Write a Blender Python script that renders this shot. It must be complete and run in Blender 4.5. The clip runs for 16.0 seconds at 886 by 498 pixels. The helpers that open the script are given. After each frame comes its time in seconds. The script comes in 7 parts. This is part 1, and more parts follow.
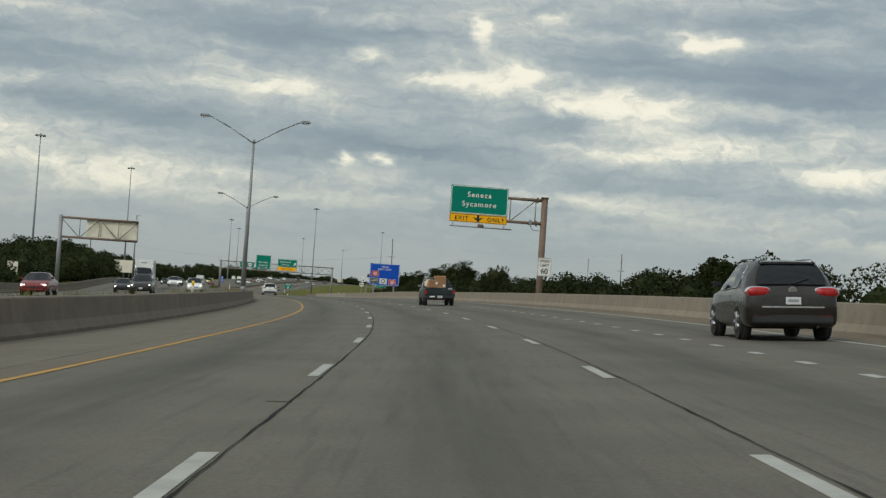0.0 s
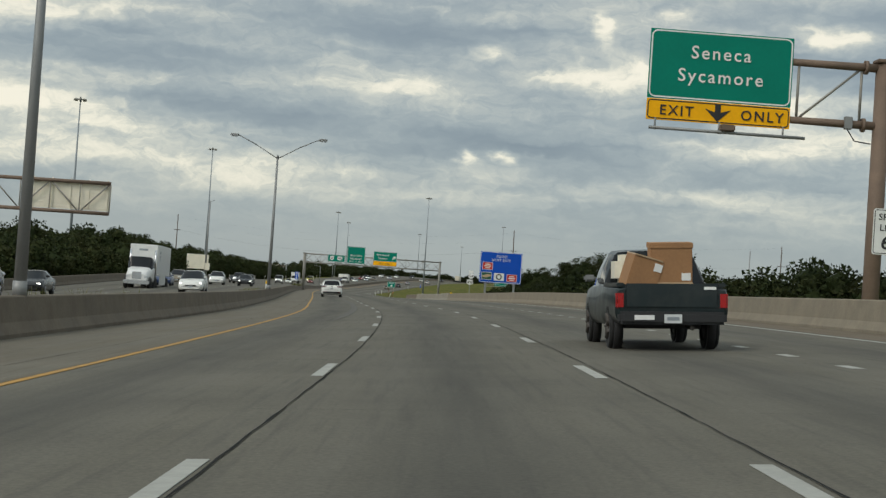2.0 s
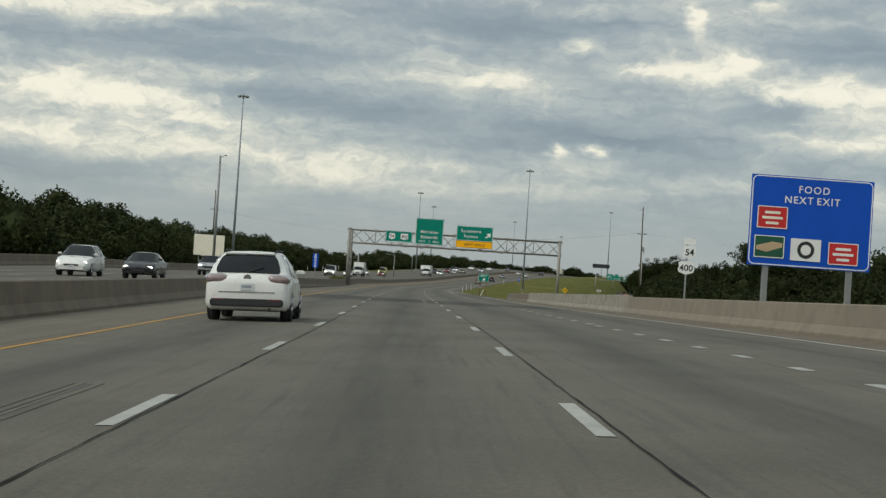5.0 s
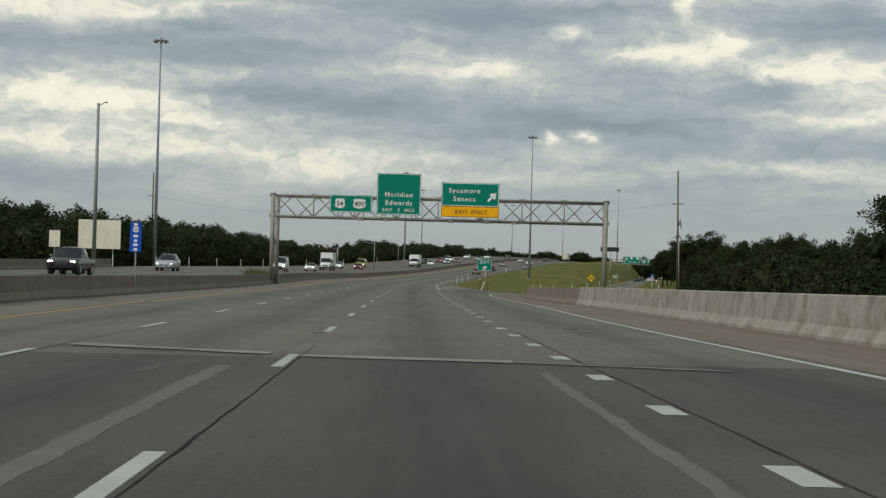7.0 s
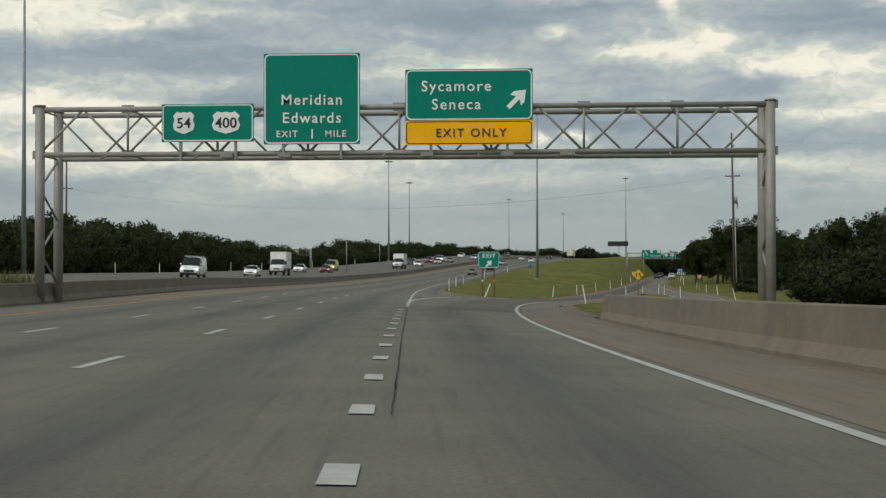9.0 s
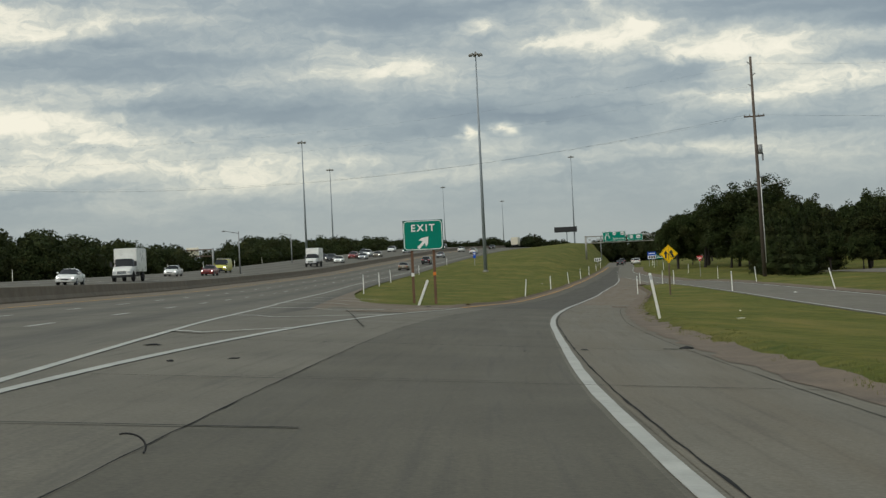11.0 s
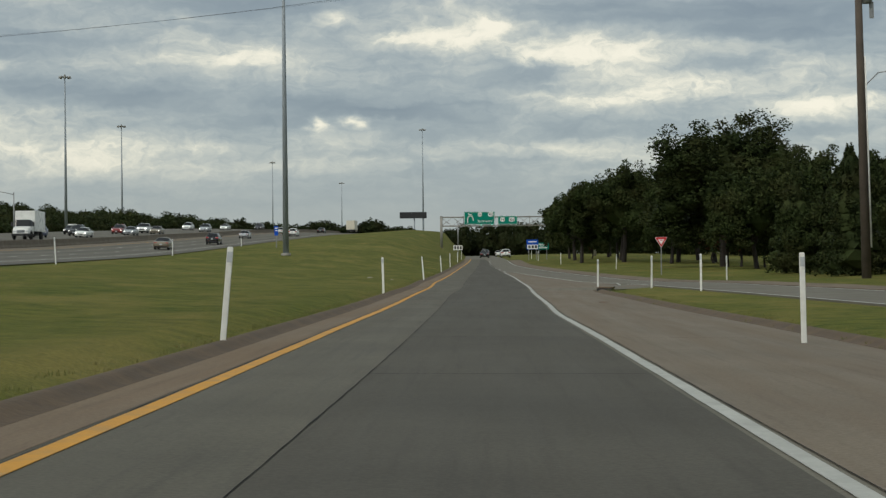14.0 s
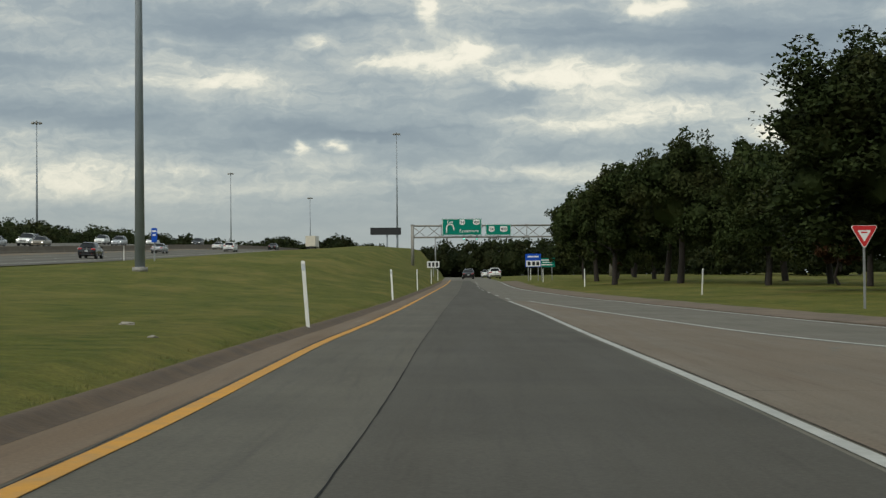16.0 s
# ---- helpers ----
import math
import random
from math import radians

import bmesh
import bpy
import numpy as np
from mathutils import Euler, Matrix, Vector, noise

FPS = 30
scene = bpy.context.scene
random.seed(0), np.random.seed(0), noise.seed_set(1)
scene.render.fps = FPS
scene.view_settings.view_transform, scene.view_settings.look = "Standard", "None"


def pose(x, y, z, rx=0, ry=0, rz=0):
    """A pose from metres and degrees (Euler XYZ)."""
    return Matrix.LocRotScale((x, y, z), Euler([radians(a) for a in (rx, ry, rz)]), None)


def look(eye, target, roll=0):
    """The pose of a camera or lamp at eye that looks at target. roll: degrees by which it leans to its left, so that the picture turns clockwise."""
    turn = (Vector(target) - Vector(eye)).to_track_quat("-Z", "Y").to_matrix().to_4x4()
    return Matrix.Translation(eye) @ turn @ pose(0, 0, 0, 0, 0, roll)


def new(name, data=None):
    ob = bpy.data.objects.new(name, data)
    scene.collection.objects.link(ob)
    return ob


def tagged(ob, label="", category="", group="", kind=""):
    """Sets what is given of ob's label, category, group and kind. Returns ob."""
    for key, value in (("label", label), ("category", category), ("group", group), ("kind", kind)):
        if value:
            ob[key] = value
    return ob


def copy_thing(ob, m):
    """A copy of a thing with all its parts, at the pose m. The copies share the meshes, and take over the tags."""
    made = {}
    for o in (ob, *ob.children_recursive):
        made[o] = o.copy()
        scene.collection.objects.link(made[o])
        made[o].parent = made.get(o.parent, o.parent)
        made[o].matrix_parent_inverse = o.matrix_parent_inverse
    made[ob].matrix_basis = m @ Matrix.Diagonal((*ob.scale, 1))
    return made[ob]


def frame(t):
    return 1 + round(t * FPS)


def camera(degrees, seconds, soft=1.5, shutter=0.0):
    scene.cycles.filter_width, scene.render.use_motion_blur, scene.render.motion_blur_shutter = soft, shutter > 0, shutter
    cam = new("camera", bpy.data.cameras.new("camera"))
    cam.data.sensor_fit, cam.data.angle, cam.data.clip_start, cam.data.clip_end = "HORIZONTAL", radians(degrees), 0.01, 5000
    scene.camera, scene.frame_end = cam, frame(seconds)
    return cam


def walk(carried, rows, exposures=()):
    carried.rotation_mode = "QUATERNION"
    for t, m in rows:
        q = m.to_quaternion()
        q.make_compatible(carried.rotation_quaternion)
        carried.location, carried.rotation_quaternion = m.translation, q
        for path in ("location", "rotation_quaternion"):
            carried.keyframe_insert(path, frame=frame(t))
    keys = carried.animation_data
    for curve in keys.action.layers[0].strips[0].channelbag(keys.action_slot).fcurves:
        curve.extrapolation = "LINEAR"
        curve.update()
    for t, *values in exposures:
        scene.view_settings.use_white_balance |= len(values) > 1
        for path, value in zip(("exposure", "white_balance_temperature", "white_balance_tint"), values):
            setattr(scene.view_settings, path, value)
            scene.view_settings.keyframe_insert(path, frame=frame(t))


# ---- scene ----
# ---------------------------------------------------------------- camera
cam = camera(31.4, 16.0, soft=1.35)
PATH = [
    (0.0, pose(0.17, 0.00, 1.21, 92.00, -3.94, -3.47)),
    (0.5, pose(1.33, 18.21, 1.36, 92.08, -3.94, -2.39)),
    (1.0, pose(2.07, 36.44, 1.52, 91.92, -3.92, -1.13)),
    (1.5, pose(2.39, 54.70, 1.66, 91.72, -4.06, -0.00)),
    (2.0, pose(2.52, 72.87, 1.79, 91.65, -3.91, 0.99)),
    (2.5, pose(2.24, 91.56, 1.89, 91.59, -3.81, 2.25)),
    (3.0, pose(1.49, 110.70, 1.94, 91.45, -4.00, 3.44)),
    (3.5, pose(0.37, 130.13, 1.97, 91.24, -4.08, 4.24)),
    (4.0, pose(-0.93, 149.63, 1.98, 91.07, -3.89, 4.72)),
    (4.5, pose(-2.27, 169.18, 2.01, 91.17, -4.08, 4.63)),
    (5.0, pose(-3.51, 188.74, 2.03, 91.21, -3.83, 4.32)),
    (5.5, pose(-4.67, 208.24, 2.05, 91.17, -3.31, 4.05)),
    (6.0, pose(-5.77, 227.60, 2.06, 91.07, -2.67, 3.96)),
    (6.5, pose(-6.85, 246.76, 2.05, 90.95, -2.05, 4.03)),
    (7.0, pose(-7.93, 265.62, 2.02, 90.91, -1.60, 4.20)),
    (7.5, pose(-9.05, 284.14, 1.96, 91.07, -1.48, 4.27)),
    (8.0, pose(-10.19, 302.21, 1.90, 90.98, -0.80, 4.26)),
    (8.5, pose(-11.28, 319.93, 1.86, 91.02, -0.47, 4.11)),
    (9.0, pose(-12.33, 337.46, 1.81, 91.01, 0.06, 3.97)),
    (9.5, pose(-13.29, 354.80, 1.74, 90.98, 0.71, 3.69)),
    (10.0, pose(-14.11, 372.00, 1.66, 90.94, 1.42, 3.21)),
    (10.5, pose(-14.73, 389.05, 1.58, 90.89, 2.09, 2.53)),
    (11.0, pose(-15.09, 405.99, 1.48, 90.85, 2.67, 1.64)),
    (11.5, pose(-15.12, 422.85, 1.38, 90.82, 3.08, 0.35)),
    (12.0, pose(-14.86, 439.62, 1.24, 90.77, 3.59, -0.90)),
    (12.5, pose(-14.20, 456.50, 1.04, 90.41, 3.26, -2.12)),
    (13.0, pose(-13.22, 473.21, 0.80, 90.40, 2.85, -3.06)),
    (13.5, pose(-12.04, 489.84, 0.56, 90.39, 2.06, -3.79)),
    (14.0, pose(-10.74, 506.33, 0.39, 90.48, 0.61, -4.02)),
    (14.5, pose(-9.39, 522.72, 0.26, 90.85, 0.41, -4.22)),
    (15.0, pose(-7.98, 538.95, 0.20, 90.91, 0.50, -4.40)),
    (15.5, pose(-6.49, 555.12, 0.18, 91.17, 0.47, -4.60)),
    (16.0, pose(-4.82, 571.26, 0.19, 91.32, 0.54, -4.70)),
]
walk(cam, PATH)

# ---------------------------------------------------------------- world, sun
SUN_EL, SUN_AZ = radians(42), radians(225)
world = bpy.data.worlds.new("overcast_sky")
scene.world = world
world.use_nodes = True


# the cloud cover: azimuth, elevation, their half widths (degrees), and by how much it is thinner or thicker there
CLOUD_BANKS = ((-17.2, 5.85, 4.0, 0.42, 0.38), (-14.6, 5.15, 3.4, 0.30, 0.16), (-18.0, 9.2, 4.6, 0.75, 0.22), (-13.2, 7.1, 2.4, 0.42, 0.15), (-3.4, 7.45, 2.4, 0.36, 0.30), (-8.0, 7.2, 2.0, 0.35, 0.10),
               (9.4, 7.45, 2.3, 0.62, 0.36), (9.4, 5.85, 3.0, 0.40, 0.30), (12.6, 6.0, 2.4, 0.65, 0.26), (1.2, 4.5, 3.4, 0.40, 0.10), (-9.4, 3.6, 4.0, 0.7, 0.16), (9.6, 4.0, 4.4, 0.55, 0.20), (17.6, 5.4, 1.7, 0.45, 0.42), (4.4, 8.15, 1.5, 0.36, 0.30), (-16.5, 4.2, 5.0, 0.60, 0.26))
CLOUD_PUFFS = ((0.2, 8.85, 0.55, 0.22, 0.25), (2.3, 8.15, 0.9, 0.22, 0.24), (5.9, 8.55, 0.75, 0.30, 0.42), (-0.17, 5.06, 0.27, 0.24, 0.42), (0.92, 5.10, 0.28, 0.18, 0.32), (4.15, 10.0, 0.32, 0.60, 0.36), (6.85, 10.6, 0.45, 0.22, 0.34), (12.1, 9.95, 0.95, 0.42, 0.52), (7.2, 7.2, 0.7, 0.35, 0.22))
CLOUD_BASES = ((-4.2, 6.2, 6.5, 0.45, -0.12), (-11.6, 6.2, 1.8, 0.45, -0.12), (-1.8, 5.4, 4.6, 0.36, -0.12), (3.2, 6.7, 3.0, 0.45, -0.10), (9.2, 9.4, 3.0, 0.6, -0.13), (-3.0, 9.1, 3.4, 0.45, -0.08), (7.5, 6.85, 1.1, 0.26, -0.34), (9.5, 7.2, 0.6, 0.14, -0.22), (16.6, 8.6, 3.4, 0.7, -0.14), (13.6, 6.95, 2.4, 0.22, -0.26), (10.5, 3.0, 5.0, 0.5, -0.05))


def build_sky(nt):
    N, L = nt.nodes, nt.links
    N.clear()
    out = N.new("ShaderNodeOutputWorld")
    bg = N.new("ShaderNodeBackground")
    sky = N.new("ShaderNodeTexSky")
    sky.sky_type = "NISHITA"
    sky.sun_disc = False
    sky.sun_elevation, sky.sun_rotation = SUN_EL, SUN_AZ
    dim = N.new("ShaderNodeVectorMath"); dim.operation = "SCALE"; dim.inputs["Scale"].default_value = 0.10
    L.new(sky.outputs[0], dim.inputs[0])
    tc = N.new("ShaderNodeTexCoord")
    sep = N.new("ShaderNodeSeparateXYZ")
    L.new(tc.outputs["Generated"], sep.inputs[0])

    def math_(op, a, b=None, c=None, clamp=False):
        n = N.new("ShaderNodeMath"); n.operation = op; n.use_clamp = clamp
        for i, v in enumerate((a, b, c)):
            if v is None:
                continue
            if isinstance(v, (int, float)):
                n.inputs[i].default_value = v
            else:
                L.new(v, n.inputs[i])
        return n.outputs[0]

    def vec_(op, a, b):
        n = N.new("ShaderNodeVectorMath"); n.operation = op
        for i, v in enumerate((a, b)):
            if isinstance(v, tuple):
                n.inputs[i].default_value = v
            else:
                L.new(v, n.inputs[i])
        return n

    az = math_("MULTIPLY", math_("ARCTAN2", sep.outputs[0], sep.outputs[1]), 57.2958)
    el = math_("MULTIPLY", math_("ARCSINE", sep.outputs[2]), 57.2958)
    comb = N.new("ShaderNodeCombineXYZ")
    L.new(az, comb.inputs[0]); L.new(el, comb.inputs[1])
    ang = comb.outputs[0]

    def noise_(vec, sx, sy, detail, rough, dist, seed):
        v = vec_("MULTIPLY", vec, (sx, sy, 0.0)).outputs[0]
        v = vec_("ADD", v, (seed * 1.7, seed * 2.3, seed * 3.1)).outputs[0]
        n = N.new("ShaderNodeTexNoise")
        n.inputs["Scale"].default_value, n.inputs["Detail"].default_value = 1.0, detail
        n.inputs["Roughness"].default_value, n.inputs["Distortion"].default_value = rough, dist
        L.new(v, n.inputs["Vector"])
        return n

    # torn edges: the directions are bent by two sizes of turbulence
    w1 = vec_("SUBTRACT", noise_(ang, 0.42, 0.95, 3, 0.5, 0.0, 1.0).outputs["Color"], (0.5, 0.5, 0.5)).outputs[0]
    w2 = vec_("SUBTRACT", noise_(ang, 1.5, 2.2, 4, 0.5, 0.0, 2.0).outputs["Color"], (0.5, 0.5, 0.5)).outputs[0]
    bent = vec_("ADD", vec_("ADD", ang, vec_("MULTIPLY", w1, (2.2, 0.6, 0)).outputs[0]).outputs[0], vec_("MULTIPLY", w2, (1.1, 0.5, 0)).outputs[0]).outputs[0]
    body = 0.44
    for a_, e_, wa, we, amt in CLOUD_BANKS + CLOUD_PUFFS + CLOUD_BASES:
        d = vec_("MULTIPLY", vec_("SUBTRACT", bent, (a_, e_, 0.0)).outputs[0], (1 / wa, 1 / we, 0.0)).outputs[0]
        q = vec_("DOT_PRODUCT", d, d).outputs["Value"]
        body = math_("MULTIPLY_ADD", math_("POWER", 2.718, math_("MULTIPLY", q, -0.8)), amt * (1.25 if amt > 0 else 0.9), body)
    # long soft bands, streaks in them, and curdled edges where the cover is thin
    band = noise_(bent, 0.050, 0.42, 3, 0.5, 0.2, 3.0).outputs[0]
    streak = noise_(bent, 0.15, 0.95, 4, 0.5, 0.3, 4.0).outputs[0]
    curd = noise_(bent, 0.75, 1.5, 8, 0.62, 0.5, 5.0).outputs[0]
    low = N.new("ShaderNodeMapRange"); low.interpolation_type = "SMOOTHSTEP"
    low.inputs[1].default_value, low.inputs[2].default_value = 0.4, 4.4
    L.new(el, low.inputs[0])
    body = math_("MULTIPLY_ADD", math_("MULTIPLY", math_("SUBTRACT", band, 0.5), low.outputs[0]), 0.75, body)
    body = math_("MULTIPLY_ADD", math_("MULTIPLY", math_("SUBTRACT", streak, 0.5), low.outputs[0]), 0.80, body)
    lit = math_("MULTIPLY", math_("SUBTRACT", body, 0.22), 1.1, clamp=True)
    body = math_("MULTIPLY_ADD", math_("MULTIPLY", math_("MULTIPLY", math_("SUBTRACT", curd, 0.5), low.outputs[0]), lit), 1.45, body)
    flock = noise_(bent, 2.3, 3.4, 6, 0.6, 0.4, 6.0).outputs[0]
    body = math_("MULTIPLY_ADD", math_("MULTIPLY", math_("MULTIPLY", math_("SUBTRACT", flock, 0.5), low.outputs[0]), lit), 0.65, body)
    ramp = N.new("ShaderNodeValToRGB")
    ramp.color_ramp.interpolation = "B_SPLINE"
    L.new(body, ramp.inputs[0])
    e = ramp.color_ramp.elements
    e[0].position, e[0].color = 0.10, (0.205, 0.256, 0.300, 1)
    e[1].position, e[1].color = 0.98, (0.97, 0.92, 0.76, 1)
    for p_, c_ in ((0.26, (0.258, 0.314, 0.350, 1)), (0.42, (0.356, 0.414, 0.430, 1)), (0.56, (0.49, 0.528, 0.502, 1)), (0.70, (0.66, 0.672, 0.588, 1)), (0.82, (0.86, 0.832, 0.69, 1))):
        k = e.new(p_); k.color = c_
    # the haze near the horizon
    hz = N.new("ShaderNodeMapRange"); hz.inputs[1].default_value, hz.inputs[2].default_value = 0.0, 0.085
    hz.inputs[3].default_value, hz.inputs[4].default_value = 1.0, 0.0
    L.new(sep.outputs[2], hz.inputs[0])
    mixh = N.new("ShaderNodeMix"); mixh.data_type = "RGBA"
    L.new(math_("MULTIPLY", math_("POWER", hz.outputs[0], 1.3), 0.62), mixh.inputs[0])
    L.new(ramp.outputs[0], mixh.inputs[6]); mixh.inputs[7].default_value = (0.330, 0.372, 0.376, 1)
    mixs = N.new("ShaderNodeMix"); mixs.data_type = "RGBA"; mixs.inputs[0].default_value = 0.9
    L.new(dim.outputs[0], mixs.inputs[6]); L.new(mixh.outputs[2], mixs.inputs[7])
    # an overcast sky is brightest overhead
    zen = N.new("ShaderNodeMapRange"); zen.interpolation_type = "SMOOTHSTEP"
    zen.inputs[1].default_value, zen.inputs[2].default_value, zen.inputs[3].default_value, zen.inputs[4].default_value = 0.20, 0.75, 1.0, 1.25
    L.new(sep.outputs[2], zen.inputs[0])
    # and round the veiled sun
    toward = vec_("DOT_PRODUCT", tc.outputs["Generated"], (math.sin(SUN_AZ) * math.cos(SUN_EL), math.cos(SUN_AZ) * math.cos(SUN_EL), math.sin(SUN_EL))).outputs["Value"]
    veil = math_("MULTIPLY_ADD", math_("POWER", math_("MAXIMUM", toward, 0.0), 1.5), 0.9, zen.outputs[0])
    L.new(mixs.outputs[2], bg.inputs[0]); L.new(veil, bg.inputs[1])
    L.new(bg.outputs[0], out.inputs[0])


build_sky(world.node_tree)
sun_data = bpy.data.lights.new("sun", "SUN")
sun_data.energy, sun_data.angle, sun_data.color = 1.2, radians(20), (1.0, 0.92, 0.80)
sun = new("sun", sun_data)
sun.matrix_world = look((math.sin(SUN_AZ) * math.cos(SUN_EL) * 100, math.cos(SUN_AZ) * math.cos(SUN_EL) * 100 + 300, math.sin(SUN_EL) * 100), (0, 300, 0))

# ---------------------------------------------------------------- materials
def node_math(nt, op, a, b=None, clamp=False):
    n = nt.nodes.new("ShaderNodeMath"); n.operation = op; n.use_clamp = clamp
    for i, v in enumerate((a, b)):
        if v is None:
            continue
        if isinstance(v, (int, float)):
            n.inputs[i].default_value = v
        else:
            nt.links.new(v, n.inputs[i])
    return n.outputs[0]


def noise_tex(nt, vec, scale, detail=4, rough=0.55, dist=0.0):
    n = nt.nodes.new("ShaderNodeTexNoise")
    for key, v in (("Scale", scale), ("Detail", detail), ("Roughness", rough), ("Distortion", dist)):
        n.inputs[key].default_value = v
    nt.links.new(vec, n.inputs["Vector"])
    return n.outputs[0]


def spread(nt, v, lo, hi, a, b):
    n = nt.nodes.new("ShaderNodeMapRange")
    nt.links.new(v, n.inputs[0])
    for i, k in enumerate((lo, hi, a, b)):
        n.inputs[i + 1].default_value = k
    return n.outputs[0]


def blend(nt, fac, a, b, kind="MIX"):
    n = nt.nodes.new("ShaderNodeMix"); n.data_type = "RGBA"; n.blend_type = kind
    for i, v in ((0, fac), (6, a), (7, b)):
        if isinstance(v, (int, float)):
            n.inputs[i].default_value = v
        elif isinstance(v, tuple):
            n.inputs[i].default_value = (*v[:3], 1)
        else:
            nt.links.new(v, n.inputs[i])
    return n.outputs[2]


def begin(name):
    m = bpy.data.materials.new(name)
    m.use_nodes = True
    nt = m.node_tree
    bsdf = next(n for n in nt.nodes if n.type == "BSDF_PRINCIPLED")
    tc = nt.nodes.new("ShaderNodeTexCoord")
    return m, nt, bsdf, tc


def bump(nt, bsdf, h, strength, dist=0.02):
    b = nt.nodes.new("ShaderNodeBump")
    b.inputs["Strength"].default_value, b.inputs["Distance"].default_value = strength, dist
    nt.links.new(h, b.inputs["Height"])
    nt.links.new(b.outputs[0], bsdf.inputs["Normal"])


def mat(name, base, rough=0.6, metal=0.0, var=0.12, scale=2.0, fine=30.0, relief=0.0, dirt=None, amount=0.0, coat=0.0, rand=0.0, spec=0.5):
    """A surface with a large and a fine variation, and dirt in patches."""
    m, nt, bsdf, tc = begin(name)
    co = tc.outputs["Object"]
    n1, n2 = noise_tex(nt, co, scale), noise_tex(nt, co, fine, 3)
    v = node_math(nt, "ADD", spread(nt, n1, 0.3, 0.7, 1 - var, 1 + var), spread(nt, n2, 0.3, 0.7, -var * 0.5, var * 0.5))
    if rand:
        oi = nt.nodes.new("ShaderNodeObjectInfo")
        v = node_math(nt, "MULTIPLY", v, spread(nt, oi.outputs["Random"], 0, 1, 1 - rand, 1 + rand))
    col = blend(nt, 1.0, base, v, "MULTIPLY")
    if dirt:
        d = noise_tex(nt, co, scale * 1.7, 6, 0.65)
        col = blend(nt, spread(nt, d, 0.45, 0.72, 0, amount), col, dirt)
    nt.links.new(col, bsdf.inputs["Base Color"])
    nt.links.new(spread(nt, n1, 0.3, 0.7, max(0.03, rough - 0.07), min(1, rough + 0.07)), bsdf.inputs["Roughness"])
    bsdf.inputs["Metallic"].default_value = metal
    bsdf.inputs["Coat Weight"].default_value = coat
    bsdf.inputs["Specular IOR Level"].default_value = spec
    bsdf.inputs["Coat Roughness"].default_value = 0.06
    if relief:
        bump(nt, bsdf, n2, relief)
    return m


def pavement(name, base, dark, lane=0.0, wear=0.5, brown=None):
    """Brushed concrete: aggregate, blotches, and the darker oil band along each lane (UV: metres across, metres along)."""
    m, nt, bsdf, tc = begin(name)
    co, uv = tc.outputs["Object"], tc.outputs["UV"]
    sep = nt.nodes.new("ShaderNodeSeparateXYZ"); nt.links.new(uv, sep.inputs[0])
    mp = nt.nodes.new("ShaderNodeMapping"); mp.inputs["Scale"].default_value = (0.9, 0.05, 1)
    nt.links.new(uv, mp.inputs[0])
    streak = noise_tex(nt, mp.outputs[0], 1.6, 6, 0.6)
    mp2 = nt.nodes.new("ShaderNodeMapping"); mp2.inputs["Scale"].default_value = (3.5, 0.12, 1)
    nt.links.new(uv, mp2.inputs[0])
    thin = noise_tex(nt, mp2.outputs[0], 2.0, 4, 0.6)
    blotch, grain = noise_tex(nt, co, 0.35, 6, 0.6), noise_tex(nt, co, 28, 3, 0.6)
    speck = noise_tex(nt, co, 9, 4, 0.7)
    col = blend(nt, spread(nt, blotch, 0.3, 0.7, 0, 1), tuple(c * 0.80 for c in base), tuple(c * 1.12 for c in base))
    if brown:
        col = blend(nt, spread(nt, streak, 0.35, 0.65, 0.1, 0.8), col, brown)
    if lane:
        u = node_math(nt, "FRACT", node_math(nt, "DIVIDE", sep.outputs[0], lane))
        d = node_math(nt, "ABSOLUTE", node_math(nt, "SUBTRACT", u, 0.5))
        oil = spread(nt, d, 0.02, 0.30, 1.0, 0.0)
        oil = node_math(nt, "MULTIPLY", oil, spread(nt, streak, 0.3, 0.7, 0.35, 1.0))
        col = blend(nt, node_math(nt, "MULTIPLY", oil, wear), col, dark)
    col = blend(nt, spread(nt, thin, 0.52, 0.72, 0, 0.45), col, dark)
    col = blend(nt, 1.0, col, spread(nt, grain, 0.25, 0.75, 0.76, 1.24), "MULTIPLY")
    col = blend(nt, spread(nt, speck, 0.62, 0.75, 0, 0.3), col, dark)
    nt.links.new(col, bsdf.inputs["Base Color"])
    nt.links.new(spread(nt, streak, 0.3, 0.7, 0.78, 0.92), bsdf.inputs["Roughness"])
    bsdf.inputs["Specular IOR Level"].default_value = 0.35
    bump(nt, bsdf, node_math(nt, "ADD", grain, node_math(nt, "MULTIPLY", speck, 0.6)), 0.25, 0.006)
    return m


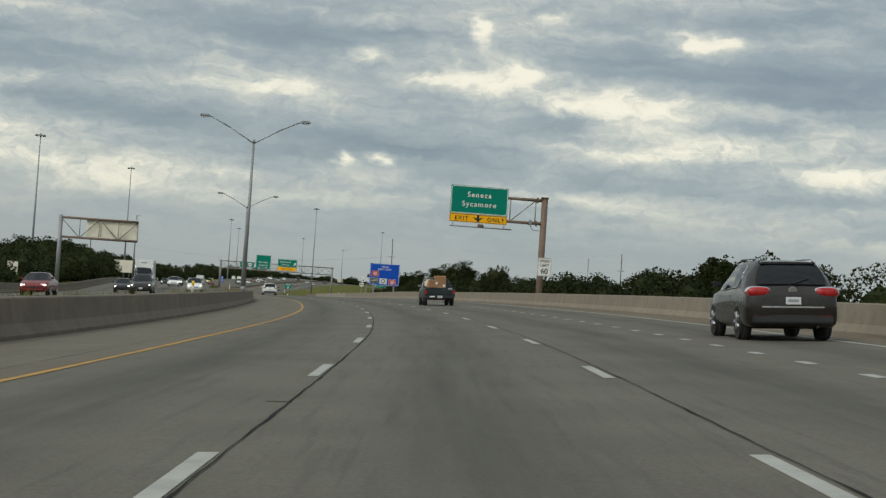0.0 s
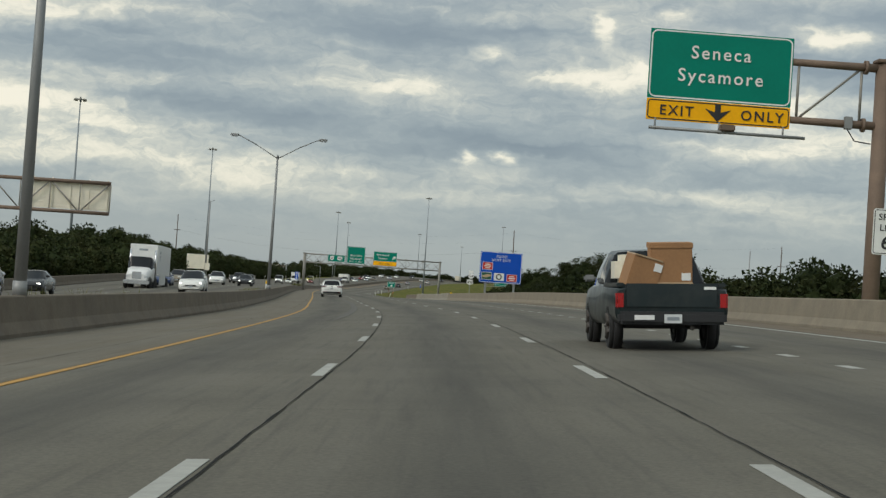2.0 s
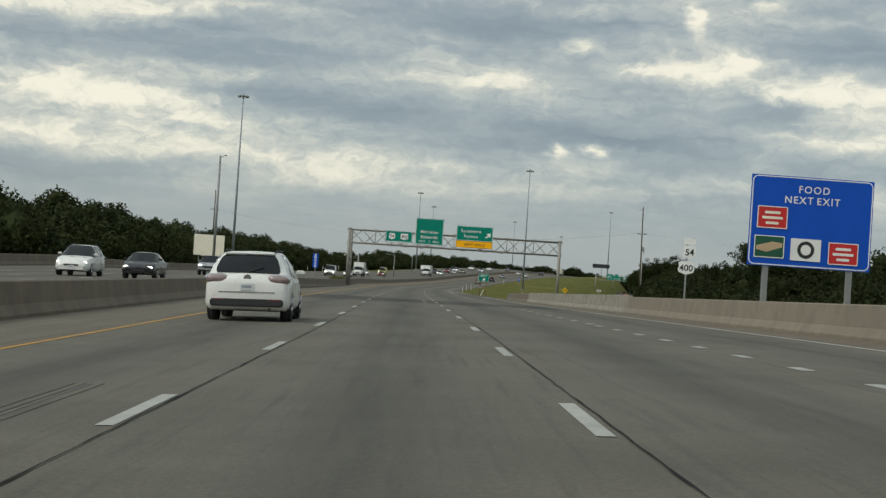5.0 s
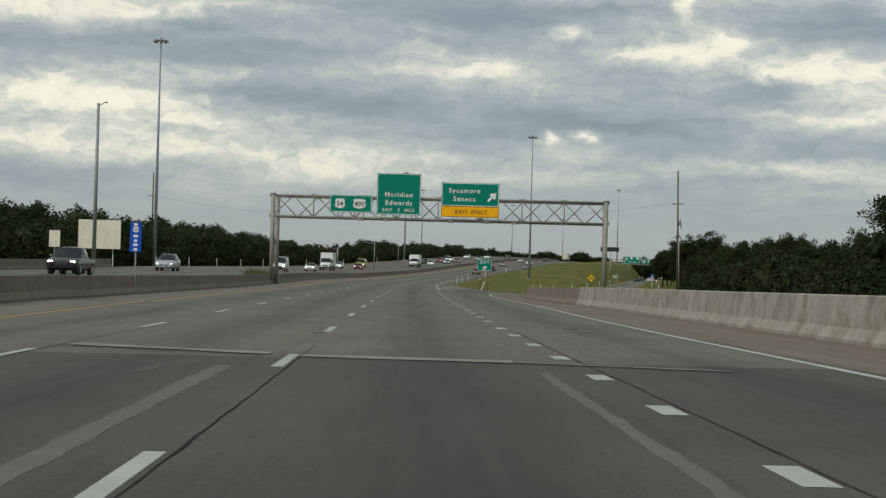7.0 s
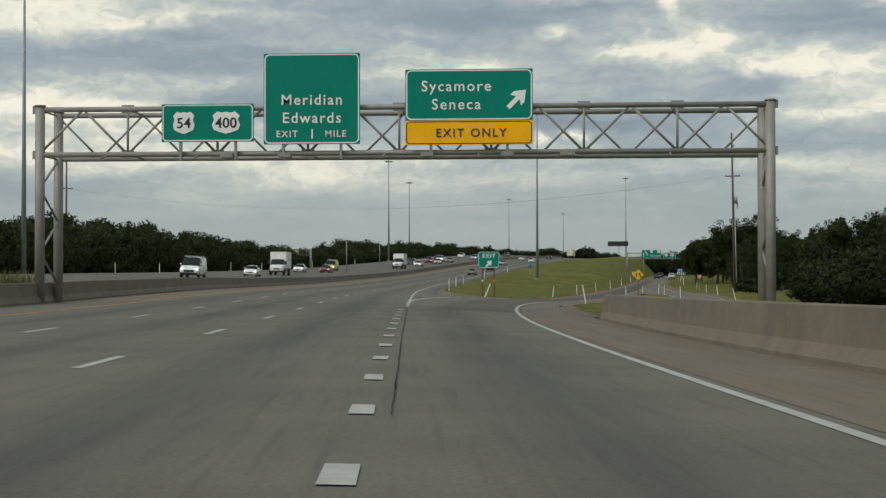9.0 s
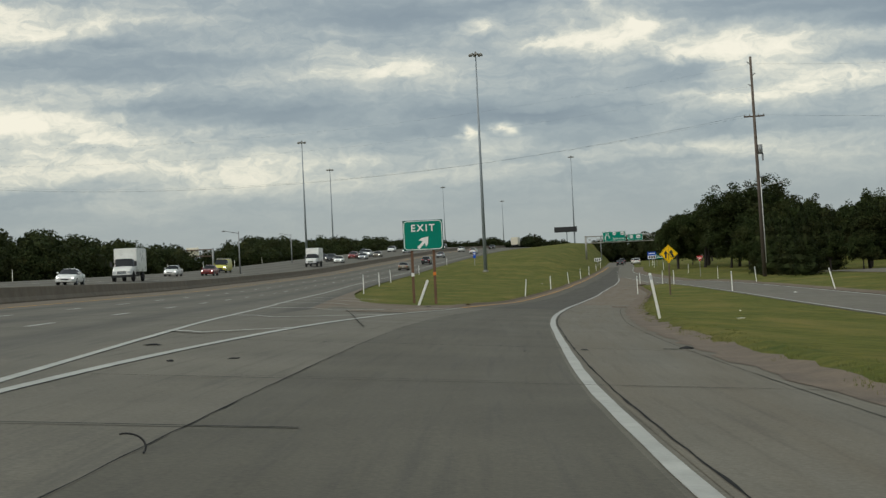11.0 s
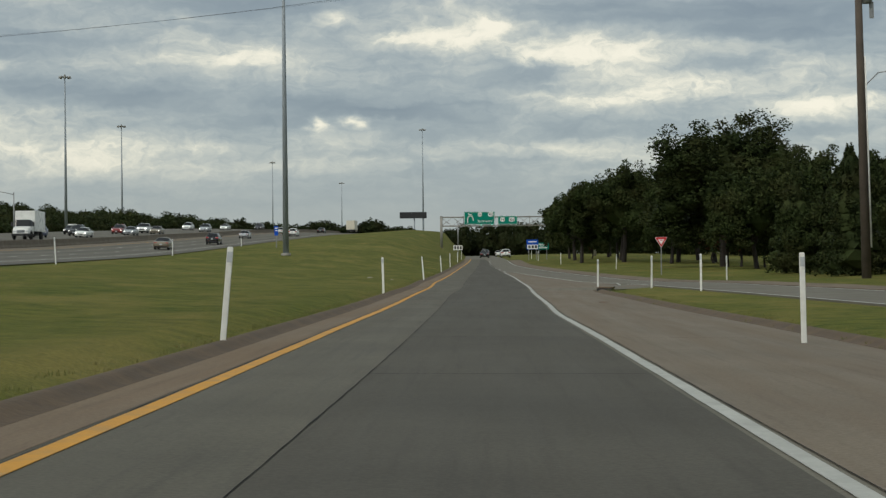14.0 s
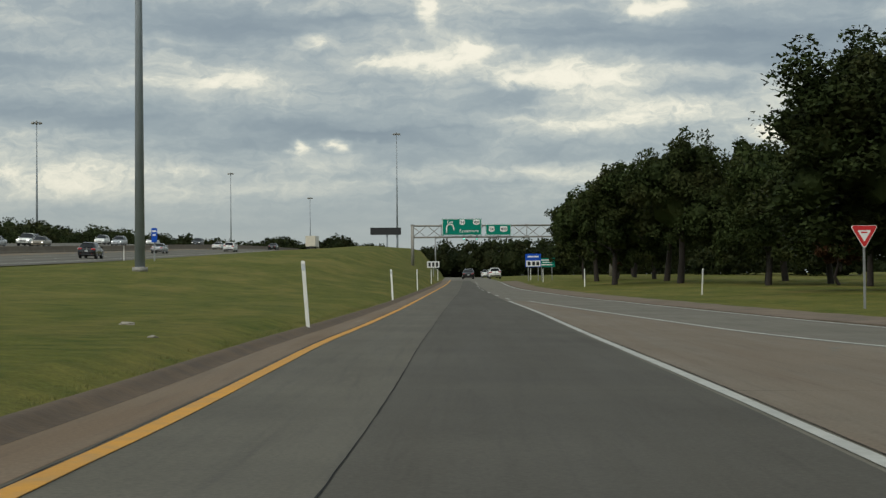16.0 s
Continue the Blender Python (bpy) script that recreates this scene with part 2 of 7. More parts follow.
def turf(name):
    """Mown late-summer turf: green, yellow and bare patches."""
    m, nt, bsdf, tc = begin(name)
    co = tc.outputs["Object"]
    mp = nt.nodes.new("ShaderNodeMapping"); mp.inputs["Scale"].default_value = (1, 0.3, 1)
    nt.links.new(co, mp.inputs[0])
    broad = noise_tex(nt, co, 0.06, 5, 0.6)
    band = noise_tex(nt, mp.outputs[0], 0.4, 5, 0.6)
    patch, blade = noise_tex(nt, co, 1.3, 6, 0.65), noise_tex(nt, co, 16, 5, 0.7)
    col = blend(nt, spread(nt, patch, 0.35, 0.65, 0, 1), (0.052, 0.074, 0.013), (0.122, 0.120, 0.024))
    col = blend(nt, spread(nt, band, 0.45, 0.70, 0, 0.60), col, (0.200, 0.155, 0.048))
    col = blend(nt, spread(nt, broad, 0.5, 0.75, 0, 0.5), col, (0.190, 0.163, 0.050))
    col = blend(nt, 1.0, col, spread(nt, blade, 0.25, 0.75, 0.6, 1.4), "MULTIPLY")
    nt.links.new(col, bsdf.inputs["Base Color"])
    bsdf.inputs["Roughness"].default_value = 0.95
    bsdf.inputs["Specular IOR Level"].default_value = 0.1
    bump(nt, bsdf, node_math(nt, "ADD", blade, patch), 0.7, 0.05)
    return m


def leafage(name, lo, hi, warm):
    m, nt, bsdf, tc = begin(name)
    g = nt.nodes.new("ShaderNodeNewGeometry")
    oi = nt.nodes.new("ShaderNodeObjectInfo")
    n = noise_tex(nt, tc.outputs["Object"], 0.35, 4)
    col = blend(nt, g.outputs["Random Per Island"], lo, hi)
    col = blend(nt, spread(nt, n, 0.45, 0.7, 0, 0.5), col, warm)
    col = blend(nt, 1.0, col, spread(nt, oi.outputs["Random"], 0, 1, 0.75, 1.25), "MULTIPLY")
    nt.links.new(col, bsdf.inputs["Base Color"])
    bsdf.inputs["Roughness"].default_value = 0.7
    bsdf.inputs["Specular IOR Level"].default_value = 0.06
    return m


def glass(name, tint, rough=0.03):
    m, nt, bsdf, tc = begin(name)
    n = noise_tex(nt, tc.outputs["Object"], 2.0)
    nt.links.new(blend(nt, n, tuple(c * 0.7 for c in tint), tint), bsdf.inputs["Base Color"])
    bsdf.inputs["Roughness"].default_value = rough
    bsdf.inputs["Specular IOR Level"].default_value = 0.32
    return m


def lamp_glow(name, col, power):
    m, nt, bsdf, tc = begin(name)
    bsdf.inputs["Base Color"].default_value = (*col, 1)
    bsdf.inputs["Emission Color"].default_value = (*col, 1)
    bsdf.inputs["Emission Strength"].default_value = power
    return m


M = {}
M["road"] = pavement("highway_concrete", (0.122, 0.112, 0.087), (0.050, 0.047, 0.040), 3.66, 0.8)
M["ramp"] = pavement("ramp_concrete", (0.134, 0.122, 0.094), (0.050, 0.047, 0.040), 0, 0.5)
M["ramp_worn"] = pavement("worn_ramp_concrete", (0.092, 0.083, 0.062), (0.046, 0.043, 0.036), 0, 0.5)
M["deck"] = pavement("oily_bridge_deck", (0.064, 0.060, 0.048), (0.024, 0.023, 0.020), 3.66, 0.9)
M["lane_dark"] = pavement("worn_lane_concrete", (0.066, 0.059, 0.045), (0.040, 0.035, 0.028), 0, 0.5)
M["shoulder"] = pavement("brown_shoulder_concrete", (0.158, 0.132, 0.096), (0.076, 0.060, 0.043), 0, 0, (0.138, 0.102, 0.068))
M["shoulder_pale"] = pavement("grey_shoulder_concrete", (0.142, 0.130, 0.100), (0.070, 0.060, 0.046), 0, 0, (0.132, 0.112, 0.080))
M["shoulder_soil"] = pavement("soiled_shoulder_concrete", (0.160, 0.122, 0.082), (0.080, 0.058, 0.038), 0, 0, (0.140, 0.092, 0.052))
M["turf"] = turf("mown_turf")
M["dirt"] = mat("bare_soil", (0.128, 0.096, 0.066), 0.95, 0, 0.3, 0.8, 12, 0.6)
M["barrier"] = mat("weathered_concrete_barrier", (0.155, 0.128, 0.094), 0.9, 0, 0.18, 0.7, 14, 0.3, (0.105, 0.080, 0.055), 0.7, 0, 0.03)
M["barrier_tan"] = mat("sandy_concrete_barrier", (0.225, 0.192, 0.142), 0.9, 0, 0.12, 0.9, 14, 0.3, (0.165, 0.135, 0.098), 0.6, 0, 0.03)
M["barrier_light"] = mat("pale_flaking_concrete", (0.29, 0.268, 0.22), 0.9, 0, 0.16, 0.9, 14, 0.5, (0.14, 0.108, 0.074), 0.9, 0, 0.03)
M["curb"] = mat("stained_curb_concrete", (0.092, 0.061, 0.035), 0.95, 0, 0.25, 1.2, 14, 0.4, (0.050, 0.035, 0.021), 0.7)
M["paint_white"] = mat("worn_white_road_paint", (0.37, 0.37, 0.335), 0.75, 0, 0.12, 1.5, 22, 0.2, (0.24, 0.235, 0.21), 0.6)
M["paint_yellow"] = mat("worn_yellow_road_paint", (0.50, 0.235, 0.018), 0.75, 0, 0.1, 1.5, 22, 0.2, (0.29, 0.19, 0.08), 0.75)
M["paint_faded"] = mat("faded_yellow_road_paint", (0.43, 0.235, 0.045), 0.75, 0, 0.12, 1.5, 22, 0.2, (0.22, 0.155, 0.085), 0.8)
M["tar"] = mat("black_joint_sealant", (0.016, 0.016, 0.015), 0.9, 0, 0.3, 3, 30, 0.2, spec=0.15)
M["patch"] = mat("pale_patch_concrete", (0.205, 0.192, 0.158), 0.9, 0, 0.2, 1.2, 20, 0.2, (0.13, 0.12, 0.10), 0.7)
M["steel"] = mat("galvanised_steel", (0.27, 0.275, 0.27), 0.55, 0.3, 0.1, 1.5, 25, 0.05, (0.26, 0.26, 0.26), 0.4)
M["steel_old"] = mat("weathered_truss_steel", (0.29, 0.28, 0.25), 0.6, 0.35, 0.14, 1.5, 25, 0.05, (0.2, 0.16, 0.12), 0.4)
M["mast"] = mat("blue_grey_mast_steel", (0.27, 0.30, 0.32), 0.6, 0.1, 0.1, 1.0, 20, 0.05)
M["rust"] = mat("brown_weathering_steel", (0.19, 0.135, 0.10), 0.75, 0.2, 0.16, 1.5, 20, 0.1)
M["green"] = mat("green_sign_sheeting", (0.001, 0.205, 0.142), 0.6, 0, 0.06, 1.0, 10, spec=0.15)
M["yellow"] = mat("amber_sign_sheeting", (0.96, 0.46, 0.006), 0.6, 0, 0.06, 1.0, 10, spec=0.15)
M["warn"] = mat("yellow_warning_sheeting", (0.90, 0.54, 0.004), 0.6, 0, 0.06, 1.0, 10, spec=0.15)
M["blue"] = mat("blue_sign_sheeting", (0.010, 0.085, 0.50), 0.6, 0, 0.06, 1.0, 10, spec=0.15)
M["white"] = mat("white_sign_sheeting", (0.80, 0.80, 0.77), 0.45, 0, 0.04, 1.0, 10)
M["cream"] = mat("bare_aluminium_sign_back", (0.80, 0.75, 0.62), 0.6, 0.0, 0.08, 0.8, 10)
M["black"] = mat("black_sign_paint", (0.02, 0.02, 0.02), 0.5, 0, 0.1)
M["red"] = mat("red_sign_sheeting", (0.55, 0.02, 0.02), 0.45, 0, 0.06)
M["orange"] = mat("orange_reflector", (0.75, 0.20, 0.02), 0.4, 0, 0.05)
M["wood"] = mat("brown_treated_timber", (0.135, 0.072, 0.042), 0.85, 0, 0.2, 2.5, 30, 0.3)
M["pole_wood"] = mat("grey_brown_pole_timber", (0.105, 0.082, 0.065), 0.9, 0, 0.2, 1.5, 25, 0.3)
M["post"] = mat("white_plastic_delineator", (0.78, 0.77, 0.72), 0.5, 0, 0.05, 3, 20, 0, (0.45, 0.42, 0.36), 0.35)
M["bark"] = mat("dark_bark", (0.024, 0.019, 0.015), 0.95, 0, 0.3, 3, 20, 0.6)
M["leaf"] = leafage("oak_leaves", (0.0160, 0.0240, 0.0080), (0.0380, 0.0520, 0.0165), (0.0500, 0.0440, 0.0165))
M["leaf_ever"] = leafage("cedar_foliage", (0.0134, 0.0211, 0.0074), (0.0335, 0.0446, 0.0149), (0.0469, 0.0384, 0.0155))
M["leaf_far"] = leafage("woodland_leaves", (0.014, 0.021, 0.008), (0.031, 0.041, 0.014), (0.044, 0.039, 0.015))
M["leaf_red"] = leafage("reddish_leaves", (0.05, 0.028, 0.014), (0.10, 0.05, 0.026), (0.09, 0.05, 0.03))
M["grass"] = leafage("grass_blades", (0.09, 0.105, 0.03), (0.17, 0.165, 0.06), (0.26, 0.21, 0.10))
M["tyre"] = mat("tyre_rubber", (0.018, 0.018, 0.018), 0.85, 0, 0.15, 4, 30, 0.2)
M["rim"] = mat("alloy_rim", (0.45, 0.45, 0.46), 0.3, 0.9, 0.06)
M["rim_rust"] = mat("dull_steel_rim", (0.070, 0.060, 0.052), 0.6, 0.3, 0.2)
M["plastic"] = mat("black_plastic_trim", (0.022, 0.022, 0.023), 0.6, 0, 0.15, 4, 30, 0.1)
M["chrome"] = mat("chrome_trim", (0.62, 0.62, 0.63), 0.18, 1.0, 0.04)
M["window"] = glass("tinted_car_glass", (0.010, 0.012, 0.014), 0.06)
M["tail"] = mat("red_tail_lamp_lens", (0.36, 0.008, 0.008), 0.3, 0, 0.12, 6, 30, 0, None, 0, 0.1)
M["tail_clear"] = mat("smoked_tail_lamp_lens", (0.30, 0.22, 0.21), 0.15, 0.3, 0.1, 6, 30, 0, None, 0, 0.6)
M["clear_lamp"] = mat("clear_lamp_lens", (0.60, 0.62, 0.64), 0.15, 0.2, 0.08)
M["head_on"] = lamp_glow("lit_headlamp", (1.0, 0.97, 0.90), 3.0)
M["signal_green"] = lamp_glow("lit_green_signal", (0.25, 1.0, 0.75), 0.9)
M["plate"] = mat("number_plate", (0.62, 0.64, 0.64), 0.5, 0, 0.08, 8, 40)
M["box"] = mat("brown_cardboard", (0.33, 0.175, 0.080), 0.85, 0, 0.1, 2.5, 20, 0.1)
M["tape"] = mat("packing_tape", (0.50, 0.36, 0.22), 0.35, 0, 0.05)
PAINT = {}


def paint(name, col, metal=0.2, rough=0.32):
    if name not in PAINT:
        PAINT[name] = mat(name + "_car_paint", col, rough, metal, 0.05, 1.5, 40, 0, (0.16, 0.14, 0.12), 0.12, 0.3)
    return PAINT[name]


# ---------------------------------------------------------------- building tools
def link(name, bm, material, parent=None, label="", smooth=False):
    me = bpy.data.meshes.new(name)
    bm.to_mesh(me)
    bm.free()
    for k in (material if isinstance(material, (list, tuple)) else [material]):
        me.materials.append(k)
    if smooth:
        me.polygons.foreach_set("use_smooth", [True] * len(me.polygons))
        me.set_sharp_from_angle(angle=radians(38))
    ob = new(name, me)
    if parent:
        ob.parent = parent
    if label:
        tagged(ob, label)
    return ob


def part(name, bm, material, parent, label="", smooth=False):
    return link(name, bm, material, parent, label, smooth)


def thing(name, m, label, category, group="", kind=""):
    ob = new(name)
    ob.empty_display_size = 0.3
    ob.matrix_world = m
    return tagged(ob, label, category, group, kind)


def add_box(bm, x0, x1, y0, y1, z0, z1, bevel=0.0):
    r = bmesh.ops.create_cube(bm, size=1.0)
    vs = r["verts"]
    bmesh.ops.scale(bm, verts=vs, vec=(x1 - x0, y1 - y0, z1 - z0))
    bmesh.ops.translate(bm, verts=vs, vec=((x0 + x1) / 2, (y0 + y1) / 2, (z0 + z1) / 2))
    if bevel:
        es = list({e for v in vs for e in v.link_edges})
        bmesh.ops.bevel(bm, geom=es, offset=bevel, segments=2, affect="EDGES")
    return bm


def boxm(*a, bevel=0.0):
    return add_box(bmesh.new(), *a, bevel=bevel)


def add_tube(bm, p0, p1, r0, r1=None, n=10, cap=True):
    r1 = r0 if r1 is None else r1
    p0, p1 = Vector(p0), Vector(p1)
    q = (p1 - p0).to_track_quat("Z", "Y")
    rings = []
    for p_, r_ in ((p0, r0), (p1, r1)):
        rings.append([bm.verts.new(p_ + q @ Vector((r_ * math.cos(a), r_ * math.sin(a), 0))) for a in np.linspace(0, 2 * math.pi, n, endpoint=False)])
    for i in range(n):
        f = bm.faces.new((rings[0][i], rings[0][(i + 1) % n], rings[1][(i + 1) % n], rings[1][i]))
        f.smooth = True
    if cap:
        bm.faces.new(rings[0][::-1]); bm.faces.new(rings[1])
    return bm


def tube(p0, p1, r0, r1=None, n=10):
    return add_tube(bmesh.new(), p0, p1, r0, r1, n)


def rrect_pts(w, h, r, seg=5):
    out = []
    for cx, cz, a0 in ((w / 2 - r, h / 2 - r, 0), (-w / 2 + r, h / 2 - r, 90), (-w / 2 + r, -h / 2 + r, 180), (w / 2 - r, -h / 2 + r, 270)):
        for k in range(seg + 1):
            a = radians(a0 + 90 * k / seg)
            out.append((cx + r * math.cos(a), cz + r * math.sin(a)))
    return out


def plate_bm(pts, y0, y1, dx=0.0, dz=0.0):
    """A flat plate in the xz plane with its front at y0 and its back at y1."""
    bm = bmesh.new()
    a = [bm.verts.new((x + dx, y0, z + dz)) for x, z in pts]
    b = [bm.verts.new((x + dx, y1, z + dz)) for x, z in pts]
    bm.faces.new(a); bm.faces.new(b[::-1])
    for i in range(len(pts)):
        j = (i + 1) % len(pts)
        bm.faces.new((a[j], a[i], b[i], b[j]))
    bmesh.ops.recalc_face_normals(bm, faces=bm.faces)
    return bm


def ring_bm(outer, inner, y0, y1, dx=0.0, dz=0.0):
    bm = bmesh.new()
    vs = [[bm.verts.new((x + dx, y, z + dz)) for x, z in pts] for y in (y0, y1) for pts in (outer, inner)]
    n = len(outer)
    for i in range(n):
        j = (i + 1) % n
        bm.faces.new((vs[0][i], vs[0][j], vs[1][j], vs[1][i]))
        bm.faces.new((vs[0][j], vs[0][i], vs[2][i], vs[2][j]))
        bm.faces.new((vs[1][i], vs[1][j], vs[3][j], vs[3][i]))
        bm.faces.new((vs[2][i], vs[2][j], vs[3][j], vs[3][i]))
    bmesh.ops.recalc_face_normals(bm, faces=bm.faces)
    return bm


def letters(text, size, x, z, y, material, parent, align="CENTER", bold=0.012, space=1.0):
    """Writing on a plate that faces -y; size is the height of capitals."""
    cu = bpy.data.curves.new("lettering", "FONT")
    cu.body, cu.size, cu.align_x, cu.extrude, cu.offset = text, size / 0.70, align, 0.004, bold * size
    cu.space_character, cu.resolution_u = space, 3
    tmp = bpy.data.objects.new("lettering_source", cu)
    scene.collection.objects.link(tmp)
    dg = bpy.context.evaluated_depsgraph_get()
    me = bpy.data.meshes.new_from_object(tmp.evaluated_get(dg))
    bpy.data.objects.remove(tmp)
    bpy.data.curves.remove(cu)
    me.transform(Matrix.Translation((x, y, z)) @ Matrix.Rotation(radians(90), 4, "X"))
    me.materials.clear()
    me.materials.append(material)
    me.name = "lettering"
    ob = new("lettering", me)
    ob.parent = parent
    return ob


def arrow_pts(size, angle):
    """An arrow of that length, pointing up before it is turned by angle degrees to the right."""
    p = [(-0.09, -0.5), (0.09, -0.5), (0.09, 0.05), (0.30, -0.08), (0.30, 0.12), (0, 0.5), (-0.30, 0.12), (-0.30, -0.08), (-0.09, 0.05)]
    a = radians(-angle)
    return [(size * (x * math.cos(a) - z * math.sin(a)), size * (x * math.sin(a) + z * math.cos(a))) for x, z in p]


def curve_of(*pairs):
    """A smooth curve through (y, value) pairs."""
    k = np.array(pairs, float)
    ys, vs = k[:, 0], k[:, 1]
    d = np.diff(vs) / np.diff(ys)
    s = np.r_[d[0], [(a * (y2 - y1) + b * (y1 - y0)) / (y2 - y0) for a, b, y0, y1, y2 in zip(d[:-1], d[1:], ys[:-2], ys[1:-1], ys[2:])], d[-1]]

    def f(y):
        if y <= ys[0]:
            return float(vs[0] + s[0] * (y - ys[0]))
        if y >= ys[-1]:
            return float(vs[-1] + s[-1] * (y - ys[-1]))
        i = int(np.searchsorted(ys, y) - 1)
        h = ys[i + 1] - ys[i]
        t = (y - ys[i]) / h
        return float((2 * t**3 - 3 * t**2 + 1) * vs[i] + (t**3 - 2 * t**2 + t) * h * s[i] + (-2 * t**3 + 3 * t**2) * vs[i + 1] + (t**3 - t**2) * h * s[i + 1])
    return f


# ---------------------------------------------------------------- the plan: lines along the road, by y
LANE = 3.66
line_a = curve_of((-150, -12.5), (-60, -5.0), (10, -0.76), (40, 0.66), (70, 0.97), (100, 0.32), (140, -1.45), (180, -4.85), (220, -8.54), (260, -12.49), (300, -16.46), (340, -20.30), (380, -23.94), (420, -27.37), (460, -30.59), (500, -33.53), (540, -36.00), (580, -37.56), (640, -37.31), (700, -35.50), (760, -31.91), (820, -26.65), (900, -17.28), (1000, -2.13), (1100, 14.00), (1250, 30.00))                                   # first lane line of the highway
path_x = curve_of((-150, -13), (0, 0.17), (36, 2.07), (73, 2.52), (111, 1.5), (150, -0.93), (189, -3.5), (228, -5.8), (266, -7.93), (302, -10.2), (337, -12.3), (372, -14.1), (406, -15.1), (440, -14.9), (473, -13.2), (506, -10.7), (539, -8.0), (571, -4.8), (640, 2.6), (681, 6.5), (790, 16), (1000, 33))
path_z = curve_of((-150, -0.9), (0, 0.14), (36, 0.45), (73, 0.72), (111, 0.87), (150, 0.91), (228, 0.99), (266, 0.95), (302, 0.83), (337, 0.74), (372, 0.59), (406, 0.41), (440, 0.17), (473, -0.27), (506, -0.68), (539, -0.87), (571, -0.88), (610, -0.84), (650, -0.62), (690, -0.25), (740, 0.35), (790, 0.9), (900, 1.8), (1100, 2.4))
tilt = curve_of((-150, 0.058), (0, 0.058), (55, 0.060), (150, 0.060), (189, 0.056), (228, 0.036), (266, 0.0175), (302, 0.0035), (337, -0.0115), (372, -0.035), (406, -0.057), (440, -0.073), (473, -0.060), (490, -0.046), (506, -0.021), (539, -0.019), (700, -0.012), (1100, -0.01))
main_z = curve_of((400, 0.60), (420, 0.64), (440, 0.62), (458, 0.48), (480, 0.36), (500, 0.28), (540, 0.2), (580, 0.4), (620, 0.8), (660, 1.35), (700, 2.2), (740, 3.2), (780, 4.3), (820, 5.4), (860, 6.6), (900, 7.6), (950, 8.6), (1000, 9.2), (1100, 9.6), (1300, 9.6), (1600, 9.6))
main_tilt = curve_of((320, 0.0), (400, -0.012), (460, -0.03), (520, -0.045), (700, -0.045), (1000, -0.03), (1600, -0.02))
ramp_w = curve_of((280, -4.0), (333, -8.6), (343, -9.5), (370, -11.9), (387, -13.1), (414, -14.04), (421, -14.09), (432, -13.89), (440, -13.68), (447, -13.47), (461, -12.77), (472, -12.0), (492, -10.3), (504, -9.13), (536, -5.97), (546, -5.07), (553, -4.3), (570, -2.55), (586, -0.78), (604, 0.97), (628, 3.22), (656, 5.45), (700, 9.2))
ramp_l = curve_of((396, -17.8), (420, -19.45), (434, -19.22), (444, -18.78), (453, -18.22), (460, -17.6), (467, -16.85), (474, -16.3), (494, -14.45), (506, -13.35), (539, -10.3), (551, -9.1), (566, -7.66), (583, -6.0), (600, -4.62), (612, -3.42), (626, -2.03), (663, 1.62), (696, 5.0), (730, 8.55), (769, 12.3), (790, 14.2), (1000, 32))
front_l = curve_of((300, 18), (330, 10), (360, 4.5), (400, 0), (430, -1.3), (460, -0.8), (479, 0.0), (522, 2.2), (560, 3.75), (594, 4.5), (617, 5.2), (637, 5.65), (650, 5.85), (790, 17.0))
ramp_joint = curve_of((396, -16.9), (413, -17.25), (430, -17.18), (440, -17.0), (452, -16.5), (466, -15.58), (480, -14.4), (498, -12.85), (511, -11.55), (546, -8.15), (556, -7.2), (565, -6.36), (580, -4.72), (600, -2.85), (622, -0.72), (700, 7.2), (780, 15.0))
verge_r = curve_of((395, -10.7), (421, -11.3), (445, -10.9), (465, -9.6), (480, -8.3), (500, -6.1), (512, -4.7), (531, -2.6), (560, -0.4), (579, 1.4), (590, 4.4))
bar_r_far = curve_of((270, -0.5), (294, -2.1), (318, -4.2), (343, -6.4), (371, -9.2), (396, -10.8))


def line_c(y):
    return line_a(y) + 2 * LANE


def bar_l(y):
    return line_a(y) - LANE - 2.9


def bar_r(y):
    near = line_c(y) + 3.45 + 1.75
    if y <= 230:
        return near
    if y >= 270:
        return bar_r_far(y)
    t = (y - 230) / 40
    return near + (bar_r_far(y) - near) * t


yellow_gap = curve_of((-160, 3.3), (10, 3.24), (22, 3.27), (36, 3.30), (53, 3.05), (70, 2.94), (90, 2.97), (109, 3.07), (125, 3.18), (150, 3.34), (190, 3.55), (230, 3.66), (340, 3.66), (900, 3.66))   # from the first lane line to the yellow line


front_far = curve_of((560, 9.15), (585, 9.05), (609, 9.2), (623, 9.55), (646, 10.2), (672, 11.0), (696, 12.0), (754, 17.2), (790, 20.4), (1000, 38.5))


def front_r(y):
    return front_l(y) + 5.4 if y < 560 else front_far(y)


def edge_line_near(y):
    return line_c(y) + 3.7


def main_edge(y):
    """The right edge of the highway's pavement past the exit."""
    return line_c(y) + 2.5


def plane(x, y):
    return path_z(y) + (x - path_x(y)) * tilt(y)


def smooth(t):
    t = min(1, max(0, t))
    return t * t * (3 - 2 * t)


